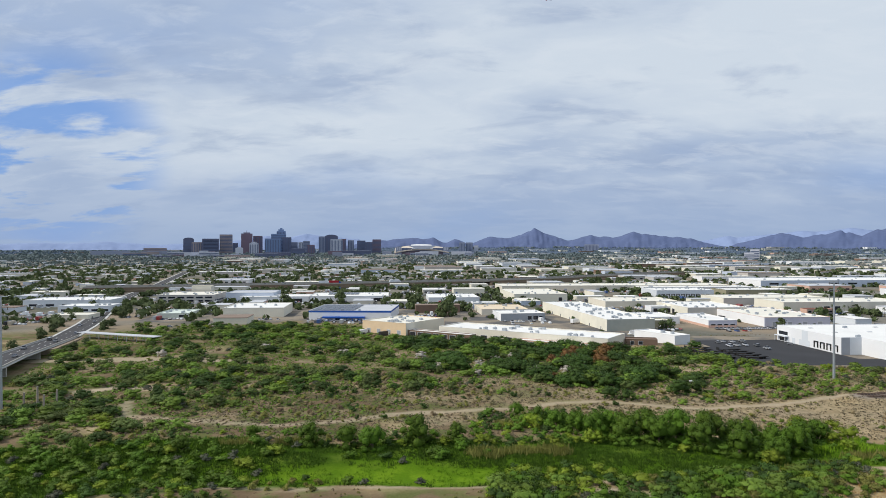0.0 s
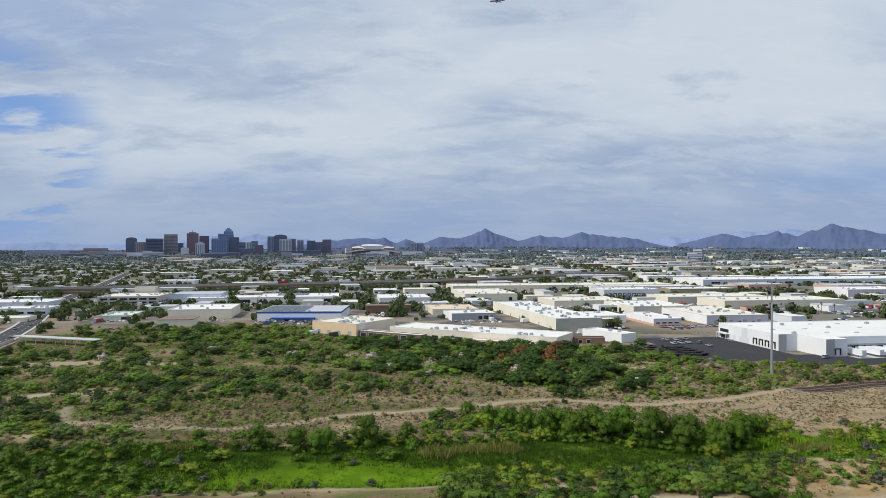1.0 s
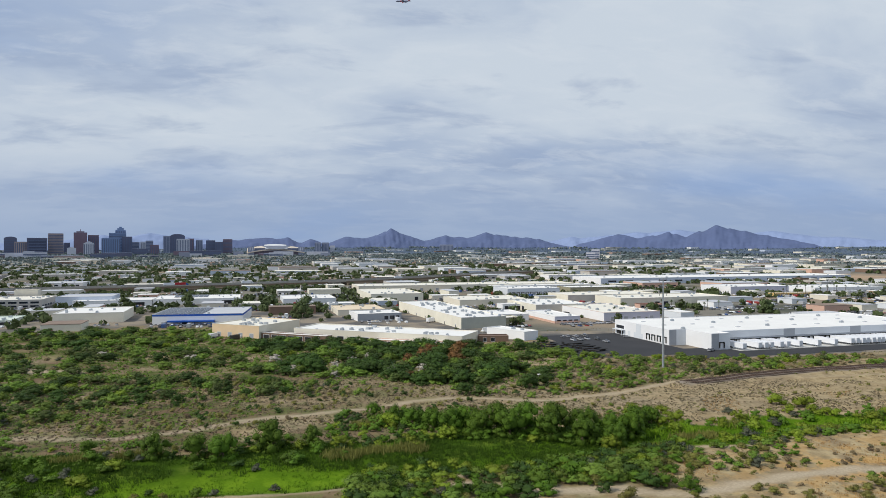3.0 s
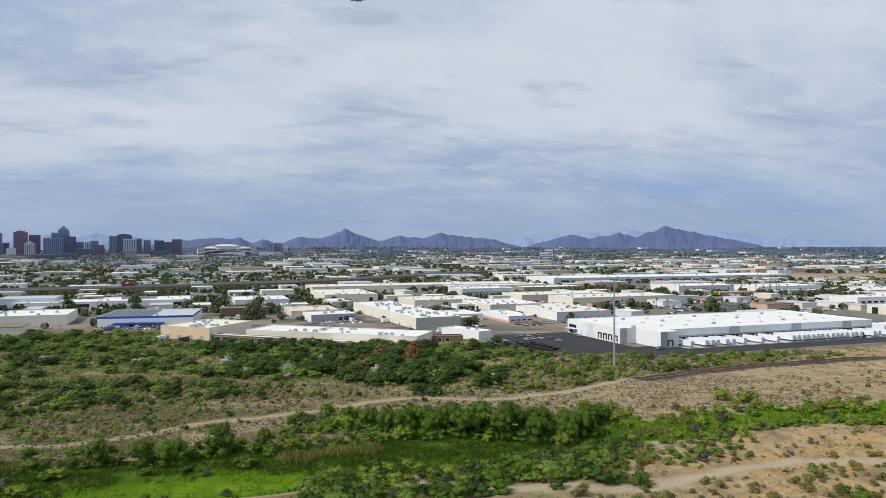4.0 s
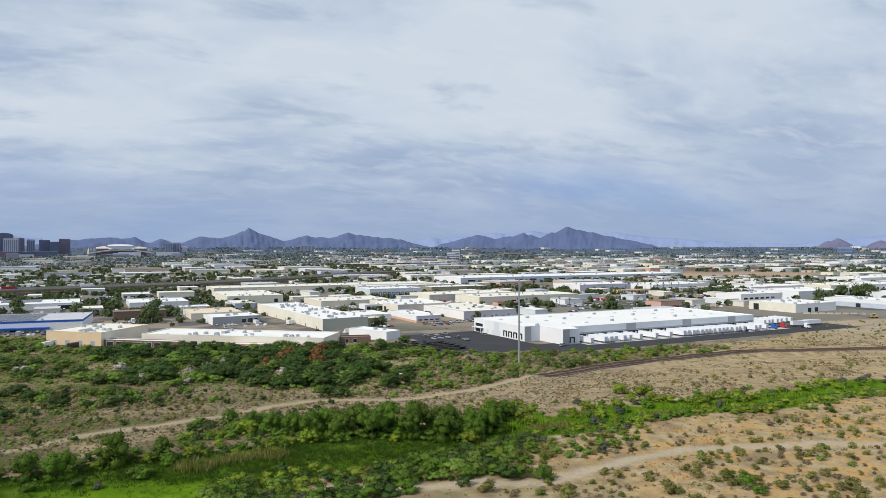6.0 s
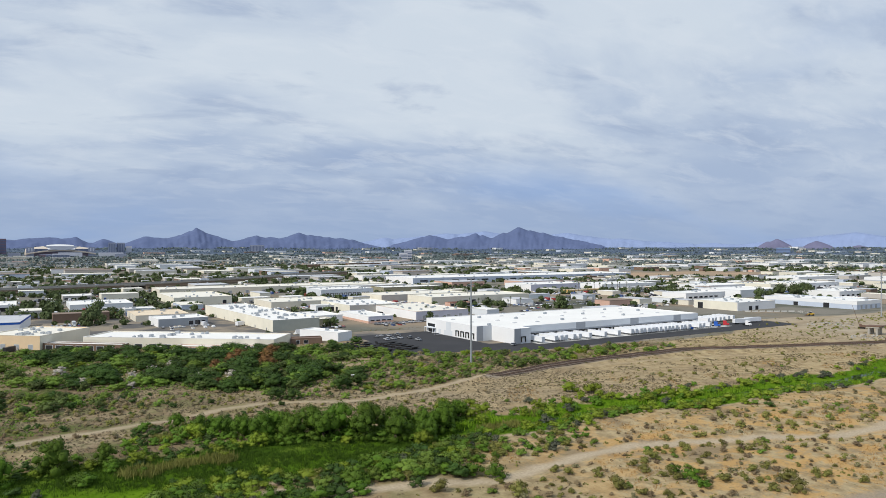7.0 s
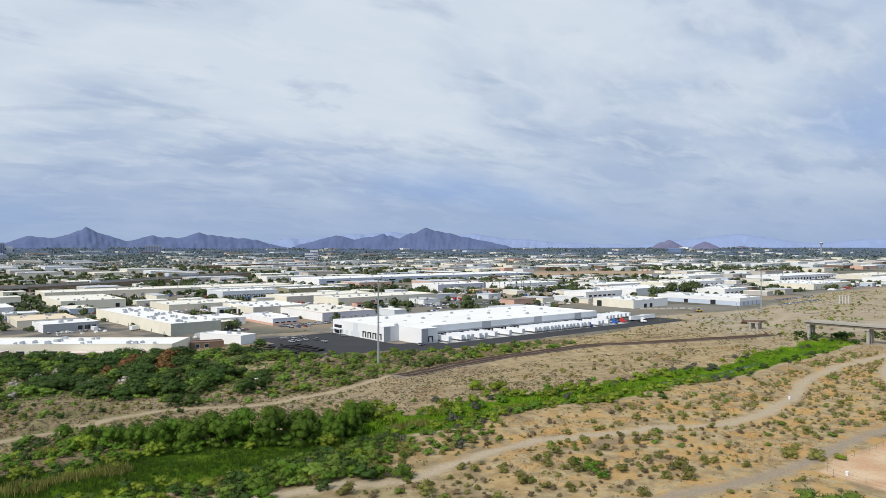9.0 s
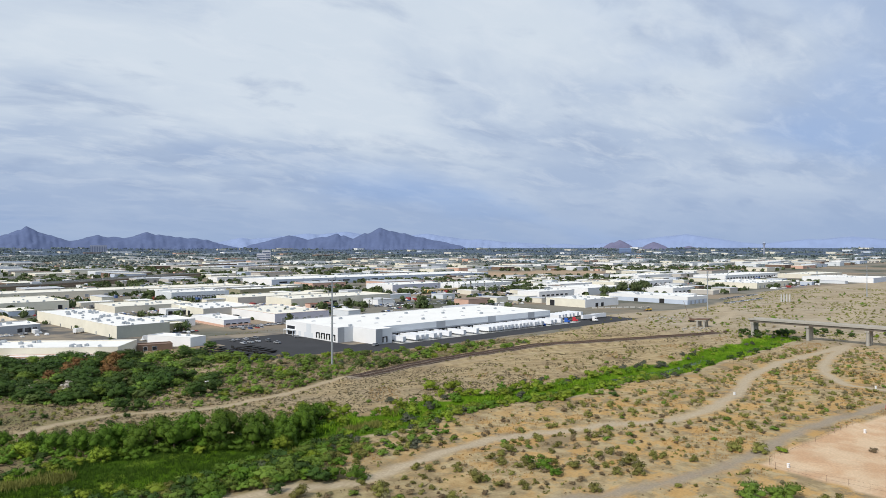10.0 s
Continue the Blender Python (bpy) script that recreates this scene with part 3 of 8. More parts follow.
# ------------------------------------------------------------------ the large distribution warehouse
def big_warehouse():
    h = 9.7
    ob = thing("distribution_warehouse", turn(GRID, 236, 363, 0), "long white distribution warehouse with grey panels and dock doors", "warehouse")
    KEEP_OUT.append((217, 335, GRID, 290, 125))
    KEEP_OUT.append((150, 360, GRID, 80, 100))
    t = 0.3
    outline = [(0, 0), (13, 0), (13, 9.5), (186, 9.5), (186, 88), (-12, 88), (-12, 24), (0, 24)]
    n = len(outline)
    for k in range(n):
        (x0, y0), (x1, y1) = outline[k], outline[(k + 1) % n]
        nxt = outline[(k + 2) % n]
        prev = outline[k - 1]
        dx, dy = (x1 > x0) - (x1 < x0), (y1 > y0) - (y1 < y0)
        ix, iy = -dy * t, dx * t                      # inwards
        convex_end = (nxt[0] - x1) * -dy + (nxt[1] - y1) * dx > 0
        convex_start = (x0 - prev[0]) * dy - (y0 - prev[1]) * dx > 0
        ax, ay = (x0 + dx * t, y0 + dy * t) if convex_start else (x0, y0)
        bx, by = (x1, y1) if convex_end else (x1 + dx * t, y1 + dy * t)
        xs, ys = sorted((ax, bx + ix)), sorted((ay, by + iy))
        # south walls get a greyer colour that stands for their shade
        ma = SOFT_GREY if (dx == 1 and k in (0, 2)) else WHITE
        part("wall", boxes((xs[0], ys[0], -1, xs[1], ys[1], h)), ma, ob, "pale grey painted concrete" if ma is SOFT_GREY else "")
    # thin grey sheet on the step's south face, painting its shade
    part("wall", boxes((-11.7, 23.95, -1, 0, 24 - 0.05 - 0.01, h - 0.05)), SOFT_GREY, ob)
    part("roof", boxes((0.3, 0.3, h - 0.8, 12.7, 24, h - 0.5), (12.7, 9.8, h - 0.8, 185.7, 24, h - 0.5), (-11.7, 24, h - 0.8, 185.7, 87.7, h - 0.5)), WHITE_ROOF, ob, "white coated flat roof")
    for a, b, face in ((60, 68.5, 9.5), (112, 120.5, 9.5), (158, 166, 9.5)):
        part("painted_panel", boxes((a, face - 0.05, 0, b, face, h - 0.02)), MID_GREY, ob, "grey painted wall panel")
    part("painted_panel", boxes((0.02, -0.05, 0, 5.2, 0, h - 0.02)), MID_GREY, ob, "grey painted wall panel")
    part("painted_panel", boxes((-12.0, 23.88, 0, -7.0, 23.93, h - 0.02)), MID_GREY, ob, "grey painted wall panel")
    part("painted_band", boxes((13, 9.42, 4.9, 185.5, 9.5, 5.6)), MID_GREY, ob)
    for v in (28.5, 34.5, 40.5, 46.5):
        opening("dock", "w", 0, 2.8, 1.1, 3.2, (0, 0), ob, pose(-12, v, 1.1, 0, 0, -90))
    opening("dock", "s", 7.0, 2.6, 1.1, 3.0, (0, 0), ob)
    for v in (53, 60.5, 68, 74):
        part("painted_panel", boxes((-12.05, v, 0.2, -12, v + 3.2, 3.6)), SOFT_GREY, ob)
    part("painted_panel", boxes((-12.06, 55, 0.2, -12.01, 61, h - 0.3)), SOFT_GREY, ob)
    part("painted_panel", boxes((-12.05, 76, 4.2, -12, 86, 6.4)), GLASS, ob, "dark office glazing")
    part("painted_panel", boxes((-12.05, 77, 0.3, -12, 85, 3.0)), GLASS, ob, "dark office glazing")
    part("canopy", boxes((-14.5, 75, 3.4, -12.06, 87, 3.8), (-14.4, 75.2, -1, -14.1, 75.5, 3.4), (-14.4, 86.4, -1, -14.1, 86.7, 3.4)), SOFT_GREY, ob)
    for u in np.arange(18, 184, 4.2):
        opening("dock", "s", 0, 2.6, 1.1, 3.0, (0, 0), ob, pose(float(u), 9.5, 1.1))
    rng = random.Random(4)
    for i in range(9):
        for j in range(3):
            me = SKYLIGHT if (i + j) % 3 else UNIT
            part(me.name, me, None, ob, m=pose(2 + i * 20.5 + rng.uniform(-2, 2), 30 + j * 21 + rng.uniform(-2, 2), h - 0.5))
    return ob


big_warehouse()
lone("truck_court", boxes((-30, -26, -0.9, 262, 9.4, 0.12)), ASPHALT, turn(GRID, 236, 363, 0), "dark asphalt truck court beside the warehouse", "yard", kind="structure")
lone("loading_apron", boxes((14, -7.5, 0.0, 205, 9.3, 0.16)), PALE_CONCRETE, turn(GRID, 236, 363, 0), "pale concrete loading apron under the trailers", "apron", kind="structure")
lone("car_park", boxes((-96, -8, -0.9, -12.2, 60, 0.10), (-70, 60, -0.9, -12.2, 88, 0.10)), ASPHALT, turn(GRID, 236, 363, 0), "dark asphalt car park with parked cars", "car park", kind="structure")

# ------------------------------------------------------------------ near halls
building("office_building", -305.9, 737.4, 4.5, 60, 60, 9, TAUPE, CREAM_ROOF, "two-storey taupe office with a cream roof and dark window bands", "office",
         rowed("window", "s", 6, 9.6, 6, 7.5, 1.6, 2.0) + rowed("window", "s", 6, 9.6, 6, 7.5, 5.2, 2.0) + rowed("window", "e", 6, 9.6, 6, 7.5, 1.6, 2.0), units=16, seed=3)
building("brown_plant_room", -292, 802, 4.5, 22, 12, 15, BEIGE, BEIGE, "windowless tan block behind the office", "building", units=0)
building("metal_shed", -241, 581, 4.5, 26, 40, 4.5, GREENISH, mat("pale_green_roof", (0.62, 0.68, 0.60), 0.7, 0.1, 0.06, 0.8), "low pale green metal shed", "shed", [("window", "s", 22, 8, 1.0, 2.2)], units=7, seed=5)
building("white_hall", -188.8, 592.8, 4.5, 51, 56, 8, CREAM, WHITE_ROOF, "low hall with a bright white roof and cream walls", "warehouse", units=9, seed=6)
building("grey_hangar", -243, 771.8, 4.5, 53, 50, 9, PALE_BLUE, GREY_ROOF, "pale grey metal hangar", "hangar", units=0)
building("white_hall", -221.8, 753.2, 4.5, 74, 40, 6, WHITE, WHITE_ROOF, "white block hall behind the blue-striped building", "warehouse", [("open", "s", 60, 14, 0, 3.8)], units=10, seed=7)
building("white_hall", -147.7, 762.2, 4.5, 87, 60, 6, WHITE, WHITE_ROOF, "white block hall with a solar array on its roof", "warehouse", [("open", "s", 74, 12, 0, 3.8)], units=8, seed=8)
building("blue_striped_building", -111, 570, -2.5, 68, 62, 8, WHITE, GREY_ROOF, "white building with a blue band and rooftop solar panels", "warehouse",
         [("open", "s", 24, 4, 0, 3.4)], units=5, band=(BLUE, 6.5, 7.9), seed=9)
# beige side walls: apricot made greyer for the face turned from the sun
building("apricot_building", -57.5, 491.6, -35, 39, 46, 8.5, ORANGE, CREAM_ROOF, "apricot stucco building with a cream roof", "warehouse",
         rowed("door", "s", 6, 9, 4, 3.0, 0, 3.2), units=14, side=BEIGE, seed=10)
building("long_workshop", -3, 467, -33, 118, 30, 7, BEIGE, WHITE_ROOF, "long low workshop with a white roof and brownish walls", "workshop",
         rowed("open", "s", 8, 9, 12, 4.5, 0, 3.2), units=16, lights=4, seed=11)
building("workshop_lean_to", 44.4, 426, -33, 52, 8.2, 3.6, PINK, WHITE_ROOF, "lean-to with a pale roof along the workshop", "lean-to", rowed("open", "s", 5, 6, 8, 4, 0, 2.6), units=0)
# brown walls and black sheets stand for the dark under this canopy
building("open_canopy", -24, 470.5, -35, 50, 7.2, 4, BROWN, WHITE_ROOF, "dark low shed with a pale roof", "shed", rowed("open", "s", 4, 6.5, 7, 4.5, 0, 2.8), units=0)
building("grey_office", 47, 563.5, 8, 37, 33, 6, MID_GREY, WHITE_ROOF, "grey office with large dark windows and a white roof", "office",
         [("window", "s", 24, 3.4, 0.8, 3), ("window", "s", 29, 4, 0.8, 3.2), ("window", "s", 33.5, 3, 0.8, 3)], units=4, side=WHITE, seed=12)
building("peach_roofed_hall", 34, 614, 4.5, 42, 52, 5, BEIGE, mat("peach_roof", (0.70, 0.58, 0.42), 0.8, 0.08, 0.06, 0.8), "low hall with a peach coloured roof", "warehouse", units=7, seed=13)
building("small_office", -26, 890, 4.5, 30, 40, 5, TAUPE, WHITE_ROOF, "small flat-roofed taupe building", "office", rowed("window", "s", 4, 7, 4, 5, 1, 1.8), units=2)
building("white_hall", -16, 757, 4.5, 56, 60, 5, SOFT_GREY, WHITE_ROOF, "grey hall with a white roof beside a car park", "warehouse", units=8, seed=14)
building("low_store", 30, 700, 4.5, 26, 20, 4, WHITE, WHITE_ROOF, "small white store", "shed", units=2, seed=15)
building("cream_hall", 79, 769, 4.5, 60, 100, 8, CREAM, CREAM_ROOF, "cream tilt-up hall", "warehouse", [("open", "s", 52, 4, 0, 4)], units=12, seed=16)
building("long_cream_hall", 78, 919, 4.5, 315, 60, 8, BEIGE, CREAM_ROOF, "very long cream hall with many roof vents", "warehouse", rowed("door", "s", 20, 22, 13, 4, 0, 4), units=26, seed=17)
# the grey-green front is the cream wall with its shade painted in
building("white_roofed_hall", 117, 494, 8, 36, 164, 8.5, mat("grey_green_wall", (0.43, 0.44, 0.38), 0.88, 0.08), WHITE_ROOF, "long cream hall with a white roof and many roof units", "warehouse",
         rowed("window", "w", 12, 24, 6, 1.2, 0, 2.2), units=44, side=CREAM, cap=WHITE, seed=18)
building("white_box_building", 142, 424, 28, 13, 35, 6, SOFT_GREY, WHITE_ROOF, "plain white box of a building with grey end wall", "warehouse", units=2, side=WHITE, seed=19)
building("dark_annex", 112, 425, -10, 19, 10, 3.6, BROWN, BROWN, "low dark brown annex with white doors", "shed", [("window", "s", 4, 2, 0.3, 2.2), ("window", "s", 9, 2.5, 0.3, 2.2)], units=0)
building("olive_block_store", 147, 520, 6, 24, 16, 5, OLIVE, CREAM_ROOF, "olive block store", "shed", units=0)
building("low_white_hall", 152, 540, 6, 34, 40, 5.5, WHITE, WHITE_ROOF, "low white hall", "warehouse", units=4, seed=20)
building("low_beige_hall", 162, 691, 4.5, 76, 60, 6, BEIGE, CREAM_ROOF, "low beige hall with a cream roof", "warehouse", units=12, seed=21)
building("loading_building", 190, 632, 4.5, 24, 16, 6, WHITE, WHITE_ROOF, "white loading building with open bays", "warehouse", rowed("open", "s", 4, 6, 4, 4, 0.3, 4), units=2)
# warm grey stands for cream in shade on the front wall
building("cream_hall", 211, 597, 4.5, 53, 70, 8, mat("warm_grey_wall", (0.50, 0.48, 0.43), 0.88, 0.08), WHITE_ROOF, "cream hall with a white roof and an open door", "warehouse", [("open", "w", 30, 5, 0, 4.5)], units=16, side=CREAM, seed=22)
building("pink_banded_shop", 198, 516, 4.5, 22, 58, 5.5, VIOLET, WHITE_ROOF, "white shop building with a salmon band and shop windows", "shop", rowed("window", "s", 3.5, 5, 4, 3.6, 0.6, 2.2), units=5, side=WHITE, band=(PINK, 0.1, 1.8), seed=23)
building("lavender_hall", 243, 523, 4.5, 52, 88, 7, VIOLET, CREAM_ROOF, "lavender-grey hall with a pale roof", "warehouse", rowed("door", "s", 8, 12, 4, 3.6, 0, 3.6), units=18, side=WHITE, cap=PINK, seed=24)
building("long_tan_hall", 316, 642, 4.5, 128, 52, 9, BEIGE, CREAM_ROOF, "long tan hall", "warehouse", [("open", "s", 42, 6, 0, 5), ("open", "s", 52, 6, 0, 5), ("open", "s", 120, 5, 0, 4)], units=10, side=CREAM, seed=25)
building("low_red_roofed_shop", 330, 628, 4.5, 26, 10, 4, PINK, mat("red_tile_roof", (0.30, 0.12, 0.08), 0.9, 0.15), "low shop with a red tile roof", "shop", rowed("window", "s", 3, 5, 5, 3.4, 0.6, 2), units=0)
building("tan_hall", 287, 708, 4.5, 112, 52, 8, TAUPE, CREAM_ROOF, "long tan hall with dark end wall", "warehouse", units=10, side=CREAM, seed=26)
building("dark_edged_hall", 348, 851, 4.5, 92, 40, 7, OLIVE, WHITE_ROOF, "hall with dark walls and white roof", "warehouse", units=6, cap=DARK, seed=27)
building("grey_hall", 251, 814, 4.5, 70, 50, 9, SOFT_GREY, WHITE_ROOF, "grey hall with a white roof", "warehouse", rowed("dock", "s", 8, 6, 10, 3, 1, 3), units=12, seed=28)
building("white_low_hall", 262, 905, 4.5, 150, 40, 7, WHITE, WHITE_ROOF, "white low hall", "warehouse", units=8, seed=29)
building("long_white_terminal", 461, 1004, 4.5, 490, 96, 10, PALE_BLUE, WHITE_ROOF, "very long white distribution building with a pale blue front", "warehouse", rowed("window", "s", 20, 30, 16, 14, 4, 2.5), units=20, side=WHITE, seed=30)
building("lavender_hall", 539, 787, 4.5, 90, 60, 9, VIOLET, WHITE_ROOF, "lavender-grey hall", "warehouse", rowed("door", "s", 12, 14, 5, 4, 0, 4), units=8, side=WHITE, seed=31)
building("white_hall", 640, 760, 4.5, 110, 60, 8, WHITE, WHITE_ROOF, "white hall beside palms", "warehouse", rowed("window", "s", 8, 12, 8, 7, 2, 2), units=8, seed=32)
building("ochre_arcade", 560, 730, 4.5, 60, 12, 4.5, OCHRE, CREAM_ROOF, "ochre arcade of shops", "shop", rowed("open", "s", 4, 6, 9, 4, 0.2, 2.8), units=0)
building("white_office", 606, 575, 4.5, 70, 34, 8, WHITE, WHITE_ROOF, "white office building", "office", rowed("window", "s", 8, 9, 6, 6, 2, 2), units=4, seed=33)
building("white_hall", 550, 458, 4.5, 60, 50, 8, WHITE, WHITE_ROOF, "white hall with a dark tall entrance", "warehouse", [("open", "w", 42, 6, 0, 6), ("open", "s", 20, 5, 0, 4), ("open", "s", 30, 5, 0, 4)], units=10, side=CREAM, seed=34)
building("white_hall", 692, 572, 4.5, 84, 60, 9, SOFT_GREY, WHITE_ROOF, "large white hall", "warehouse", rowed("window", "s", 50, 14, 2, 8, 2, 3), units=8, side=WHITE, seed=35)
building("blue_white_hall", 664, 414, 4.5, 44, 98, 8, PALE_BLUE, WHITE_ROOF, "pale blue and white metal hall", "warehouse", rowed("door", "s", 8, 9, 4, 4, 0, 4) + [("open", "w", 30, 6, 0, 5), ("open", "w", 62, 5, 0, 4)], units=12, band=(WHITE, 4.6, 7.9), seed=36)
building("pale_hall", 982, 500, 4.5, 130, 86, 8, CREAM, WHITE_ROOF, "pale hall with rows of roof units", "warehouse", rowed("door", "s", 10, 15, 8, 4, 0, 4), units=30, seed=37)
building("white_terminal", 1151, 643, 4.5, 240, 60, 9, WHITE, WHITE_ROOF, "white terminal with dark bays", "warehouse", rowed("open", "s", 10, 12, 18, 6, 0, 5), units=10, seed=38)
building("long_beige_hall", 1330, 575, 4.5, 170, 60, 8, BEIGE, CREAM_ROOF, "long beige hall", "warehouse", rowed("open", "s", 10, 14, 11, 5, 0, 4), units=10, seed=39)
building("blue_ended_hall", 1259, 446, 4.5, 90, 110, 8, PALE_BLUE, WHITE_ROOF, "white hall with a pale blue end wall", "warehouse", units=8, side=WHITE, seed=61)
building("white_hall", 905, 640, 4.5, 90, 60, 8, WHITE, WHITE_ROOF, "white hall beyond the parking yards", "warehouse", rowed("open", "s", 10, 14, 6, 5, 0, 4), units=8, seed=62)
building("white_hall", 800, 520, 4.5, 60, 46, 7, WHITE, WHITE_ROOF, "white hall beside dark trees", "warehouse", rowed("window", "s", 8, 11, 5, 6, 1, 2), units=8, seed=63)
building("cream_hall", 860, 660, 4.5, 40, 60, 7, CREAM, CREAM_ROOF, "cream hall beyond the parking yards", "warehouse", units=8, seed=64)
building("white_hall", 760, 680, 4.5, 80, 50, 7, WHITE, WHITE_ROOF, "white hall behind dark trees", "warehouse", units=8, seed=65)
building("pale_hall", 1060, 760, 4.5, 120, 60, 8, WHITE, WHITE_ROOF, "pale hall far off in the industrial quarter", "warehouse", units=8, seed=66)
building("white_store", -420, 690, 4.5, 84, 46, 7, SOFT_GREY, WHITE_ROOF, "white-roofed grey store beside the road", "warehouse", rowed("window", "s", 10, 16, 5, 8, 1, 2), units=8, seed=40)
building("grey_store", -355, 636, 4.5, 46, 30, 6, SOFT_GREY, WHITE_ROOF, "grey store with a white roof", "warehouse", rowed("window", "s", 6, 9, 5, 6, 1, 2), units=5, seed=41)
building("pale_yard_shed", -330, 575, 4.5, 34, 22, 3.6, CREAM, CREAM_ROOF, "low pale yard shed", "shed", units=4, seed=42)

awning = thing("blue_awning", turn(-2.5, -111, 570, 0), "low bright blue awning with shaded bays along the front", "awning")
part("roof", boxes((12, -4.5, 2.9, 47, -0.1, 3.3)), BLUE, awning)
part("fascia", boxes((12, -4.6, 2.2, 47, -4.5, 3.3)), BLUE, awning)
for u in range(12, 48, 5):
    part("post", boxes((u - 0.15, -4.4, -1, u + 0.15, -4.1, 2.9)), BLUE, awning)

# solar arrays
for x, y, hd, nu, nv, z in ((-111, 570, -2.5, 7, 6, 7.6), (-147.7 + 14, 790, 4.5, 7, 4, 5.6)):
    arr = thing("solar_array", turn(hd, x, y, z), "rows of dark solar panels on a flat roof", "solar array")
    pm = mesh_of("solar_panel", boxes((0, 0, 0.35, 4.6, 6.2, 0.45), (0.3, 0.3, 0, 0.45, 0.45, 0.35), (4.1, 5.6, 0, 4.25, 5.75, 0.35)), SOLAR)
    for i in range(nu):
        for j in range(nv):
            part("solar_panel", pm, None, arr, m=pose(2 + i * 5.0, 3 + j * 9.4, 0, 2))


# ------------------------------------------------------------------ towers far downtown
def bearing(az_deg, d):
    return d * math.sin(radians(az_deg)), d * math.cos(radians(az_deg))


# tower colours are lightened and shifted to blue, with haze mixed in
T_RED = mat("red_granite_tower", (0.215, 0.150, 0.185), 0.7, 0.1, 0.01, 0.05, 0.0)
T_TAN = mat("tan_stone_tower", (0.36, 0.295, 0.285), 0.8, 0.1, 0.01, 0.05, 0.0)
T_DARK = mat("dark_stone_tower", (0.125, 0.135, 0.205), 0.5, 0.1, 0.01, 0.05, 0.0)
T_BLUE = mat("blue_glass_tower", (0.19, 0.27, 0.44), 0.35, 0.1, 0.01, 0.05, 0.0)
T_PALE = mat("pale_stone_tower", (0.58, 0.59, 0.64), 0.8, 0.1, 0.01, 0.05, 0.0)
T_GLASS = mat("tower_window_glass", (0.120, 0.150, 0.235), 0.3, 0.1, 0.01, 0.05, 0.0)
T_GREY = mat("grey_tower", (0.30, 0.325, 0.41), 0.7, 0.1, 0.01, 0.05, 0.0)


def tower(az_deg, d, wide, top, wall, label, deep=None, crown="", strips="v", turned=0):
    x, y = bearing(az_deg, d)
    z = zz(x, y)
    h, w, dp = top - z, wide, deep or wide * 0.7
    if len(label.split()) < 6:
        label += " far across the town"
    ob = thing("tower", turn(-az_deg + turned, x, y, z), label, "tower", "downtown towers")
    KEEP_OUT.append((x - wide * 0.5, y, 0, wide, wide))
    main_top = h if crown not in ("step", "round") else h * 0.88
    part("shaft", boxes((-w / 2, 0, -3, w / 2, dp, main_top)), wall, ob)
    part("roof", boxes((-w / 2 + 0.6, 0.6, main_top, w / 2 - 0.6, dp - 0.6, main_top + 0.8)), T_GREY, ob)
    if crown == "step":
        part("crown", boxes((-w * 0.32, 2, main_top + 0.8, w * 0.32, dp - 2, h * 0.95), (-w * 0.14, 4, h * 0.95, w * 0.14, dp - 4, h)), wall, ob)
    elif crown == "spire":
        part("crown", boxes((-w * 0.3, 3, h + 0.8, w * 0.3, dp - 3, h + 6), (-1.2, dp / 2 - 1.2, h + 6, 1.2, dp / 2 + 1.2, h + 16)), wall, ob)
    elif crown == "round":
        bm = bmesh.new()
        ring = [(w / 2 * math.cos(a), math.sin(a) * (h - main_top)) for a in (math.pi * k / 12 for k in range(13))]
        f = [bm.verts.new((px, 0, main_top + pz)) for px, pz in ring]
        g = [bm.verts.new((px, dp, main_top + pz)) for px, pz in ring]
        bm.faces.new(f[::-1])
        bm.faces.new(g)
        for k in range(12):
            bm.faces.new((f[k], f[k + 1], g[k + 1], g[k]))
        bmesh.ops.recalc_face_normals(bm, faces=bm.faces)
        part("crown", bm, wall, ob)
    elif crown == "frame":
        part("crown", boxes((-w / 2 - 1, -1.2, -3, -w / 2 + 5, -0.02, h + 3), (w / 2 - 5, -1.2, -3, w / 2 + 1, -0.02, h + 3), (-w / 2 + 5, -1.2, h - 5, w / 2 - 5, -0.02, h + 3)), T_DARK, ob)
    if strips == "v":
        n = max(3, int(w / 7))
        pm = mesh_of("window_strip", boxes((-1.6, -0.35, 4, 1.6, -0.05, main_top - 5)), T_GLASS)
        for k in range(n):
            part("window_strip", pm, None, ob, m=pose(-w / 2 + (k + 0.5) * w / n, 0, 0))
        pm2 = mesh_of("window_strip", boxes((-0.35, -1.6, 4, -0.05, 1.6, main_top - 5)), T_GLASS)
        for k in range(max(2, int(dp / 8))):
            for sx in (-w / 2, w / 2 + 0.4):
                part("window_strip", pm2, None, ob, m=pose(sx, (k + 0.5) * dp / max(2, int(dp / 8)), 0))
    elif strips == "h":
        n = max(3, int(main_top / 7))
        pm = mesh_of("window_strip", boxes((-w / 2 + 1.2, -0.35, 0, w / 2 - 1.2, -0.05, 3.2)), T_GLASS)
        for k in range(n):
            part("window_strip", pm, None, ob, m=pose(0, 0, 3 + k * (main_top - 6) / n))
    return ob


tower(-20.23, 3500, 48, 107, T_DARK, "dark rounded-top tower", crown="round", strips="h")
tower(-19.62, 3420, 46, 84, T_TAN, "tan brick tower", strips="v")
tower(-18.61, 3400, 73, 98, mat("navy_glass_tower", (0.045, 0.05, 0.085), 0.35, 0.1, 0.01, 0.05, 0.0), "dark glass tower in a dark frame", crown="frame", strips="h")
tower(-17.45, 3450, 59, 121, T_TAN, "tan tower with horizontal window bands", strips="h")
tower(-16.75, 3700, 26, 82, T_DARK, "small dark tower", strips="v")
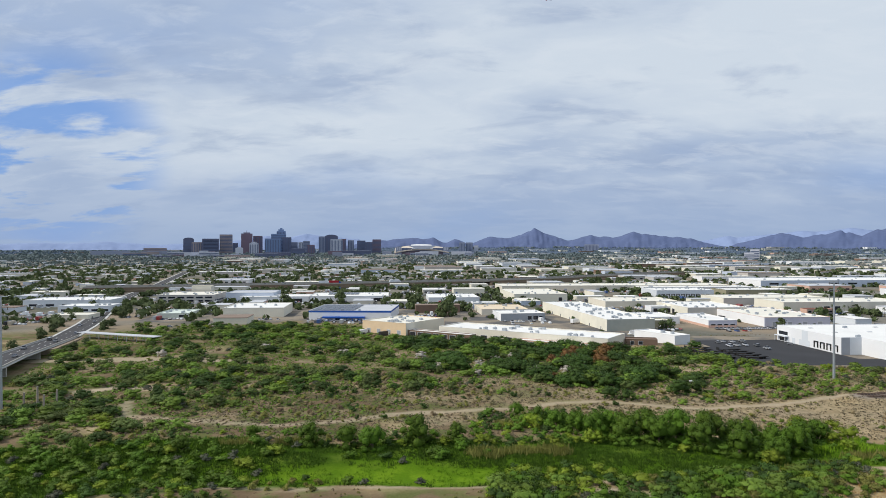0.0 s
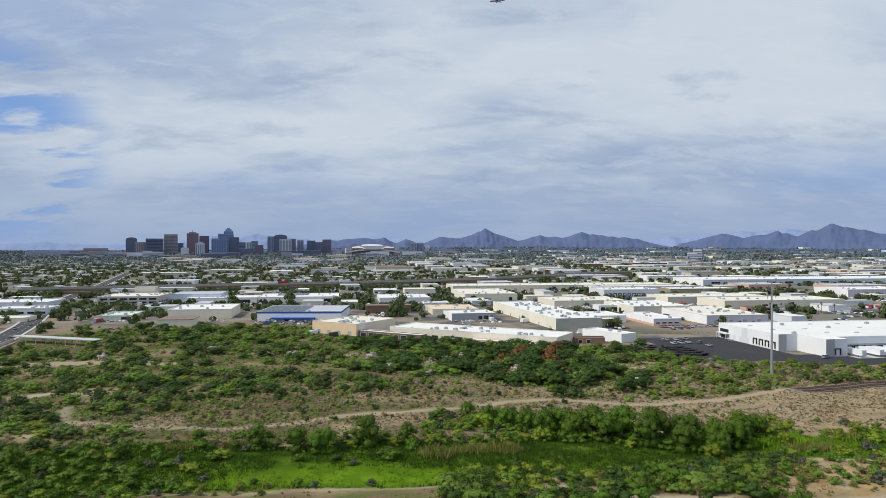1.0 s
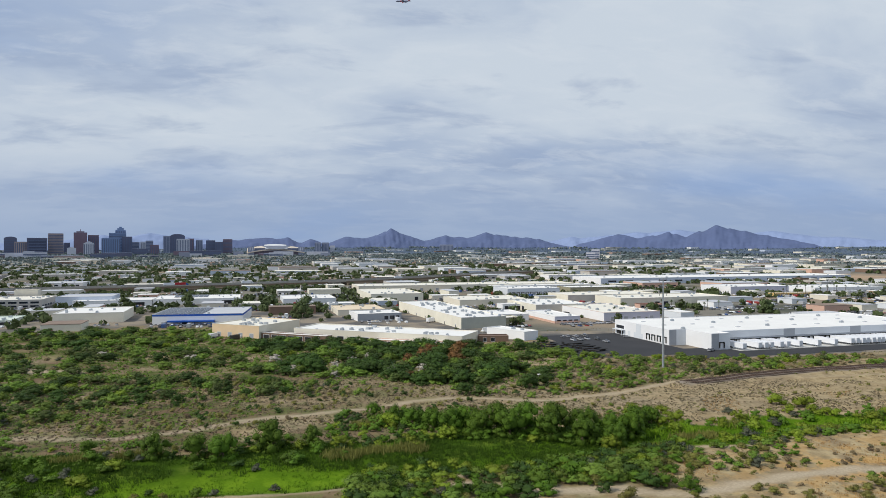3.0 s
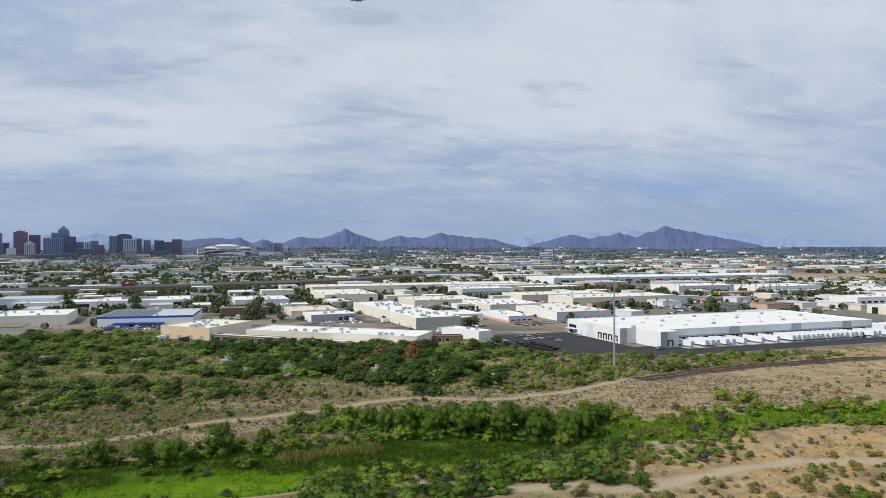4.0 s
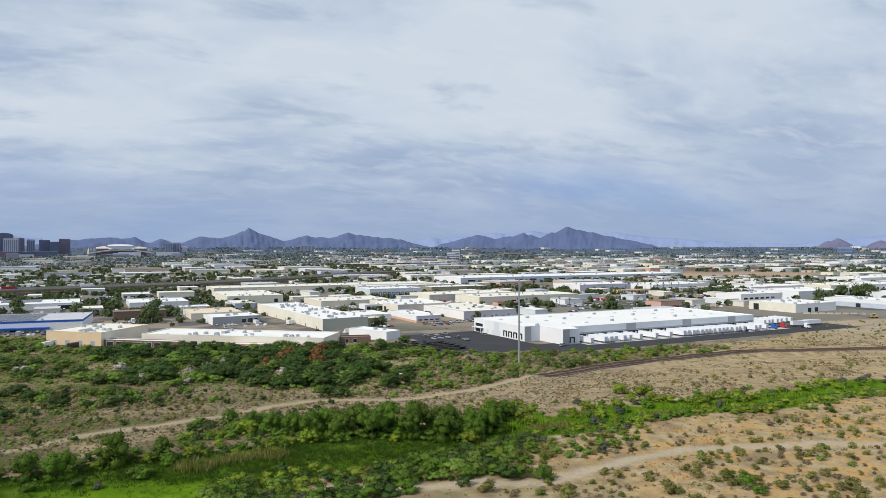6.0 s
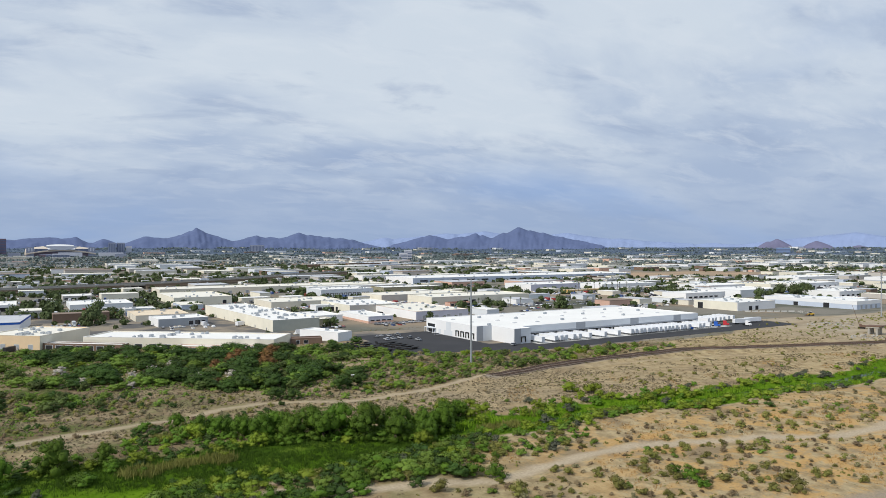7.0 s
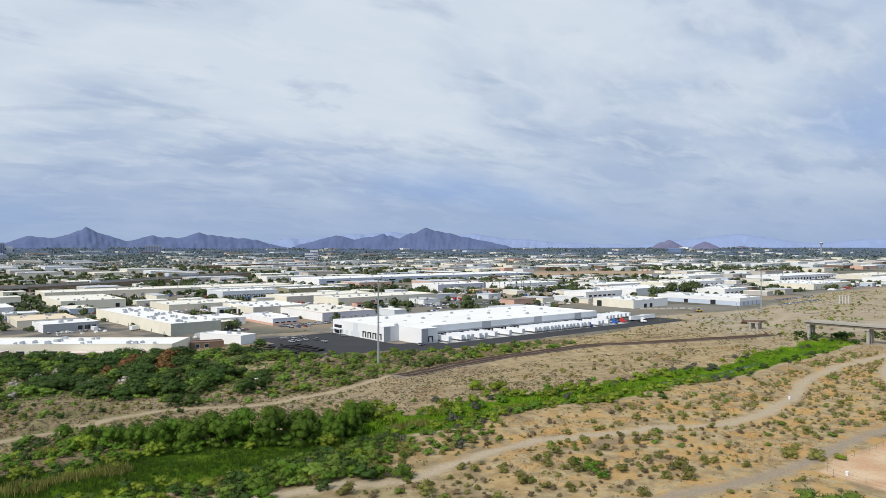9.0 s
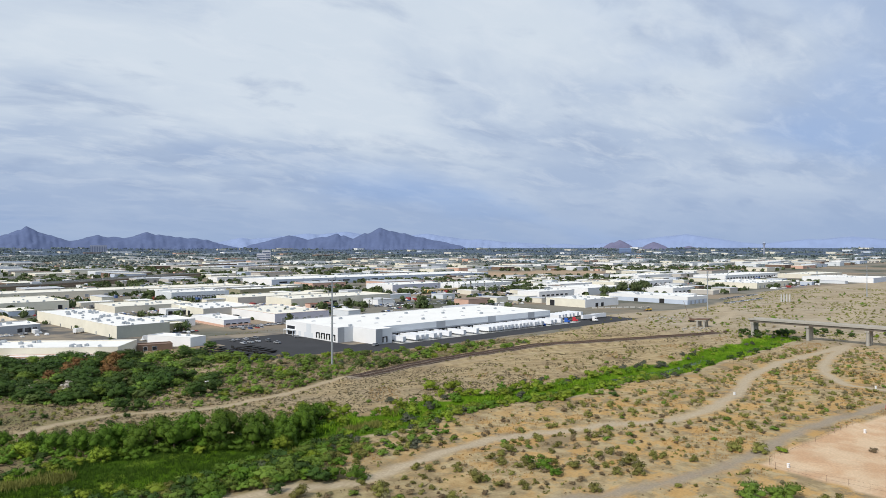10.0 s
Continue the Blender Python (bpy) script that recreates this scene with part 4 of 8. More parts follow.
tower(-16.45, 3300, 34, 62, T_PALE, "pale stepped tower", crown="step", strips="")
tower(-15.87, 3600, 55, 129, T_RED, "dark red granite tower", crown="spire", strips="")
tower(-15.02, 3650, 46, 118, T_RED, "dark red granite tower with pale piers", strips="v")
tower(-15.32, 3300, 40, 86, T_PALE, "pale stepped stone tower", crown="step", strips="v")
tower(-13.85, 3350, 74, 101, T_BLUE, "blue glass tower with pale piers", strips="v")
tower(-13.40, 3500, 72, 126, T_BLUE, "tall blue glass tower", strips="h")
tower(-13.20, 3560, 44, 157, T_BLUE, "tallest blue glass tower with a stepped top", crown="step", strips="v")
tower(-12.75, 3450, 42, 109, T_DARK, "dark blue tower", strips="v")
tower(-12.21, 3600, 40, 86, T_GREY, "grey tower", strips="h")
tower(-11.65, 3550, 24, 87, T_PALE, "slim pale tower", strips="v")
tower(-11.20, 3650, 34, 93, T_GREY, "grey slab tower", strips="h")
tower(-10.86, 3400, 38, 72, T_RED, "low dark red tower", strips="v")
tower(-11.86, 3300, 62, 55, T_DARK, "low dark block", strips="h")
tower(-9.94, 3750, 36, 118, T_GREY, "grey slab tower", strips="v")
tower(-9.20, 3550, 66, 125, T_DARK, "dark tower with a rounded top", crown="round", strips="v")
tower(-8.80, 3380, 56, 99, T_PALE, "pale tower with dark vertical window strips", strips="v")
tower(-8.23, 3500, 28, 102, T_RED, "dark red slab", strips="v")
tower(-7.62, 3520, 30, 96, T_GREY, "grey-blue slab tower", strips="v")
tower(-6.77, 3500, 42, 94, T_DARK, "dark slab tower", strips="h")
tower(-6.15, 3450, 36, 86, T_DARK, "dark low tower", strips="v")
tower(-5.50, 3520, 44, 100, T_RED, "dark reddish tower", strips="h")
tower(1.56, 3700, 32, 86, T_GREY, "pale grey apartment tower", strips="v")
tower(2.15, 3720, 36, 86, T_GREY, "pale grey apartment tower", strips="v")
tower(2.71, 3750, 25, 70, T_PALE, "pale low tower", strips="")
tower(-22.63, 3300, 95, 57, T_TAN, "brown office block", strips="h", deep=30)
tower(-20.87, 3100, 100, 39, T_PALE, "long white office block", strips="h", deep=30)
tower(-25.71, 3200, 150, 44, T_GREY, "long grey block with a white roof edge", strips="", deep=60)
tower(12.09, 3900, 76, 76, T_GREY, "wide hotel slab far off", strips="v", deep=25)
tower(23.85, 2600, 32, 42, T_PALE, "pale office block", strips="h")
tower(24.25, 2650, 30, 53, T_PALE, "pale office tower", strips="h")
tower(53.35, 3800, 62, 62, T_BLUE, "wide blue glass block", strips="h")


def midrise():
    """Low office blocks round the foot of the towers."""
    rng = random.Random(8)
    for k in range(34):
        a, d = rng.uniform(-25, 3), rng.uniform(2750, 3250)
        tower(a, d, rng.uniform(35, 110), zz(*bearing(a, d)) + rng.uniform(8, 22), rng.choice((T_RED, T_TAN, T_PALE, T_GREY, T_PALE, T_DARK)), "low office block near the towers", deep=rng.uniform(20, 45), strips=rng.choice(("", "", "h")))


midrise()


def stadium():
    x, y = bearing(-1.74, 3150)
    z = zz(x, y)
    ob = thing("stadium", turn(6, x, y, z), "large ballpark with an arched pale retractable roof and dark brick base", "stadium")
    KEEP_OUT.append((x - 150, y - 40, 0, 300, 220))
    w, top = 121, 71 - z
    part("base", boxes((-w, 0, -3, w, 150, 22)), mat("stadium_brick", (0.15, 0.12, 0.15), 0.8, 0.1, 0.01, 0.05, 0.0), ob, "dark brick base")
    for sx in (-1, 1):
        part("corner_tower", boxes((sx * 108 - 13, -3, -3, sx * 108 + 13, 20, 40)), T_GREY, ob)
        for k in (-7, 3):
            part("window_strip", boxes((sx * 108 + k, -3.4, 24, sx * 108 + k + 5, -3.02, 37)), T_PALE, ob)
    part("glass_front", boxes((-94, -2, 22, 94, 6, 34)), T_GLASS, ob, "dark glass front under the roof")

    def arch(y0, y1, half, rise, spring, name, ma, thick=5, slope=0.0):
        bm = bmesh.new()
        rows = []
        for k in range(25):
            px = -half + 2 * half * k / 24
            pz = spring + rise * (1 - (px / half) ** 2)
            mid = (y0 + y1) / 2            # the roof rises from both edges to a ridge, sloped to face the camera
            rows.append([bm.verts.new(p) for p in ((px, y0, pz - thick - slope), (px, y1, pz - thick - slope), (px, y1, pz - slope), (px, mid, pz), (px, y0, pz - slope))])
        for a, b in zip(rows, rows[1:]):
            for i in range(5):
                bm.faces.new((a[i], b[i], b[(i + 1) % 5], a[(i + 1) % 5]))
        bm.faces.new(rows[0])
        bm.faces.new(rows[-1][::-1])
        bmesh.ops.recalc_face_normals(bm, faces=bm.faces)
        part(name, bm, ma, ob)

    arch(-6, 150, 122, 14, top - 14, "roof_panel", mat("stadium_cream_roof", (0.58, 0.50, 0.41), 0.7, 0.08, 0.01, 0.05, 0.0), 4, 19)
    arch(-8, 152, 48, 3, top + 1.5, "roof_panel", mat("stadium_white_roof", (0.66, 0.66, 0.66), 0.7, 0.08, 0.01, 0.05, 0.0), 3, 18)
    # white bowed truss that hangs under the roof edge
    bm = bmesh.new()
    rows = []
    for k in range(21):
        px = -62 + 124 * k / 20
        rows.append([bm.verts.new(p) for p in ((px, -9, 43 - 14 * (1 - (px / 62) ** 2)), (px, -6.2, 43 - 14 * (1 - (px / 62) ** 2)), (px, -6.2, 45), (px, -9, 45))])
    for a, b in zip(rows, rows[1:]):
        for i in range(4):
            bm.faces.new((a[i], b[i], b[(i + 1) % 4], a[(i + 1) % 4]))
    bm.faces.new(rows[0])
    bm.faces.new(rows[-1][::-1])
    bmesh.ops.recalc_face_normals(bm, faces=bm.faces)
    part("bowed_truss", bm, T_PALE, ob, "white bowed truss")


stadium()


def control_tower():
    x, y = bearing(63.49, 3500)
    ob = thing("control_tower", turn(0, x, y, zz(x, y)), "slender pale airport control tower", "control tower")
    bm = bmesh.new()
    tube(bm, (0, 0, -3), (0, 0, 48), 4.0, 3.2, 12)
    part("shaft", bm, T_GREY, ob)
    bm = bmesh.new()
    tube(bm, (0, 0, 48), (0, 0, 53), 4, 7, 12)
    tube(bm, (0, 0, 57), (0, 0, 59), 7, 5, 12)
    tube(bm, (0, 0, 59), (0, 0, 68), 0.6, 0.3, 6)
    part("cab", bm, T_PALE, ob)
    bm = bmesh.new()
    tube(bm, (0, 0, 53), (0, 0, 57), 6.2, 6.8, 12)
    part("glazing", bm, T_GLASS, ob)


control_tower()


# ------------------------------------------------------------------ mountains
def mountain(name, label, d, az0, az1, peaks, material, depth=420, seed=0, foot=26.0, rough=1.0, shelves=(), bite=1.0):
    """A range seen edge-on; peaks: bearing, height above the eye's level, fall in metres per degree to either side."""
    n, m = int((az1 - az0) * 16), 15
    az = np.linspace(az0, az1, n)
    ridge = np.zeros(n)
    for a, hgt, left, right in peaks:
        ridge = np.maximum(ridge, hgt * np.clip(1 - np.where(az < a, (a - az) * left, (az - a) * right) / hgt, 0, 1) ** bite)
    for a, b, hgt in shelves:
        ridge = np.maximum(ridge, hgt * np.clip(np.minimum(az - a, b - az) / 1.2, 0, 1))
    for _ in range(2):
        ridge[1:-1] = 0.25 * ridge[:-2] + 0.5 * ridge[1:-1] + 0.25 * ridge[2:]
    arc = np.radians(az) * d
    rg = wave(arc, arc * 0 + seed * 97.0, 260, seed) * 3 * rough + wave(arc, arc * 0, 90, seed + 1) * 1.8 * rough + wave(arc, arc * 0, 33, seed + 2) * 0.8 * rough
    ends = np.clip(np.minimum(az - az0, az1 - az) / 1.0, 0, 1)
    ridge = np.maximum(ridge + rg * np.clip(ridge / 25, 0, 1), 0) * ends * 1.05
    calm = ridge.copy()                              # the slopes follow the ridge only in the large
    for _ in range(40):
        calm[1:-1] = 0.25 * calm[:-2] + 0.5 * calm[1:-1] + 0.25 * calm[2:]
    verts, faces = [], []
    for j in range(m):
        k = j / (m - 1) * 2 - 1                      # -1 front foot, 0 ridge, 1 back foot
        dist = d + k * depth / 2
        fall = (1 - abs(k)) ** 0.9
        spur = wave(arc + 160 * k, arc * 0 + k * 420, 190, seed + 5) * 0.12 + wave(arc - 90 * k, arc * 0 + k * 300, 70, seed + 6) * 0.06
        hh = np.clip(fall + spur * fall * (1 - fall) * 4, 0, 1.0) * (calm + (ridge - calm) * fall ** 3 + 60 - foot) + foot - 3
        r = np.radians(az)
        verts += np.stack([dist * np.sin(r), dist * np.cos(r), hh], -1).tolist()
    for j in range(m - 1):
        for i in range(n - 1):
            a = j * n + i
            faces.append((a, a + 1, a + n + 1, a + n))
    ob = new(name, raw_mesh(name, verts, faces, material, True))
    return tagged(ob, label, "mountains", kind="structure")


# distance haze is put into these rock colours, palest on the farthest ranges
HAZE_ROCK = mat("distant_blue_rock", (0.098, 0.130, 0.240), 0.95, 0.10, 0.010, 0.05, 0.0)
HAZE_ROCK_FAR = mat("faint_far_rock", (0.230, 0.295, 0.465), 0.95, 0.06, 0.006, 0.02, 0.0)
HAZE_ROCK_RED = mat("distant_red_rock", (0.150, 0.150, 0.235), 0.95, 0.12, 0.010, 0.05, 0.0)
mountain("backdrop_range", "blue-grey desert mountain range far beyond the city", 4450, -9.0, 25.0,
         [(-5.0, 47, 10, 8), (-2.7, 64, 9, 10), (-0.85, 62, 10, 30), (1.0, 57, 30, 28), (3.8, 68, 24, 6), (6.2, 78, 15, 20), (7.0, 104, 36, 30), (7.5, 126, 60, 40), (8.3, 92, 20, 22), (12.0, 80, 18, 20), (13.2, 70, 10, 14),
          (15.4, 98, 20, 22), (16.2, 84, 20, 12), (17.8, 70, 12, 14), (18.8, 64, 8, 16), (19.7, 55, 8, 22)], HAZE_ROCK, seed=11, shelves=[(-8, 3.5, 18), (2.8, 20.5, 26)], bite=1.2)
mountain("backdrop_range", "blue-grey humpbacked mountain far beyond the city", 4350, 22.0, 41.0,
         [(26.0, 82, 18, 14), (28.7, 74, 12, 20), (29.9, 96, 22, 60), (30.4, 82, 30, 26), (32.1, 97, 34, 20), (33.4, 130, 34, 26), (34.3, 108, 20, 14), (35.4, 97, 10, 20), (37.0, 70, 10, 32)], HAZE_ROCK, seed=23, shelves=[(23.5, 39, 20)], bite=1.2)
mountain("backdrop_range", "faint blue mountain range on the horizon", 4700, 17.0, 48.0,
         [(22.4, 72, 16, 16), (25.5, 80, 8, 6), (27.5, 98, 8, 7), (30.6, 112, 9, 12), (37.3, 100, 8, 12), (39.5, 74, 8, 10), (41.5, 64, 8, 8), (44.5, 44, 8, 6)], HAZE_ROCK_FAR, seed=31, rough=0.4, shelves=[(18, 47.5, 22)])
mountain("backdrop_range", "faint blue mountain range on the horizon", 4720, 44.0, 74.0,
         [(48.5, 34, 6, 6), (56.5, 80, 9, 8), (58.0, 92, 10, 13), (60.5, 52, 6, 8), (66.5, 58, 8, 6), (69.2, 72, 8, 9), (72.0, 58, 6, 8)], HAZE_ROCK_FAR, seed=37, rough=0.4, shelves=[(44.5, 73.8, 24)])
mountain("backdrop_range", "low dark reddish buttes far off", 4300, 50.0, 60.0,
         [(52.3, 40, 50, 30), (52.9, 52, 52, 44), (55.5, 44, 44, 36), (58.2, 20, 26, 26)], HAZE_ROCK_RED, seed=41, depth=160, rough=0.9, bite=0.72)
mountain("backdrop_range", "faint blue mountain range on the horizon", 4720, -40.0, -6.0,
         [(-36, 34, 4, 4), (-30, 30, 4, 4), (-26, 36, 5, 5), (-20, 30, 5, 5), (-14.4, 78, 14, 14), (-11.2, 90, 16, 12), (-9.0, 72, 10, 12), (-7.0, 60, 8, 10)], HAZE_ROCK_FAR, seed=43, rough=0.4, shelves=[(-39.5, -6.2, 18)])


# ------------------------------------------------------------------ bridges, road and railway
def ribbon(bm, line, half, z_of, thick=0.0):
    """A strip along a polyline, with z from z_of(x, y, k); thick: closed below."""
    p = np.array(line, float)
    rows = []
    for k in range(len(p)):
        d = p[min(k + 1, len(p) - 1)] - p[max(k - 1, 0)]
        nrm = np.array([-d[1], d[0]]) / np.hypot(*d)
        a, b = p[k] + nrm * half, p[k] - nrm * half
        za, zb = z_of(*a, k), z_of(*b, k)
        row = [bm.verts.new((*a, za)), bm.verts.new((*b, zb))]
        if thick:
            row += [bm.verts.new((*b, zb - thick)), bm.verts.new((*a, za - thick))]
        rows.append(row)
    for a, b in zip(rows, rows[1:]):
        for i in range(len(a) if thick else 1):
            bm.faces.new((a[i], a[(i + 1) % len(a)], b[(i + 1) % len(a)], b[i]))
    if thick:
        bm.faces.new(rows[0][::-1])
        bm.faces.new(rows[-1])
    bmesh.ops.recalc_face_normals(bm, faces=bm.faces)
    return bm


def dense(line, step):
    p = np.array(line, float)
    out = [p[0]]
    for a, b in zip(p, p[1:]):
        n = max(1, int(np.hypot(*(b - a)) / step))
        out += [a + (b - a) * k / n for k in range(1, n + 1)]
    # rounded corners
    out = np.array(out)
    for _ in range(6):
        out[1:-1] = 0.25 * out[:-2] + 0.5 * out[1:-1] + 0.25 * out[2:]
    return out


ROADLINE = dense([(-178, 190), (-196, 265), (-214, 332), (-237, 410), (-258, 478), (-281, 551), (-335, 690), (-381, 840), (-440, 1069), (-560, 1500)], 12)


def road_height(x, y, k=0):
    return max(zz(x, y) + 0.25, 5.2 - max(0.0, (ROADLINE[k][1] - 345) * 0.042))


def build_road():
    bm = bmesh.new()
    ribbon(bm, ROADLINE, 7.5, road_height, 0.9)
    road = lone("road", bm, ROAD, Matrix(), "grey asphalt road that leaves the river on a low bridge", "road", kind="structure")
    p = ROADLINE
    for off in (-3.0, 3.0):
        bm = bmesh.new()
        for k in range(0, len(p) - 1):
            d = (p[k + 1] - p[k]) / np.hypot(*(p[k + 1] - p[k]))
            nrm = np.array([-d[1], d[0]])
            a, b = p[k] + nrm * off, p[k] + d * 5 + nrm * off
            z = road_height(*p[k], k) + 0.03
            bm.faces.new([bm.verts.new((*(q + nrm * s), z)) for q, s in ((a, -0.12), (b, -0.12), (b, 0.12), (a, 0.12))])
        part("lane_line", bm, LINE, road)
    for side in (-1, 1):
        edge = []
        for k in range(len(p)):
            d = p[min(k + 1, len(p) - 1)] - p[max(k - 1, 0)]
            edge.append(p[k] + side * 8.1 * np.array([-d[1], d[0]]) / np.hypot(*d))
        bm = bmesh.new()
        ribbon(bm, edge[:22], 0.25, lambda x, y, k: road_height(*p[k], k) + 0.9, 1.6)
        part("parapet", bm, CONCRETE, road)
        bm = bmesh.new()
        ribbon(bm, edge, 0.9, lambda x, y, k: road_height(*p[k], k) + 0.14, 0.4)
        part("pavement", bm, PALE_CONCRETE, road)
    for k in range(2, 15, 4):
        x, y = p[k]
        d = p[k + 1] - p[k]
        m = turn(math.degrees(math.atan2(d[1], d[0])), x, y, 0)
        part("pier", boxes((-0.6, -8, -3, 0.6, 8, road_height(x, y, k) - 0.85)), CONCRETE, road, m=m)
    return road


build_road()
bm = bmesh.new()
ribbon(bm, ROADLINE[15:30], 12, lambda x, y, k: road_height(*ROADLINE[15 + k], 15 + k) - 0.5, 5.0)
lone("road_embankment", bm, mat("embankment_dirt", (0.27, 0.21, 0.15), 0.95, 0.2, 0.1, 1.0, 0.3), Matrix(), "bare dirt embankment under the road", "embankment", kind="structure")


def rail_bridge():
    """An old concrete girder bridge with one span gone."""
    ob = thing("bridge", turn(-85, 466.6, 244, 0), "old pale concrete railway bridge on three-column piers", "bridge")
    # the girders' dark colour stands for the shade below the deck
    girder_shade = mat("stained_girder_concrete", (0.150, 0.130, 0.110), 0.9, 0.2, 0.2, 2.0, 0.2)
    part("deck", boxes((2.2, -4.6, 11.0, 190, 4.6, 11.6)), CONCRETE, ob)
    for v in (-3.6, -1.2, 1.2, 3.6):
        part("girder", boxes((2.6, v - 0.5, 9.5, 190, v + 0.5, 11.0)), girder_shade, ob, "stained concrete girder")
    for v in (-4.75, 4.45):
        part("kerb", boxes((2.0, v, 10.9, 190, v + 0.3, 12.3)), CONCRETE, ob)
    for u in (4.6, 40.0, 74.5, 109.0, 144.0):
        part("pier_cap", boxes((u - 1.0, -5, 8.4, u + 1.0, 5, 9.5)), CONCRETE, ob)
        for v in (-3.6, 0, 3.6):
            bm = bmesh.new()
            tube(bm, (u, v, -3), (u, v, 8.4), 1.1, 1.0, 10)
            part("column", bm, CONCRETE, ob)
    return ob


rail_bridge()
stub = thing("bridge_pier", turn(-78, 487, 294, zz(487, 294)), "lone concrete pier of a removed bridge span", "bridge pier")
part("pier_cap", boxes((-1.2, -4.6, 4.6, 7.0, 4.6, 5.4)), CONCRETE, stub, "cracked end of a deck")
part("deck", boxes((-2.0, -4.8, 5.4, 8.5, 4.8, 6.0)), RUST, stub, "rust-stained end of a deck", pose(0, 0, 0.1, 0, -2, 0))
for v in (-3.6, 0, 3.6):
    for u in (0.2, 5.2):
        bm = bmesh.new()
        tube(bm, (u, v, -3), (u, v, 4.6), 0.85, 0.8, 10)
        part("column", bm, CONCRETE, stub)
for k, (x, y) in enumerate(((777, 368), (780, 366.4), (783, 364.8), (786, 363))):
    bm = bmesh.new()
    tube(bm, (0, 0, -1), (0, 0, 8.5), 0.9, 0.8, 10)
    tube(bm, (0, 0, 8.5), (0, 0, 8.9), 1.0, 1.0, 10)
    lone("concrete_column", bm, PALE_CONCRETE, turn(0, x, y, zz(x, y)), "tall pale concrete column of a vanished bridge", "column", "row of old columns")


def railway():
    line = dense(RAIL, 3)
    z = lambda x, y, k: zz(*line[k]) + 0.12
    ob = thing("railway", Matrix(), "two railway tracks on a dark ballast bank", "railway")
    bed = bmesh.new()
    ribbon(bed, line, 4.6, z, 0.5)
    part("ballast", bed, mat("dark_ballast", (0.150, 0.115, 0.090), 0.95, 0.2, 0.4, 3.0, 0.3), ob)
    for off in (-3.0, -1.5, 1.5, 3.0):
        e = []
        for k in range(len(line)):
            d = line[min(k + 1, len(line) - 1)] - line[max(k - 1, 0)]
            e.append(line[k] + off * np.array([-d[1], d[0]]) / np.hypot(*d))
        bm = bmesh.new()
        ribbon(bm, e, 0.14, lambda x, y, k: z(x, y, k) + 0.36, 0.2)
        part("rail", bm, RUST, ob)
    bm = bmesh.new()
    for k in range(len(line) - 1):
        d = line[k + 1] - line[k]
        e = d / np.hypot(*d)
        nrm = np.array([-e[1], e[0]])
        for q, sh in ((0.0, -2.25), (0.25, 2.25), (0.5, -2.25), (0.75, 2.25)):
            c = line[k] + d * q + nrm * sh
            zq = z(*c, k)
            lo = [bm.verts.new((*(c + e * a + nrm * b), zq - 0.02)) for a, b in ((-0.13, -1.3), (0.13, -1.3), (0.13, 1.3), (-0.13, 1.3))]
            hi = [bm.verts.new((v.co.x, v.co.y, zq + 0.2)) for v in lo]
            bm.faces.new(hi)
            for i in range(4):
                bm.faces.new((lo[i], lo[(i + 1) % 4], hi[(i + 1) % 4], hi[i]))
    tagged(part("sleepers", bm, mat("dark_sleeper", (0.075, 0.056, 0.045), 0.9, 0.2, 0.5, 4.0), ob), kind="stuff")


railway()


# ------------------------------------------------------------------ poles, fences, posts
def monopole(x, y, h, label):
    ob = thing("power_pole", turn(12, x, y, zz(x, y)), label, "power pole", "steel power poles")
    bm = bmesh.new()
    tube(bm, (0, 0, -1), (0, 0, h), 0.62, 0.30, 12)
    part("shaft", bm, STEEL, ob, "tapered grey steel shaft")
    for k, z in enumerate((h - 0.6, h - 4.2, h - 7.8)):
        bm = bmesh.new()
        tube(bm, (-2.4, 0, z + 0.35), (2.4, 0, z + 0.35), 0.12, 0.12, 6)
        part("cross_arm", bm, STEEL, ob)
        for sx in (-2.3, 2.3):
            bm = bmesh.new()
            for q in range(4):
                tube(bm, (sx, 0, z - 0.1 - q * 0.3), (sx, 0, z + 0.1 - q * 0.3), 0.16, 0.16, 8)
            part("insulator", bm, RUBBER, ob)
    return ob


monopole(177.3, 313.8, 45, "tall grey steel power pole among bushes")
monopole(614.6, 361.7, 38.7, "tall grey steel power pole on the far bank")
monopole(-164.0, 256.0, 42, "tall grey steel power pole near the road bridge")
monopole(922.0, 333.8, 39, "tall grey steel power pole far down the bank")
for x, y, h, lean in ((-153, 252, 7.5, 6), (-151, 257, 8.5, -2), (-144, 249, 7.2, -5), (-146, 261, 6.5, 0)):
    bm = bmesh.new()
    tube(bm, (0, 0, -1), (0, 0, h), 0.42, 0.34, 8)
    lone("timber_pile", bm, TIMBER, pose(x, y, zz(x, y), lean, lean * 0.6, 0), "leaning weathered timber pile", "pile", "old timber piles")


def fence():
    ob = thing("chain_fence", Matrix(), "rusty wire fence round a bare dirt yard", "fence")
    line = dense([(330, 84), (282, 95), (249, 96.5), (187, 95.3), (186.5, 94.5), (189, 77), (191, 40)], 4.5)
    pm = bmesh.new()
    tube(pm, (0, 0, -0.4), (0, 0, 1.7), 0.035, 0.035, 5)
    pm = mesh_of("post", pm, RUST)
    for k in range(len(line)):
        x, y = line[k]
        part("post", pm, None, ob, m=pose(x, y, zz(x, y)))
    for hgt in (0.6, 1.6):
        bm = bmesh.new()
        ribbon(bm, line, 0.012, lambda x, y, k: zz(*line[k]) + hgt, 0.025)
        part("wire", bm, RUST, ob)


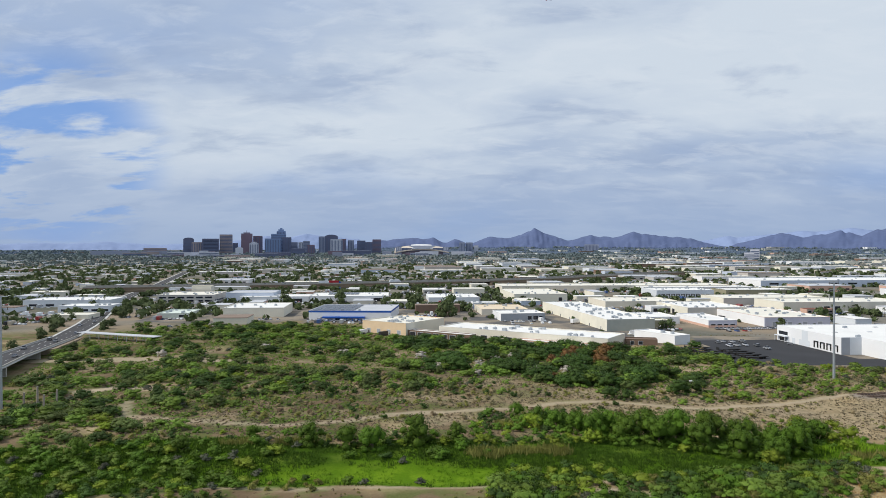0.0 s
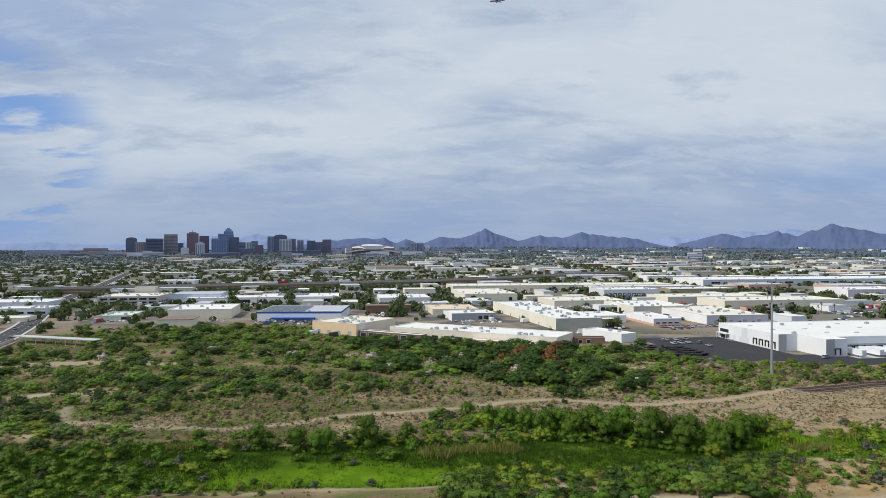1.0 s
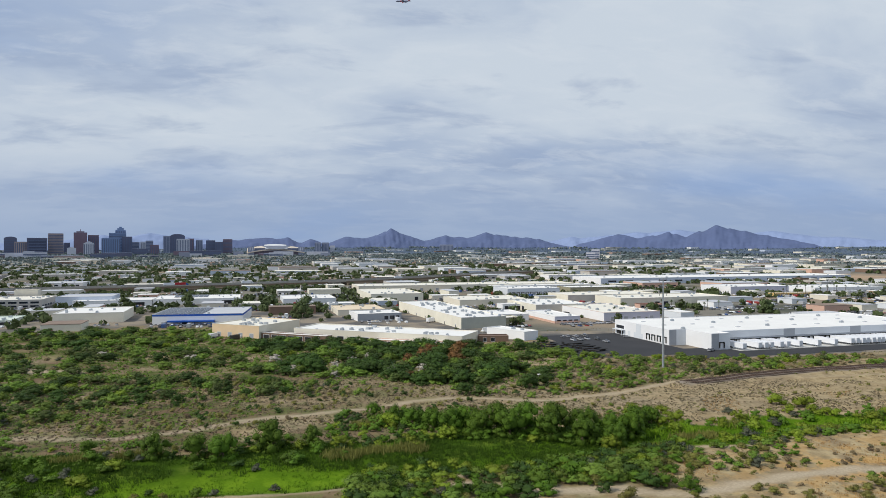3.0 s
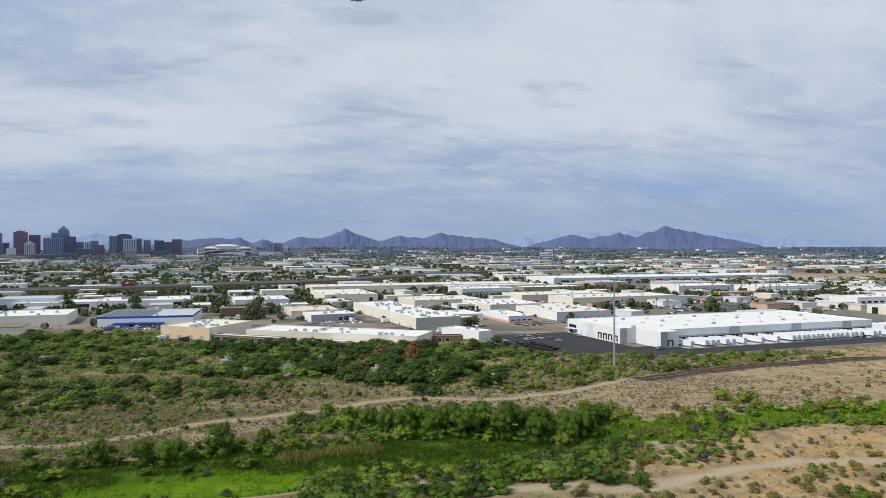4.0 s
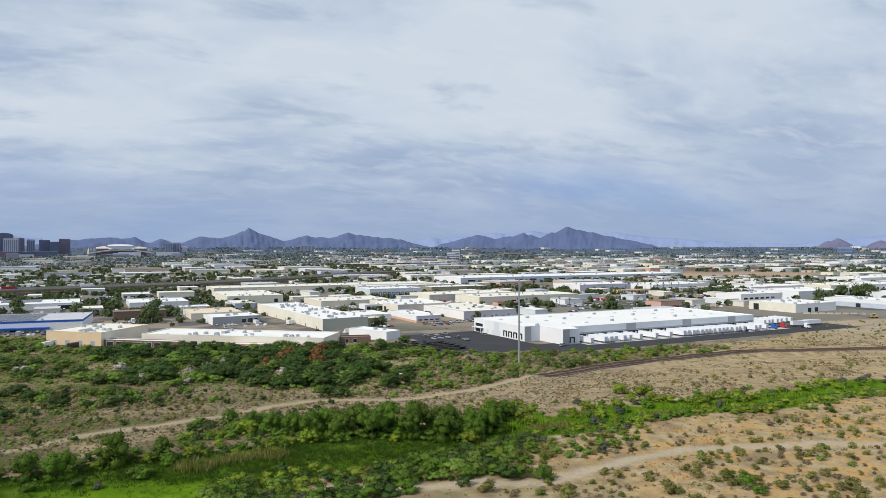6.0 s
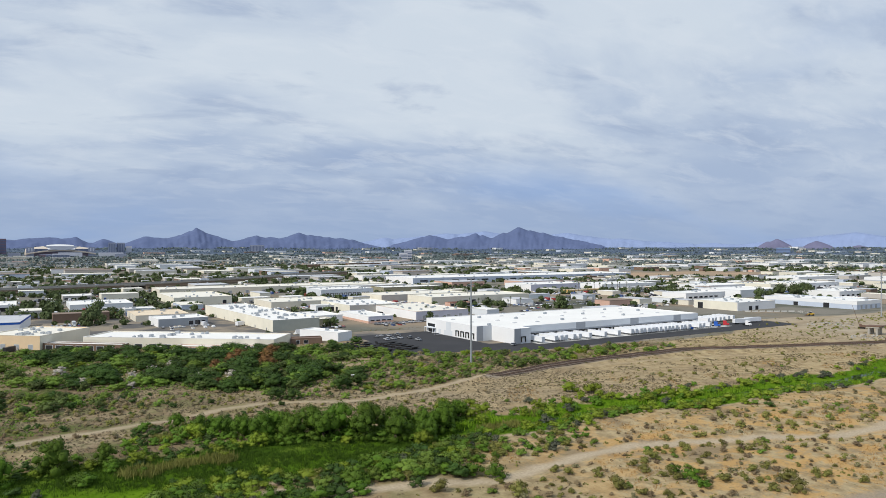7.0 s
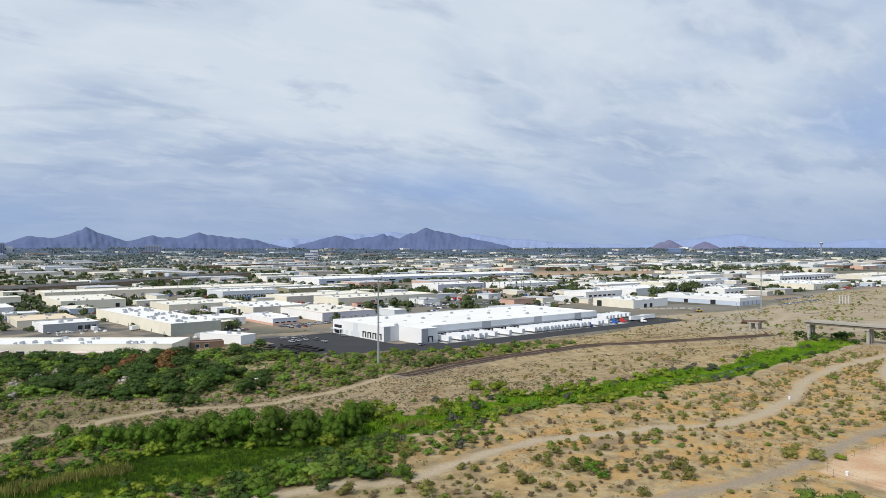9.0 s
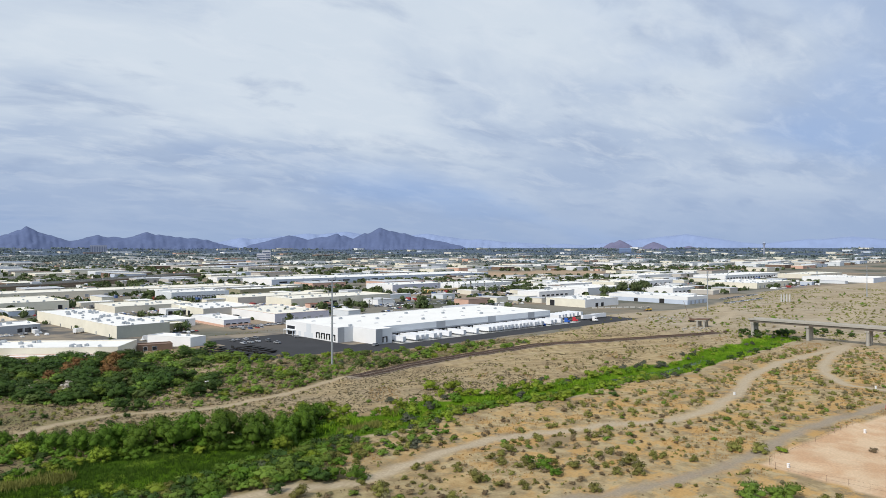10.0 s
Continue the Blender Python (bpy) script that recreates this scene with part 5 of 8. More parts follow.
fence()
for x, y in ((192, 89), (247, 90), (271, 147.5), (330, 116)):
    bm = boxes((-0.35, -0.28, 0, 0.35, 0.28, 1.05), (-0.4, -0.33, 1.05, 0.4, 0.33, 1.15))
    lone("marker_box", bm, WHITE, pose(x, y, zz(x, y) - 0.02), "small white utility box on bare ground", "utility box", "white utility boxes")
tank = thing("red_trailer", turn(10, 292, 98, zz(292, 98)), "small red and white cart at the yard's edge", "cart")
part("body", boxes((-2.6, -0.9, 0.6, 1.2, 0.9, 1.9), (-2.4, -0.7, 1.9, 1.0, 0.7, 2.1)), RED, tank)
part("tank", boxes((1.2, -0.8, 0.6, 2.6, 0.8, 1.6)), WHITE, tank)
for sx in (-1.6, 1.4):
    for sy in (-0.9, 0.9):
        bm = bmesh.new()
        tube(bm, (sx, sy - 0.12, 0.4), (sx, sy + 0.12, 0.4), 0.4, 0.4, 12)
        part("wheel", bm, RUBBER, tank)
sign = thing("information_shelter", turn(-10, 108.6, 300, zz(108.6, 300)), "small white-roofed shelter box on posts", "shelter")
part("roof", boxes((-1.8, -1.1, 1.6, 1.8, 1.1, 1.85)), WHITE, sign)
for sx in (-1.4, 1.4):
    part("post", boxes((sx - 0.1, -0.1, -0.4, sx + 0.1, 0.1, 1.6)), TIMBER, sign)
ramada = thing("shade_canopy", turn(-22, -242, 456, 0), "long flat grey shade canopy on posts in a park", "canopy")
part("roof", boxes((0, 0, 3.6, 66, 7, 4.0)), GREY_ROOF, ramada)
for u in range(3, 66, 8):
    for v in (0.8, 6.2):
        part("post", boxes((u - 0.15, v - 0.15, -1, u + 0.15, v + 0.15, 3.6)), STEEL, ramada)


# ------------------------------------------------------------------ vehicles
def wheel_mesh(r, w):
    bm = bmesh.new()
    tube(bm, (0, -w / 2, 0), (0, w / 2, 0), r, r, 14)
    return mesh_of("wheel", bm, RUBBER)


CAR_WHEEL, TRUCK_WHEEL = wheel_mesh(0.33, 0.22), wheel_mesh(0.52, 0.6)


def profile(bm, pts, half, taper=0.0):
    """A body from a side outline, x forwards; the top is narrower by taper."""
    top = max(p[1] for p in pts)
    low = min(p[1] for p in pts)
    f = [bm.verts.new((px, -(half - taper * (pz - low) / (top - low)), pz)) for px, pz in pts]
    g = [bm.verts.new((px, half - taper * (pz - low) / (top - low), pz)) for px, pz in pts]
    bm.faces.new(f)
    bm.faces.new(g[::-1])
    for k in range(len(pts)):
        j = (k + 1) % len(pts)
        bm.faces.new((f[k], g[k], g[j], f[j]))
    bmesh.ops.recalc_face_normals(bm, faces=bm.faces)
    return bm


def make_car(kind, paint, label):
    car = thing("car", Matrix(), label, "car", "parked cars")
    if kind == "car":
        body = [(-2.3, 0.3), (2.3, 0.3), (2.35, 0.62), (2.2, 0.8), (1.2, 0.92), (-2.1, 0.95), (-2.3, 0.85)]
        cab = [(1.15, 0.92), (0.5, 1.42), (-1.2, 1.45), (-2.0, 0.95)]
    else:
        body = [(-2.8, 0.45), (2.8, 0.45), (2.85, 0.9), (2.7, 1.1), (1.3, 1.2), (-2.8, 1.2)]
        cab = [(1.3, 1.2), (0.7, 1.85), (-0.6, 1.85), (-0.8, 1.2)] if kind == "pickup" else [(1.3, 1.2), (0.7, 1.85), (-2.5, 1.85), (-2.75, 1.2)]
    part("body", profile(bmesh.new(), body, 0.92, 0.06), paint, car)
    part("glasshouse", profile(bmesh.new(), cab, 0.84, 0.16), GLASS, car)
    a, b = cab[1], cab[2]
    part("car_roof", boxes((b[0] + 0.05, -0.66, a[1], a[0] - 0.05, 0.66, a[1] + 0.06)), paint, car)
    r = 0.33 if kind == "car" else 0.42
    for sx in (-1.4, 1.45):
        for sy in (-0.82, 0.82):
            part("wheel", CAR_WHEEL, None, car, m=pose(sx, sy, r) @ Matrix.Scale(r / 0.33, 4))
    for sy in (-0.6, 0.6):
        part("headlight", boxes((2.28, sy - 0.2, 0.62, 2.38, sy + 0.2, 0.76)) if kind == "car" else boxes((2.76, sy - 0.2, 0.8, 2.9, sy + 0.2, 1.0)), WHITE, car)
    return car


def make_trailer():
    t = thing("semi_trailer", Matrix(), "white box semi-trailer backed to a dock", "semi-trailer", "trailers at the docks")
    part("body", boxes((-1.3, 0, 1.15, 1.3, 16, 4.1), (-1.34, 0.0, 1.1, 1.34, 16, 1.25), (-1.33, -0.02, 3.98, 1.33, 16.02, 4.14)), TRAILER, t)
    part("rear_door", boxes((-1.2, 16.0, 1.3, -0.02, 16.06, 3.9), (0.02, 16.0, 1.3, 1.2, 16.06, 3.9)), TRAILER, t)
    part("front_wall", boxes((-1.2, -0.08, 1.3, 1.2, -0.02, 3.9)), SOFT_GREY, t)
    part("underframe", boxes((-0.5, 0.4, 0.85, 0.5, 15.8, 1.1), (-0.9, 3.2, 0.05, -0.75, 3.4, 1.1), (0.75, 3.2, 0.05, 0.9, 3.4, 1.1), (-1.2, 15.7, 0.5, 1.2, 15.85, 0.65)), RUBBER, t)
    for sy in (12.2, 13.5):
        for sx in (-0.95, 0.95):
            part("wheel", TRUCK_WHEEL, None, t, m=pose(sx, sy, 0.52, 0, 0, 90))
    return t


def make_tractor(paint, label):
    t = thing("truck_tractor", Matrix(), label, "truck", "trucks in the yard")
    part("cab", profile(bmesh.new(), [(3.2, 0.6), (3.2, 1.7), (1.7, 1.95), (1.4, 3.1), (1.0, 3.7), (-1.2, 3.9), (-1.2, 0.6)], 1.2, 0.15), paint, t)
    part("windscreen", boxes((1.42, -0.95, 2.1, 1.72, 0.95, 2.95)), GLASS, t)
    part("chassis", boxes((-4.0, -0.5, 0.7, 3.0, 0.5, 1.0)), RUBBER, t)
    for sx in (2.3, -2.2, -3.4):
        for sy in (-0.95, 0.95):
            part("wheel", TRUCK_WHEEL, None, t, m=pose(sx, sy, 0.52))
    return t


YARD = turn(GRID, 236, 363, 0.16)
trailer = make_trailer()
spots = [17.5, 28.5, 32.6, 36.6, 44.0, 48.5, 58, 71, 84, 97, 101, 105, 109, 113, 117, 121, 125, 129.5, 134, 138, 142.5, 146.5, 151, 155, 167, 171.5, 180]
trailer.matrix_basis = YARD @ pose(spots[0], -7.0, 0)
for k, u in enumerate(spots[1:]):
    copy_thing(trailer, YARD @ pose(u, -7.2 + random.uniform(-0.6, 0.6), 0, 0, 0, random.uniform(-0.6, 0.6)))
for u, v, rz in ((232, -3, 80), (249, -1, 82), (205, 14, 2), (210, 14, 2), (215, 15, 1), (221, 15, 0), (227, 16, 0), (236, 18, 0), (242, 18, 0), (207, 44, 0), (213, 44, 0), (220, 44, 0), (228, 45, 0)):
    copy_thing(trailer, YARD @ pose(u, v, -0.04, 0, 0, rz))
blue_truck = make_tractor(BLUE, "blue truck tractor in the truck court")
blue_truck.matrix_basis = YARD @ pose(191, -3, -0.04, 0, 0, -70)
red_truck = make_tractor(RED, "red truck tractor in the truck court")
red_truck.matrix_basis = YARD @ pose(203, -2, -0.04, 0, 0, -60)
white_truck = make_tractor(WHITE, "white truck tractor in the truck court")
white_truck.matrix_basis = YARD @ pose(217, -12, -0.04, 0, 0, -100)
copy_thing(blue_truck, YARD @ pose(158.5, -4, -0.04, 0, 0, -85))
sedan = make_car("car", CARPAINT, "parked saloon car on asphalt")
wagon = make_car("van", CARPAINT, "parked sport utility car on asphalt")
pickup = make_car("pickup", CARPAINT, "parked pickup truck on asphalt")
FLEET = (sedan, wagon, pickup)
sedan.matrix_basis = YARD @ pose(-17, 64, -0.06, 0, 0, -30)
wagon.matrix_basis = YARD @ pose(-3, -4, -0.04, 0, 0, 20)
pickup.matrix_basis = YARD @ pose(-42, 47, -0.06, 0, 0, 95)


def plain_car():
    """A car far off, in one mesh with paint, glass and tyres."""
    bm = bmesh.new()
    profile(bm, [(-2.3, 0.3), (2.3, 0.3), (2.35, 0.62), (2.2, 0.85), (1.2, 1.0), (-2.1, 1.05), (-2.3, 0.95)], 0.92, 0.06)
    n0 = len(bm.faces)
    profile(bm, [(1.15, 1.0), (0.5, 1.5), (-1.4, 1.52), (-2.1, 1.03)], 0.84, 0.16)
    n1 = len(bm.faces)
    for sx in (-1.4, 1.45):
        for sy in (-0.85, 0.85):
            tube(bm, (sx, sy - 0.1, 0.33), (sx, sy + 0.1, 0.33), 0.33, 0.33, 8)
    bm.faces.ensure_lookup_table()
    for k, f in enumerate(bm.faces):
        f.material_index = 0 if k < n0 else (1 if k < n1 else 2)
    me = mesh_of("far_car", bm, CARPAINT)
    me.materials.append(GLASS)
    me.materials.append(RUBBER)
    return me


FAR_CAR = plain_car()


def park(x, y, z, rz):
    if math.hypot(x, y) < 600:
        copy_thing(random.choice(FLEET), pose(x, y, z, 0, 0, rz))
    else:
        lone("far_car", FAR_CAR, None, pose(x, y, z, 0, 0, rz), "parked car on asphalt between the halls", "car", "parked cars")


for k in range(8):
    m = YARD @ pose(-58 + (k % 4) * 5.4 + random.uniform(-1, 1), 60 + (k // 4) * 16 + random.uniform(-2, 2), -0.06, 0, 0, 90 + random.uniform(-8, 8))
    copy_thing(random.choice(FLEET), m)


def make_flatbed():
    ob = thing("flatbed_trailer", Matrix(), "empty dark flatbed trailer parked in a row", "flatbed trailer", "row of flatbed trailers")
    part("deck", boxes((0, -1.3, 1.1, 15, 1.3, 1.3), (0, -1.3, 1.3, 0.15, 1.3, 2.6)), RUBBER, ob)
    part("beam", boxes((0.5, -0.5, 0.7, 14.6, -0.25, 1.1), (0.5, 0.25, 0.7, 14.6, 0.5, 1.1), (3.0, -0.8, 0.05, 3.2, 0.8, 1.1)), RUST, ob)
    for sx in (11.5, 12.8):
        for sy in (-0.95, 0.95):
            part("wheel", TRUCK_WHEEL, None, ob, m=pose(sx, sy, 0.52))
    return ob


flatbed = make_flatbed()
flatbed.matrix_basis = YARD @ pose(-92, 12, -0.06, 0, 0, 12)
for k in range(1, 11):
    copy_thing(flatbed, YARD @ pose(-92 + (k % 2) * 17 + random.uniform(-1, 1), 12 + (k // 2) * 7.0 + random.uniform(-0.6, 0.6), -0.06, 0, 0, 12 + random.uniform(-3, 3)))
for k in range(16):
    park(200 + k * 3.0, 505 + k * 0.24, zz(200, 505) + 0.02, 94)
for x0, y0, n, step, rz in ((640, 718, 26, 3.2, 94), (640, 700, 30, 3.2, 94), (560, 690, 22, 3.4, 94), (480, 610, 24, 3.2, 94), (380, 600, 20, 3.4, 94), (430, 585, 18, 3.4, 94), (705, 395, 30, 3.3, 110), (760, 430, 30, 3.3, 110),
                            (30, 672, 12, 3.2, 94), (-20, 735, 12, 3.2, 94), (-300, 660, 10, 3.4, 94)):
    for k in range(n):
        if random.random() < 0.78:
            x, y = x0 + k * step * 0.997, y0 + k * step * 0.078
            park(x, y, zz(x, y) + 0.02, rz + random.choice((0, 180)))
for k, s in ((12, -3.5), (15, 3.4), (18, -3.2), (19, 3.3), (22, -3.6), (26, 3), (28, -3), (31, 3), (33, -3), (36, 3), (40, -3)):
    p, q = ROADLINE[k], ROADLINE[k + 1]
    d = (q - p) / np.hypot(*(q - p))
    x, y = p + s * np.array([-d[1], d[0]])
    copy_thing(random.choice(FLEET), pose(x, y, road_height(*p, k) + 0.02, 0, 0, math.degrees(math.atan2(d[1], d[0]))))
for x, y, rz in ((-190, 533, 20), (-172, 528, 10), (-206, 520, 15), (-60, 549, 0), (-52, 545, 10), (-98, 556, 5), (-88, 557, -10), (-74, 553, 0)):
    park(x, y, zz(x, y) + 0.02, rz)
box_truck = thing("box_truck", turn(40, 104, 545, zz(104, 545)), "white box truck parked beside a hall", "truck")
part("box", boxes((-4.5, -1.25, 0.9, 2.2, 1.25, 3.7)), TRAILER, box_truck)
part("cab", profile(bmesh.new(), [(2.3, 0.5), (4.3, 0.5), (4.3, 1.5), (3.6, 2.5), (2.3, 2.6)], 1.1, 0.1), WHITE, box_truck)
for sx in (-3, 3.3):
    for sy in (-1, 1):
        part("wheel", CAR_WHEEL, None, box_truck, m=pose(sx, sy, 0.5) @ Matrix.Scale(1.5, 4))


def make_excavator():
    ob = thing("excavator", turn(120, 514, 317, zz(514, 317)), "dark crawler crane with a raised lattice boom on bare dirt", "crane")
    part("tracks", boxes((-2.4, -1.9, 0, 2.4, -1.1, 1.0), (-2.4, 1.1, 0, 2.4, 1.9, 1.0)), RUBBER, ob)
    part("house", boxes((-2.6, -1.4, 1.1, 1.4, 1.4, 2.6), (-0.2, 0.2, 2.6, 1.4, 1.4, 3.4)), RUST, ob)
    bm = bmesh.new()
    for sy in (-0.5, 0.5):
        tube(bm, (1.2, sy, 1.8), (6, sy * 0.4, 17), 0.14, 0.1, 6)
    for k in range(8):
        a, b = k / 8, (k + 1) / 8
        s = -0.5 if k % 2 else 0.5
        tube(bm, (1.2 + 4.8 * a, s * (1 - 0.6 * a), 1.8 + 15.2 * a), (1.2 + 4.8 * b, -s * (1 - 0.6 * b), 1.8 + 15.2 * b), 0.07, 0.07, 5)
    part("boom", bm, RUST, ob)


make_excavator()


def make_loader():
    """A small wheel loader at work on the bare bank."""
    ob = thing("wheel_loader", turn(150, 571, 398, zz(571, 398)), "yellow wheel loader on bare dirt beside the halls", "loader")
    yellow = mat("machine_yellow", (0.55, 0.34, 0.04), 0.5, 0.1, 0.4, 3.0, 0.05)
    part("body", boxes((-3.0, -1.1, 0.9, 0.4, 1.1, 2.2), (0.4, -0.9, 0.8, 1.8, 0.9, 1.6)), yellow, ob)
    part("cab", profile(bmesh.new(), [(-0.9, 2.2), (0.7, 2.2), (0.4, 3.4), (-0.8, 3.4)], 0.8, 0.1), GLASS, ob)
    bm = bmesh.new()
    for sy in (-0.7, 0.7):
        tube(bm, (1.2, sy, 1.7), (3.4, sy, 0.7), 0.16, 0.14, 6)
    part("arm", bm, yellow, ob)
    part("bucket", profile(bmesh.new(), [(3.3, 0.2), (4.6, 0.2), (4.7, 0.35), (3.7, 0.5), (3.5, 1.3), (3.2, 1.3)], 1.35), RUST, ob)
    for sx in (-2.0, 1.2):
        for sy in (-1.05, 1.05):
            part("wheel", TRUCK_WHEEL, None, ob, m=pose(sx, sy, 0.72) @ Matrix.Scale(1.4, 4))


make_loader()
for k in range(7):
    x, y = 552 + k * 6.0, 448 - k * 3.2
    bm = boxes((-2.7, -0.5, -0.6, 2.7, 0.5, 0.25), (-2.7, -0.22, 0.25, 2.7, 0.22, 1.3))
    lone("concrete_barrier", bm, PALE_CONCRETE, turn(-28 + (k % 3) * 3, x, y, zz(x, y)), "pale concrete barrier on bare dirt before a white hall", "barrier", "row of concrete barriers")
for x, y, rz, n in ((461, 258, 24, 13.0), (464, 261, 17, 11.0), (452, 262, 38, 8.0)):
    bm = boxes((0, -0.45, -0.4, n, -0.3, 0.75), (0, 0.3, -0.4, n, 0.45, 0.75), (0, -0.3, 0.1, n, 0.3, 0.3))
    lone("fallen_girder", bm, RUST, turn(rz, x, y, zz(x, y)), "rusty steel girder lying on bare dirt", "girder", "fallen girders")


def rubble(x, y, r, n, seed):
    rng = random.Random(seed)
    bm = bmesh.new()
    for k in range(n):
        a, d = rng.uniform(0, 6.283), r * math.sqrt(rng.random())
        q = rng.uniform(0.4, 1.3)
        px, py = d * math.cos(a) * 1.6, d * math.sin(a)
        hz = 1.6 * max(0.0, 1 - d / r) * rng.random()
        c = [Vector((rng.uniform(-q, q), rng.uniform(-q, q), rng.uniform(-q, q) * 0.6)) for _ in range(7)]
        vs = [bm.verts.new(v + Vector((px, py, hz))) for v in c]
        out = bmesh.ops.convex_hull(bm, input=vs)
        bmesh.ops.delete(bm, geom=[g for g in out["geom_interior"] if isinstance(g, bmesh.types.BMVert)], context="VERTS")
    bm.normal_update()
    return lone("rubble", bm, CONCRETE, pose(x, y, zz(x, y)), "heap of broken pale concrete on the bank", "rubble", kind="stuff")


rubble(520, 345, 14, 90, 3)
rubble(468, 286, 9, 50, 4)
rubble(596, 424, 8, 40, 5)


def airliner():
    d = Vector((0.1394, 0.9327, 0.3352)) * 1760 + Vector(EYE)
    ob = thing("airliner", pose(*d, 0, 0, 150) @ pose(0, 0, 0, 0, -6, 0), "distant twin-engined airliner with a red tail, in flight", "airplane")
    hull = mat("airliner_hull", (0.10, 0.12, 0.20), 0.4, 0.05)
    bm = bmesh.new()
    prof = [(19.5, 0.1), (18, 1.1), (15.5, 1.8), (-8, 1.8), (-15, 1.1), (-19, 0.3)]
    for (x0, r0), (x1, r1) in zip(prof, prof[1:]):
        tube(bm, (x0, 0, 0), (x1, 0, 0.4 if x1 < -10 else 0), r0, r1, 12, False)
    part("fuselage", bm, hull, ob)
    for s in (-1, 1):
        bm = bmesh.new()
        v = [bm.verts.new(p) for p in ((4, s * 1.5, -0.6), (-3, s * 1.5, -0.6), (-6, s * 17, 0.9), (-4, s * 17, 0.9), (4, s * 1.5, -0.1), (-3, s * 1.5, -0.2), (-6, s * 17, 1.0), (-4, s * 17, 1.1))]
        for f in ((0, 1, 2, 3), (4, 7, 6, 5), (0, 3, 7, 4), (1, 5, 6, 2), (2, 6, 7, 3), (0, 4, 5, 1)):
            bm.faces.new([v[i] for i in f])
        bmesh.ops.recalc_face_normals(bm, faces=bm.faces)
        part("wing", bm, hull, ob)
        bm = bmesh.new()
        tube(bm, (4.6, s * 5.2, -1.6), (1.0, s * 5.2, -1.5), 1.05, 0.8, 12)
        part("engine", bm, RED, ob)
        bm = bmesh.new()
        v = [bm.verts.new(p) for p in ((-14.5, s * 0.6, 0.9), (-18, s * 0.6, 0.9), (-19, s * 6.5, 1.3), (-17.6, s * 6.5, 1.3), (-16.5, s * 0.6, 1.15))]
        for f in ((0, 1, 2, 3), (0, 3, 4), (4, 3, 2), (1, 4, 2), (0, 4, 1)):
            bm.faces.new([v[i] for i in f])
        part("tailplane", bm, hull, ob)
    bm = bmesh.new()
    v = [bm.verts.new(p) for p in ((-12, -0.2, 1.6), (-18, -0.2, 1.2), (-20.5, -0.2, 8), (-18, -0.2, 8), (-12, 0.2, 1.6), (-18, 0.2, 1.2), (-20.5, 0.2, 8), (-18, 0.2, 8))]
    for f in ((0, 1, 2, 3), (4, 7, 6, 5), (0, 3, 7, 4), (1, 5, 6, 2), (2, 6, 7, 3)):
        bm.faces.new([v[i] for i in f])
    part("fin", bm, RED, ob)


airliner()


# ------------------------------------------------------------------ freeway on its bank, with a street under it
FREEWAY = np.array([(-470, 905), (-330, 955), (-245, 985), (-90, 1032), (38, 1082), (120, 1122), (230, 1200), (350, 1300), (470, 1390)], float)


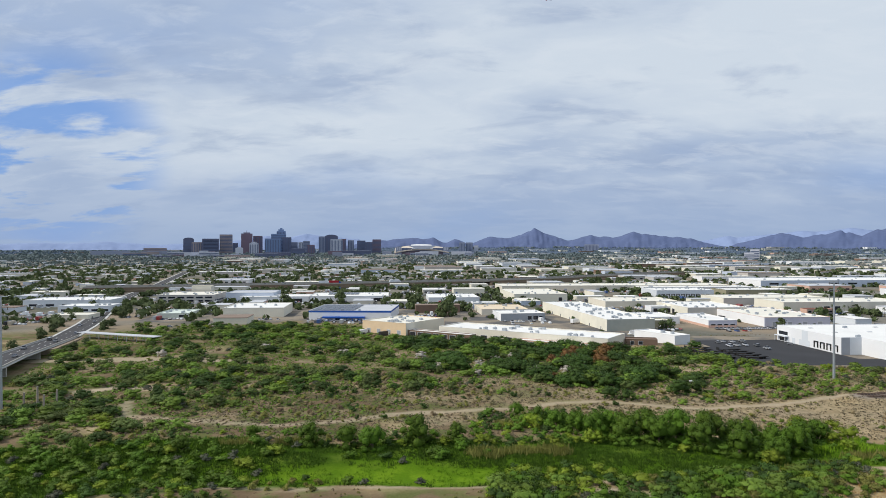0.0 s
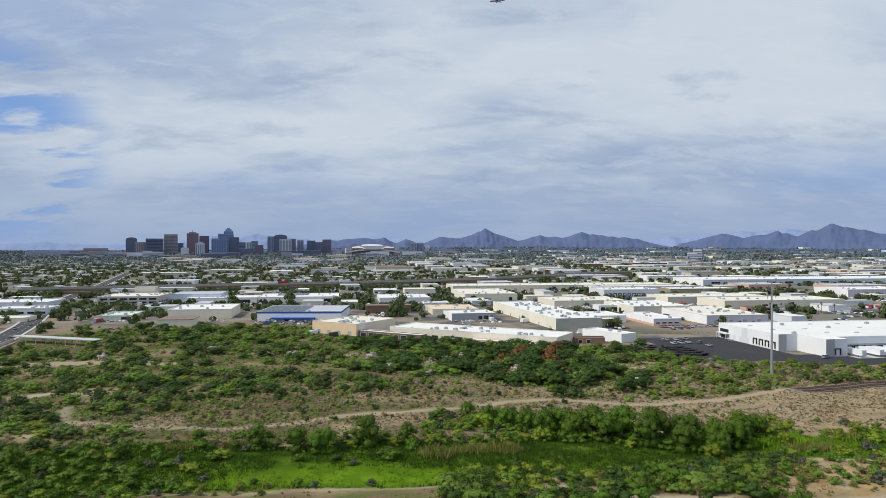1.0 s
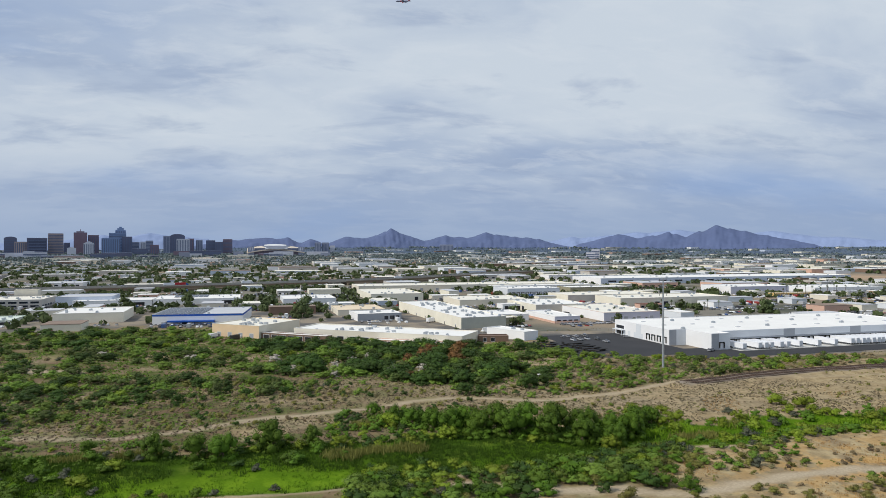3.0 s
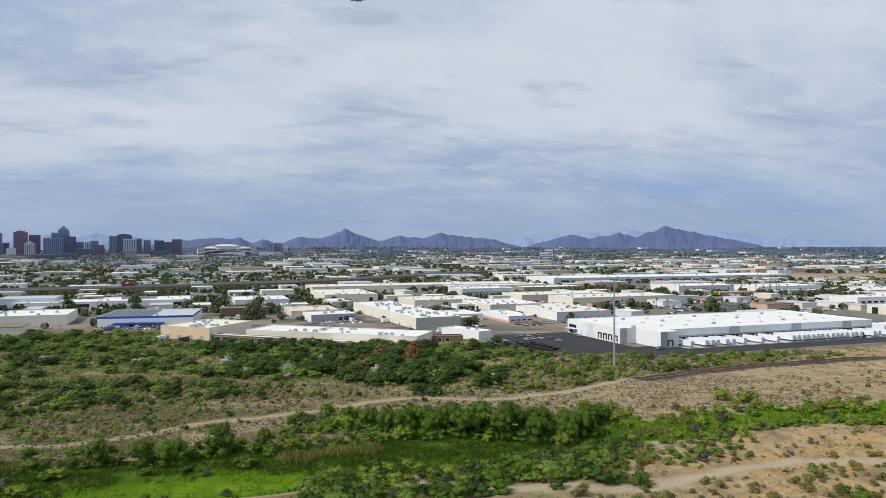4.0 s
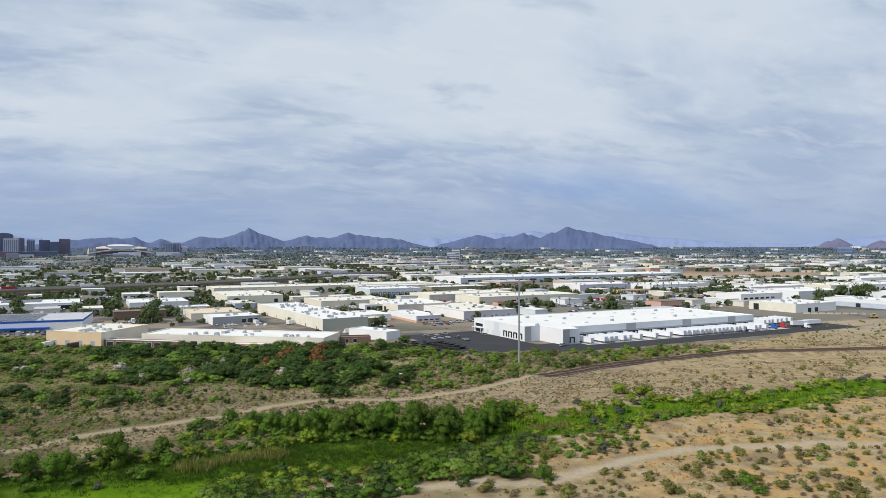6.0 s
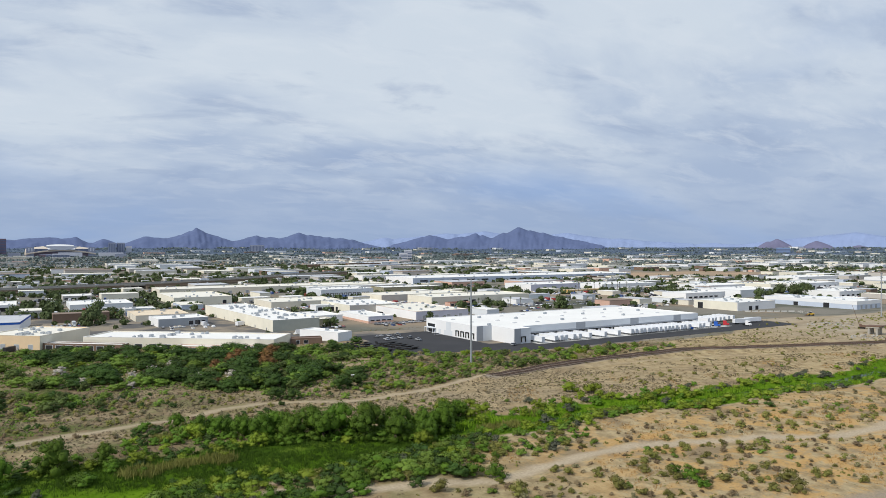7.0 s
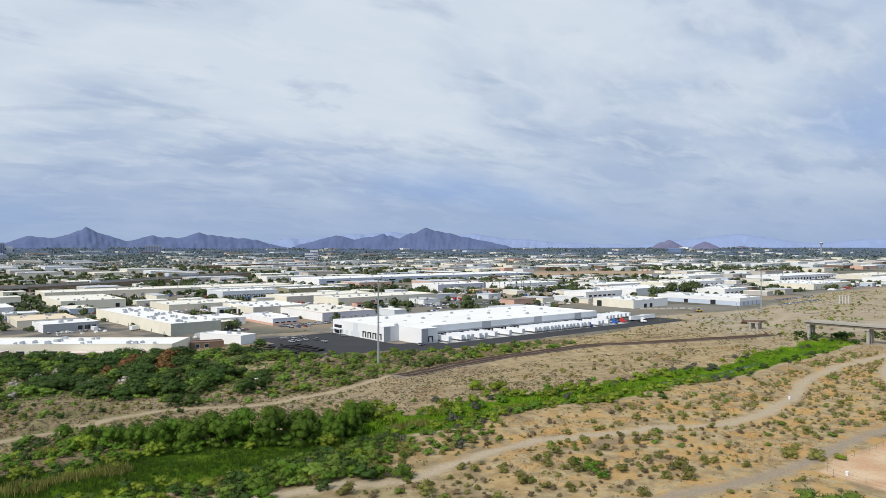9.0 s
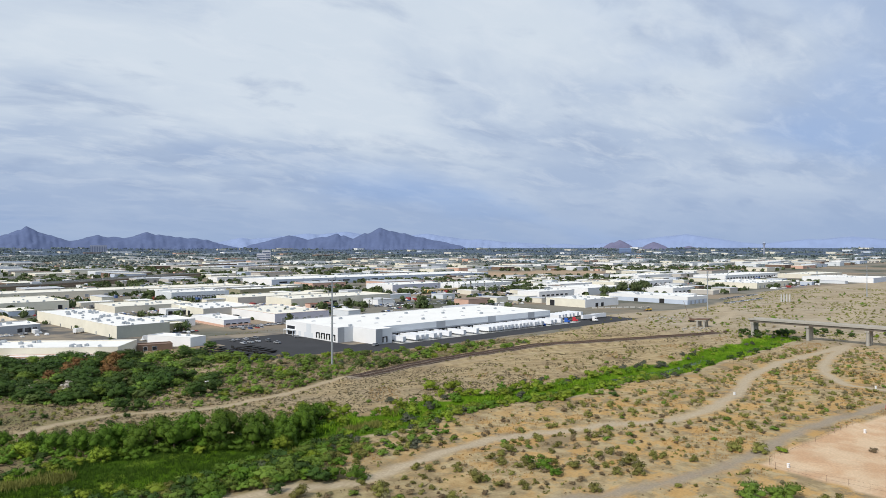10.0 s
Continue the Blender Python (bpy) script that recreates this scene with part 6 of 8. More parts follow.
def freeway():
    line = dense(FREEWAY, 14)
    cut = int(np.argmin(np.hypot(line[:, 0] - 48, line[:, 1] - 1086)))
    top = lambda x, y, k: zz(x, y) + 6.2
    ob = tagged(new("freeway"), "raised freeway on a bank of bare brown dirt", "road", kind="structure")
    bank_mat = mat("freeway_bank_dirt", (0.20, 0.155, 0.11), 0.95, 0.2, 0.05, 0.8, 0.2)
    for a, b in ((0, cut - 1), (cut + 1, len(line) - 1)):
        bm = bmesh.new()
        ribbon(bm, line[a:b + 1], 17, top, 8.0)
        part("bank", bm, bank_mat, ob, "bare dirt bank with retaining walls")
        for side in (-1, 1):
            e = [line[k] + side * 19.5 * np.array([-(line[min(k + 1, b)] - line[max(k - 1, a)])[1], (line[min(k + 1, b)] - line[max(k - 1, a)])[0]]) / np.hypot(*(line[min(k + 1, b)] - line[max(k - 1, a)])) for k in range(a, b + 1)]
            bm = bmesh.new()
            ribbon(bm, e, 2.6, lambda x, y, k: zz(x, y) + 3.0, 5.0)
            part("bank", bm, bank_mat, ob)
    bm = bmesh.new()
    ribbon(bm, line, 15.5, lambda x, y, k: zz(x, y) + 6.5, 0.6)
    part("carriageway", bm, ROAD, ob, "grey asphalt carriageway")
    for off, h in ((-16.4, 1.2), (0.0, 1.0), (16.4, 1.2)):
        e = []
        for k in range(len(line)):
            d = line[min(k + 1, len(line) - 1)] - line[max(k - 1, 0)]
            e.append(line[k] + off * np.array([-d[1], d[0]]) / np.hypot(*d))
        bm = bmesh.new()
        ribbon(bm, e, 0.3, lambda x, y, k: zz(x, y) + 6.4 + h, h + 0.8)
        part("parapet", bm, CONCRETE, ob, "brownish concrete parapet")
    x, y = line[cut]
    d = line[cut + 1] - line[cut - 1]
    m = turn(math.degrees(math.atan2(d[1], d[0])), x, y, zz(x, y))
    part("girder", boxes((-16, -16, 4.4, 16, 16, 5.8)), CONCRETE, ob, m=m)
    for u in (-6, 6):
        part("pier", boxes((u - 0.8, -15, -2, u + 0.8, 15, 4.4)), PALE_CONCRETE, ob, m=m)
    rng = random.Random(12)
    for k in range(3, len(line) - 2):
        d = line[k + 1] - line[k]
        rz, nrm = math.degrees(math.atan2(d[1], d[0])), np.array([-d[1], d[0]]) / np.hypot(*d)
        for lane in (-11, -7, 7, 11):
            if rng.random() < 0.16:
                px, py = line[k] + nrm * lane + d * rng.random() * 0.5
                park(float(px), float(py), zz(px, py) + 6.52, rz + (180 if lane > 0 else 0))
    for az, paint in ((-9.6, TRAILER), (-8.9, RED), (-4.0, TRAILER), (7.5, TRAILER)):
        k = int(np.argmin(np.abs(np.degrees(np.arctan2(line[:, 0], line[:, 1])) - az)))
        d = line[k + 1] - line[k]
        px, py = line[k] - 9.0 * np.array([-d[1], d[0]]) / np.hypot(*d)
        lorry = thing("lorry", turn(math.degrees(math.atan2(d[1], d[0])), px, py, zz(px, py) + 6.5), "long lorry with a box trailer on the freeway", "truck", "lorries on the freeway")
        part("box", boxes((-8, -1.3, 1.1, 6, 1.3, 4.1)), paint, lorry)
        part("cab", profile(bmesh.new(), [(6.6, 0.5), (9.6, 0.5), (9.6, 1.8), (8.6, 2.1), (8.2, 3.3), (6.6, 3.5)], 1.2, 0.12), BLUE if paint is RED else WHITE, lorry)
        for sx in (-6.4, -5.1, 7.2, 9.0):
            for sy in (-1.0, 1.0):
                part("wheel", TRUCK_WHEEL, None, lorry, m=pose(sx, sy, 0.52))


freeway()


# ------------------------------------------------------------------ plants
def leaf_cloud(rng, lobes, n, size, low=-0.7):
    """Leaf sprays on the outside of lobes (x, y, z, rx, ry, rz): vertices and faces."""
    lobes = np.array(lobes, float)
    area = (lobes[:, 3:].prod(1)) ** (2 / 3)
    area[0] *= 0.35                              # the body lies mostly inside the outer lobes
    pick = rng.choice(len(lobes), n, p=area / area.sum())
    d = rng.normal(size=(n, 3))
    d /= np.linalg.norm(d, axis=1)[:, None]
    d[:, 2] = np.where(d[:, 2] < low, -d[:, 2], d[:, 2])
    c = lobes[pick, :3] + d * lobes[pick, 3:] * rng.uniform(0.62, 1.14, (n, 1))
    nrm = d + rng.normal(size=(n, 3)) * 0.36 + np.array([0, 0, 0.15])
    nrm /= np.linalg.norm(nrm, axis=1)[:, None]
    t = np.cross(nrm, rng.normal(size=(n, 3)))
    t /= np.linalg.norm(t, axis=1)[:, None]
    b = np.cross(nrm, t)
    s = size * rng.uniform(0.55, 1.5, (n, 1))
    v = np.stack([c - t * s, c + t * s * 0.8 - b * s * 0.5, c + b * s * 0.8 + nrm * s * 0.3], 1)
    return outward(v, d)


def outward(v, d):
    """Turn triangles to face along d: vertices, faces and a soft normal for each vertex."""
    g = np.cross(v[:, 1] - v[:, 0], v[:, 2] - v[:, 0])
    back = (g * d).sum(1) < 0
    v[back] = v[back][:, ::-1]
    g[back] *= -1
    g /= np.maximum(np.linalg.norm(g, axis=1)[:, None], 1e-9)
    soft = d * 0.74 + g * 0.26
    return v.reshape(-1, 3), np.arange(3 * len(v)).reshape(-1, 3), np.repeat(soft, 3, 0)


def twig_cloud(rng, lobes, n, size):
    """Thin sprays that point out of and up from the lobes, for twiggy shrubs."""
    lobes = np.array(lobes, float)
    area = (lobes[:, 3:].prod(1)) ** (2 / 3)
    area[0] *= 0.35                              # the body lies mostly inside the outer lobes
    pick = rng.choice(len(lobes), n, p=area / area.sum())
    d = rng.normal(size=(n, 3))
    d /= np.linalg.norm(d, axis=1)[:, None]
    d[:, 2] = np.where(d[:, 2] < -0.5, -d[:, 2], d[:, 2])
    c = lobes[pick, :3] + d * lobes[pick, 3:] * rng.uniform(0.66, 1.02, (n, 1))
    way = d + rng.normal(size=(n, 3)) * 0.40 + np.array([0, 0, 0.45])
    way /= np.linalg.norm(way, axis=1)[:, None]
    side = np.cross(way, rng.normal(size=(n, 3)))
    side /= np.linalg.norm(side, axis=1)[:, None]
    s = size * rng.uniform(0.6, 1.5, (n, 1))
    v = np.stack([c - side * s * 0.42, c + side * s * 0.42, c + way * s * 1.9], 1)
    return outward(v, d)


def core(rng, lobes, shrink=0.64):
    """Rough closed lumps inside a crown, so that light does not fall through it."""
    vs, fs, own, k0 = [], [], [], 0
    for k, (x, y, z, rx, ry, rz) in enumerate(lobes):
        bm = bmesh.new()
        bmesh.ops.create_icosphere(bm, subdivisions=1, radius=1)
        p = np.array([v.co for v in bm.verts]) * (1 + rng.uniform(-0.16, 0.10, (len(bm.verts), 1)))
        p = p * np.array([rx, ry, rz]) * shrink + np.array([x, y, z])
        p[:, 2] = np.maximum(p[:, 2], -0.15)
        vs.append(p)
        fs += [[v.index + k0 for v in f.verts] for f in bm.faces]
        own += [k] * len(bm.verts)
        k0 += len(bm.verts)
        bm.free()
    return np.concatenate(vs), fs, np.array(own)


SOFT = {}       # the soft normals of each crown


def shade_soft(me, normals):
    me.polygons.foreach_set("use_smooth", np.ones(len(me.polygons), bool))
    me.normals_split_custom_set_from_vertices((normals / np.maximum(np.linalg.norm(normals, axis=1)[:, None], 1e-9)).tolist())


def crown_mesh(name, rng, lobes, n, size, material, low=-0.7, twigs=0):
    cv, cf, own = core(rng, lobes)
    cn = (cv - np.array(lobes)[own, :3]) / np.array(lobes)[own, 3:] ** 2
    lv, lf, ln = leaf_cloud(rng, lobes, n - twigs, size, low)
    if twigs:
        tv, tf, tn = twig_cloud(rng, lobes, twigs, size)
        lf = np.concatenate([lf, tf + len(lv)])
        lv, ln = np.concatenate([lv, tv]), np.concatenate([ln, tn])
    me = raw_mesh(name, np.concatenate([cv, lv]).tolist(), cf + (lf + len(cv)).tolist(), material)
    cn /= np.linalg.norm(cn, axis=1)[:, None]
    mid = np.array(lobes)[:, :3].mean(0) * np.array([1, 1, 0.7])
    out = np.concatenate([cv, lv]) - mid
    out /= np.maximum(np.linalg.norm(out, axis=1)[:, None], 1e-6)
    SOFT[me.name] = np.concatenate([cn, ln]) * 0.66 + out * 0.34 + np.array([0, 0, 0.06 if low < -0.3 else 0.24])
    shade_soft(me, SOFT[me.name])
    return me


def lobes_for(rng, kind, h):
    """A rounded body and the lobes that billow out of it: x, y, z and three radii each."""
    n, w, mid, top, small, big = {"tall": (26, 0.34, 0.42, 0.40, 0.08, 0.16),       # upright, billowing
                                  "wide": (18, 0.52, 0.38, 0.38, 0.12, 0.22),       # spreading, flat
                                  "bush": (8, 0.46, 0.34, 0.36, 0.18, 0.28)}[kind]  # low, to the ground
    out = [(0.0, 0.0, mid * h, w * h, w * h * rng.uniform(0.8, 1.2), top * h)]
    for k in range(n):
        a, e = k * 2.4 + rng.uniform(-0.5, 0.5), rng.uniform(-0.35, 1.35) if k % 3 else rng.uniform(-0.6, 0.1)
        q, far = rng.uniform(small, big) * h, rng.uniform(0.75, 1.05)
        z = mid * h + math.sin(e) * top * h * far * 0.8
        out.append((math.cos(a) * math.cos(e) * w * h * far, math.sin(a) * math.cos(e) * w * h * far, max(z, q * 0.5) if k % 3 else q * 0.7, q * rng.uniform(0.9, 1.35), q * rng.uniform(0.9, 1.35), q * (rng.uniform(1.1, 1.7) if kind == "tall" else rng.uniform(0.7, 1.0))))
    return out


def trunk_mesh(rng, h, lobes):
    bm = bmesh.new()
    fork = 0.28 * h
    tube(bm, (0, 0, -0.5), (0.05 * h, 0.02 * h, fork), 0.035 * h, 0.024 * h, 7)
    for x, y, z, *_ in lobes[1:6]:
        mid = Vector((x * 0.45, y * 0.45, fork + (z - fork) * 0.55))
        tube(bm, (0.05 * h, 0.02 * h, fork - 0.05), mid, 0.020 * h, 0.012 * h, 4, False)
        tube(bm, mid, (x, y, z), 0.012 * h, 0.005 * h, 4, False)
    return mesh_of("trunk", bm, BARK)


def tree_kinds(name, shape, material, h, n, size, label, count, seed, group):
    """Some trees of one kind, kept below as models for the copies."""
    made = []
    for k in range(count):
        rng = np.random.RandomState(seed + k)
        lobes = lobes_for(rng, shape, h)
        ob = thing(name, pose(0, 0, 0), label, "tree", group)
        part("trunk", trunk_mesh(rng, h, lobes), None, ob)
        part("crown", crown_mesh("crown", rng, lobes, n, size, material, twigs=int(n * 0.40)), None, ob)
        made.append((ob, h))
    return made


def shrub_kinds(name, material, h, n, size, label, count, seed, group):
    made = []
    for k in range(count):
        rng = np.random.RandomState(seed + k)
        lobes = lobes_for(rng, "bush", h)
        ob = new(name, crown_mesh(name, rng, lobes, n, size, material, -0.1, int(n * 0.65)))
        tagged(ob, label, "shrub", group)
        made.append((ob, h))
    return made


MESQUITE = tree_kinds("mesquite_tree", "wide", LEAF_DARK, 6.0, 1250, 0.172, "dark green mesquite tree in the thicket", 5, 10, "thicket trees")
ACACIA = tree_kinds("acacia_tree", "wide", LEAF_MID, 5.0, 1050, 0.155, "mid-green acacia tree in the river thicket", 5, 60, "thicket trees")
IRONWOOD = tree_kinds("ironwood_tree", "wide", LEAF_IRON, 5.0, 1000, 0.155, "dull olive-green ironwood tree in the river thicket", 4, 65, "thicket trees")
WILLOW = tree_kinds("willow_tree", "tall", LEAF_GREEN, 8.0, 3300, 0.15, "fresh green willow beside the creek", 6, 30, "creekside trees")
LIME = tree_kinds("palo_verde_tree", "wide", LEAF_LIME, 5.0, 1400, 0.14, "yellow-green palo verde tree", 4, 50, "palo verde trees")
RUSTY = tree_kinds("dying_tree", "wide", LEAF_RUST, 6.0, 1100, 0.22, "rust-brown dying tree in the thicket", 2, 70, "thicket trees")
BARE = tree_kinds("bare_tree", "wide", LEAF_PALE, 5.0, 1100, 0.10, "pale leafless twiggy tree", 2, 80, "bare trees")
CITYTREE = tree_kinds("city_tree", "tall", CITY_LEAF, 9.0, 420, 0.5, "dark green tree between the halls", 4, 90, "city trees")
BUSH_G = shrub_kinds("green_shrub", LEAF_OLIVE, 2.2, 640, 0.10, "round olive-green desert shrub on gravel", 5, 110, "desert shrubs")
BUSH_D = shrub_kinds("dark_shrub", LEAF_DARK, 2.6, 540, 0.115, "dense dark green shrub", 3, 120, "desert shrubs")
BUSH_S = shrub_kinds("slate_shrub", LEAF_SLATE, 2.8, 540, 0.12, "dark grey-green saltcedar shrub near the creek", 3, 130, "creek shrubs")
BUSH_B = shrub_kinds("dry_shrub", LEAF_DRY, 1.8, 480, 0.095, "dry brown twiggy shrub on gravel", 4, 140, "desert shrubs")
BUSH_Y = shrub_kinds("lime_shrub", LEAF_LIME, 3.0, 700, 0.12, "bright yellow-green shrub beside the creek", 3, 150, "creek shrubs")
BUSH_W = shrub_kinds("willow_shrub", LEAF_GREEN, 3.2, 700, 0.12, "fresh green willow shrub beside the creek", 4, 160, "creek shrubs")
BUSH_M = shrub_kinds("acacia_shrub", LEAF_MID, 2.8, 600, 0.115, "spreading mid-green shrub in the thicket", 4, 180, "thicket shrubs")
BUSH_P = shrub_kinds("pale_shrub", LEAF_GREY, 1.9, 420, 0.10, "grey-green saltbush on gravel", 3, 170, "desert shrubs")
USED = set()
SHRUBS = []         # distance, model and pose of every shrub
TAKEN = []
RNG = random.Random(5)


def grow(models, x, y, h, squash=1.0):
    ob, h0 = RNG.choice(models)
    s = h / h0
    m = pose(x, y, zz(x, y) - 0.05, 0, 0, RNG.uniform(0, 360)) @ Matrix.Diagonal((s * squash, s * squash, s, 1))
    TAKEN.append((x, y, h * 0.35))
    if not ob.children:
        SHRUBS.append((math.hypot(x, y), ob, m))
        return None
    if ob.name not in USED:
        USED.add(ob.name)
        ob.matrix_basis = m
        return ob
    c = copy_thing(ob, Matrix())
    c.matrix_basis = m
    return c


def blocked(x, y, pad=1.0, road=True):
    lines = (TRAIL, PAVED, BEND, BANK_TRAIL, RAIL) if x > -30 else ()
    if road and any(near_line(q, x, y) < 2.6 + pad for q in lines):
        return True
    return bool(inside(LOT, x, y)) or bool(inside(PAD, x, y)) or (x < -140 and float(near_line(ROADLINE, x, y)) < 11 + pad)


def free(x, y, gap):
    return all((x - a) ** 2 + (y - b) ** 2 > (gap + r * 0.4) ** 2 for a, b, r in TAKEN)


def fill(poly, n, mix, gap, squash=1.0):
    """Scatter plants in a polygon; mix: (models, weight, least height, greatest height)."""
    poly = np.array(poly, float)
    (x0, y0), (x1, y1) = poly.min(0), poly.max(0)
    made, tries = 0, 0
    while made < n and tries < n * 30:
        tries += 1
        x, y = RNG.uniform(x0, x1), RNG.uniform(y0, y1)
        if not inside(poly, np.float64(x), np.float64(y)) or blocked(x, y) or not free(x, y, gap):
            continue
        models, _, lo, hi = RNG.choices(mix, [q[1] for q in mix])[0]
        grow(models, x, y, RNG.uniform(lo, hi), RNG.uniform(0.85, 1.2) * squash)
        made += 1


# trees that stand out singly
for x, y, h in ((-40, 209, 8.6), (-29, 208, 8.2), (-21, 206, 8.8), (-8, 211, 10.5), (4, 212, 6.5), (-60, 217, 5.0), (-77, 203, 6.0), (-104, 196, 7.0)):
    grow(WILLOW, x, y, h, 1.2)
for x, y, h in ((26, 244, 6), (33, 238, 7), (38, 231, 7.5), (43, 223, 8.5), (48, 218, 9.5), (54, 221, 10), (56, 214, 10), (63, 217, 11), (66, 211, 10.5), (72, 214, 12), (77, 206, 10), (81, 211, 12), (87, 202, 9.5), (90, 208, 11), (96, 198, 8.5), (99, 206, 10), (105, 205, 9.5), (110, 212, 9), (116, 214, 8)):
    grow(WILLOW, x, y, h, 1.15)
fill([(24, 240), (48, 212), (90, 198), (118, 208), (116, 220), (84, 216), (60, 226), (36, 246)], 80, [(BUSH_W, 5, 2.4, 5), (BUSH_M, 1, 2, 3.6), (BUSH_Y, 0.3, 2.4, 4)], 2.2, 1.1)
for x, y, h in ((30, 232, 6), (46, 213, 5.5), (12, 210, 4.5), (93, 195, 5.5)):
    grow(LIME, x, y, h)
fill([(-112, 222), (-60, 226), (10, 218), (10, 208), (-70, 206), (-112, 200)], 46, [(BUSH_W, 3, 2.0, 3.8), (BUSH_Y, 2, 1.8, 3.2), (BUSH_D, 2, 2, 3.4), (BUSH_G, 2, 1.6, 2.6)], 2.6)
fill([(12, 206), (40, 209), (46, 224), (36, 246), (14, 250), (8, 226)], 46, [(BUSH_W, 4, 2.2, 4), (BUSH_Y, 2, 2, 3.4), (BUSH_D, 1.4, 2, 3.4)], 2.4)
for x, y, h in ((120, 213, 6.0), (127, 216, 5.5), (150, 214, 5.0), (122, 208, 4)):
    grow(LIME, x, y, h)
for x, y in ((-154, 378), (18, 344), (44, 326), (-12, 372)):
    grow(BARE, x, y, RNG.uniform(5, 6.5))
for x, y, h in ((62, 318, 7), (76, 322, 7), (83, 296, 6.5), (58, 300, 7.5), (70, 296, 8), (90, 305, 7), (96, 282, 6.5), (104, 284, 6.5), (67, 276, 5.5), (72, 272, 5)):
    grow(MESQUITE, x, y, h * 1.15, 1.1)
for x, y in ((56, 350), (66, 362), (80, 350), (86, 372), (92, 390), (74, 385), (100, 398)):
    grow(RUSTY, x, y, RNG.uniform(7, 9))

thicket = [(-104, 385), (-27, 340), (21, 314), (50, 304), (67, 290), (110, 290), (128, 330), (150, 374), (156, 412), (104, 414), (1, 440), (-50, 470), (-148, 532), (-190, 520)]
green_mix = [(MESQUITE, 1.8, 3.4, 6), (ACACIA, 2.6, 3.2, 5.6), (IRONWOOD, 2.0, 3.0, 5.2), (LIME, 0.25, 3, 4.2), (BUSH_D, 1.2, 1.8, 3), (BUSH_M, 4, 1.8, 3.2), (BUSH_G, 1.5, 1.6, 2.8), (BUSH_B, 1.6, 1.4, 2.6), (BUSH_S, 0.6, 1.6, 2.8)]
fill([(10, 322), (50, 304), (67, 288), (100, 276), (112, 300), (112, 350), (100, 405), (40, 420), (0, 440), (-30, 420)], 130, [(MESQUITE, 5, 5.5, 9), (ACACIA, 2, 4.5, 7), (RUSTY, 0.5, 4, 6), (BARE, 0.4, 3.5, 5), (BUSH_M, 1.5, 2, 3)], 3.2, 1.3)
fill(thicket, 320, [(MESQUITE, 2.2, 4.2, 7), (ACACIA, 3, 3.8, 6.2), (IRONWOOD, 2.0, 3.4, 5.6), (LIME, 0.3, 3.5, 4.5), (BUSH_M, 3, 2, 3.2), (BUSH_B, 1.0, 1.6, 2.6), (BARE, 0.2, 3.5, 5)], 2.8, 1.4)
fill([(-225, 500), (-190, 440), (-170, 392), (-104, 385), (-50, 470), (-20, 486), (-62, 520), (-148, 548), (-235, 530)], 170, green_mix, 2.9, 1.4)
fill([(-235, 420), (-100, 400), (-60, 370), (-100, 350), (-235, 352)], 90, green_mix, 2.8, 1.4)
fill([(-190, 350), (-85, 352), (-40, 322), (-66, 262), (-105, 256), (-122, 290), (-190, 296)], 200, green_mix, 2.4, 1.4)
fill([(-180, 285), (-122, 280), (-114, 238), (-85, 232), (-80, 214), (-160, 205), (-185, 225)], 130, green_mix, 2.5, 1.4)
fill([(-90, 300), (-30, 328), (15, 300), (5, 288), (-60, 282)], 70, green_mix, 2.8, 1.1)
fill([(112, 300), (150, 372), (186, 348), (255, 329), (300, 336), (330, 318), (300, 303), (237, 300), (170, 286), (130, 272), (100, 268)], 430, [(LIME, 0.3, 2.6, 3.6), (ACACIA, 1.8, 3.0, 5.0), (IRONWOOD, 1.2, 2.8, 4.6), (BUSH_M, 4, 1.8, 3.2), (BUSH_G, 1.0, 1.8, 3.0), (BUSH_B, 4.5, 1.4, 2.6), (BUSH_P, 1.5, 1.2, 2.2), (BUSH_S, 0.8, 1.6, 2.6)], 1.5, 1.15)
# along the creek, leaving its grassy middle open
MEADOW = np.array([(-75, 178), (-45, 176), (12, 177), (20, 188), (52, 189), (80, 186), (98, 190), (92, 197), (62, 204), (40, 207), (15, 196), (-15, 193), (-50, 195), (-75, 194)], float)


def in_meadow(x, y):
    return bool(inside(MEADOW, np.float64(x), np.float64(y)))


for seg, n, mix in ((CREEK[0:7], 150, [(BUSH_W, 3, 2.2, 4.2), (BUSH_Y, 1.6, 2.0, 3.6), (BUSH_D, 1.6, 2, 3.4), (BUSH_S, 0.8, 2, 3)]),
                    (CREEK[6:10], 60, [(BUSH_W, 3, 2, 4), (BUSH_Y, 3, 2, 3.8), (BUSH_S, 0.8, 2, 3.2)]),
                    (CREEK[9:15], 270, [(BUSH_W, 4, 1.8, 4.0), (BUSH_Y, 4, 2.2, 4.8), (BUSH_M, 1, 1.6, 2.8), (BUSH_S, 0.8, 1.8, 3.2)]),
                    (CREEK[14:18], 80, [(BUSH_W, 2, 1.8, 3.6), (BUSH_Y, 2, 2, 3.4), (BUSH_S, 1.2, 1.8, 3.2), (MESQUITE, 1, 3, 4.5)])):
    for k in range(n):
        i = RNG.randrange(len(seg) - 1)
        q = RNG.random()
        x, y = seg[i] + (seg[i + 1] - seg[i]) * q
        off = RNG.choice((-1, 1)) * RNG.uniform(5, 3 + float(creek_width(x, y)))
        x, y = x + RNG.uniform(-3, 3), y + off
        if blocked(x, y) or not free(x, y, 2.0) or in_meadow(x, y) or (-56 < x < 12 and y < 176):
            continue
        models, _, lo, hi = RNG.choices(mix, [q[1] for q in mix])[0]
        grow(models, x, y, RNG.uniform(lo, hi), RNG.uniform(0.9, 1.3))
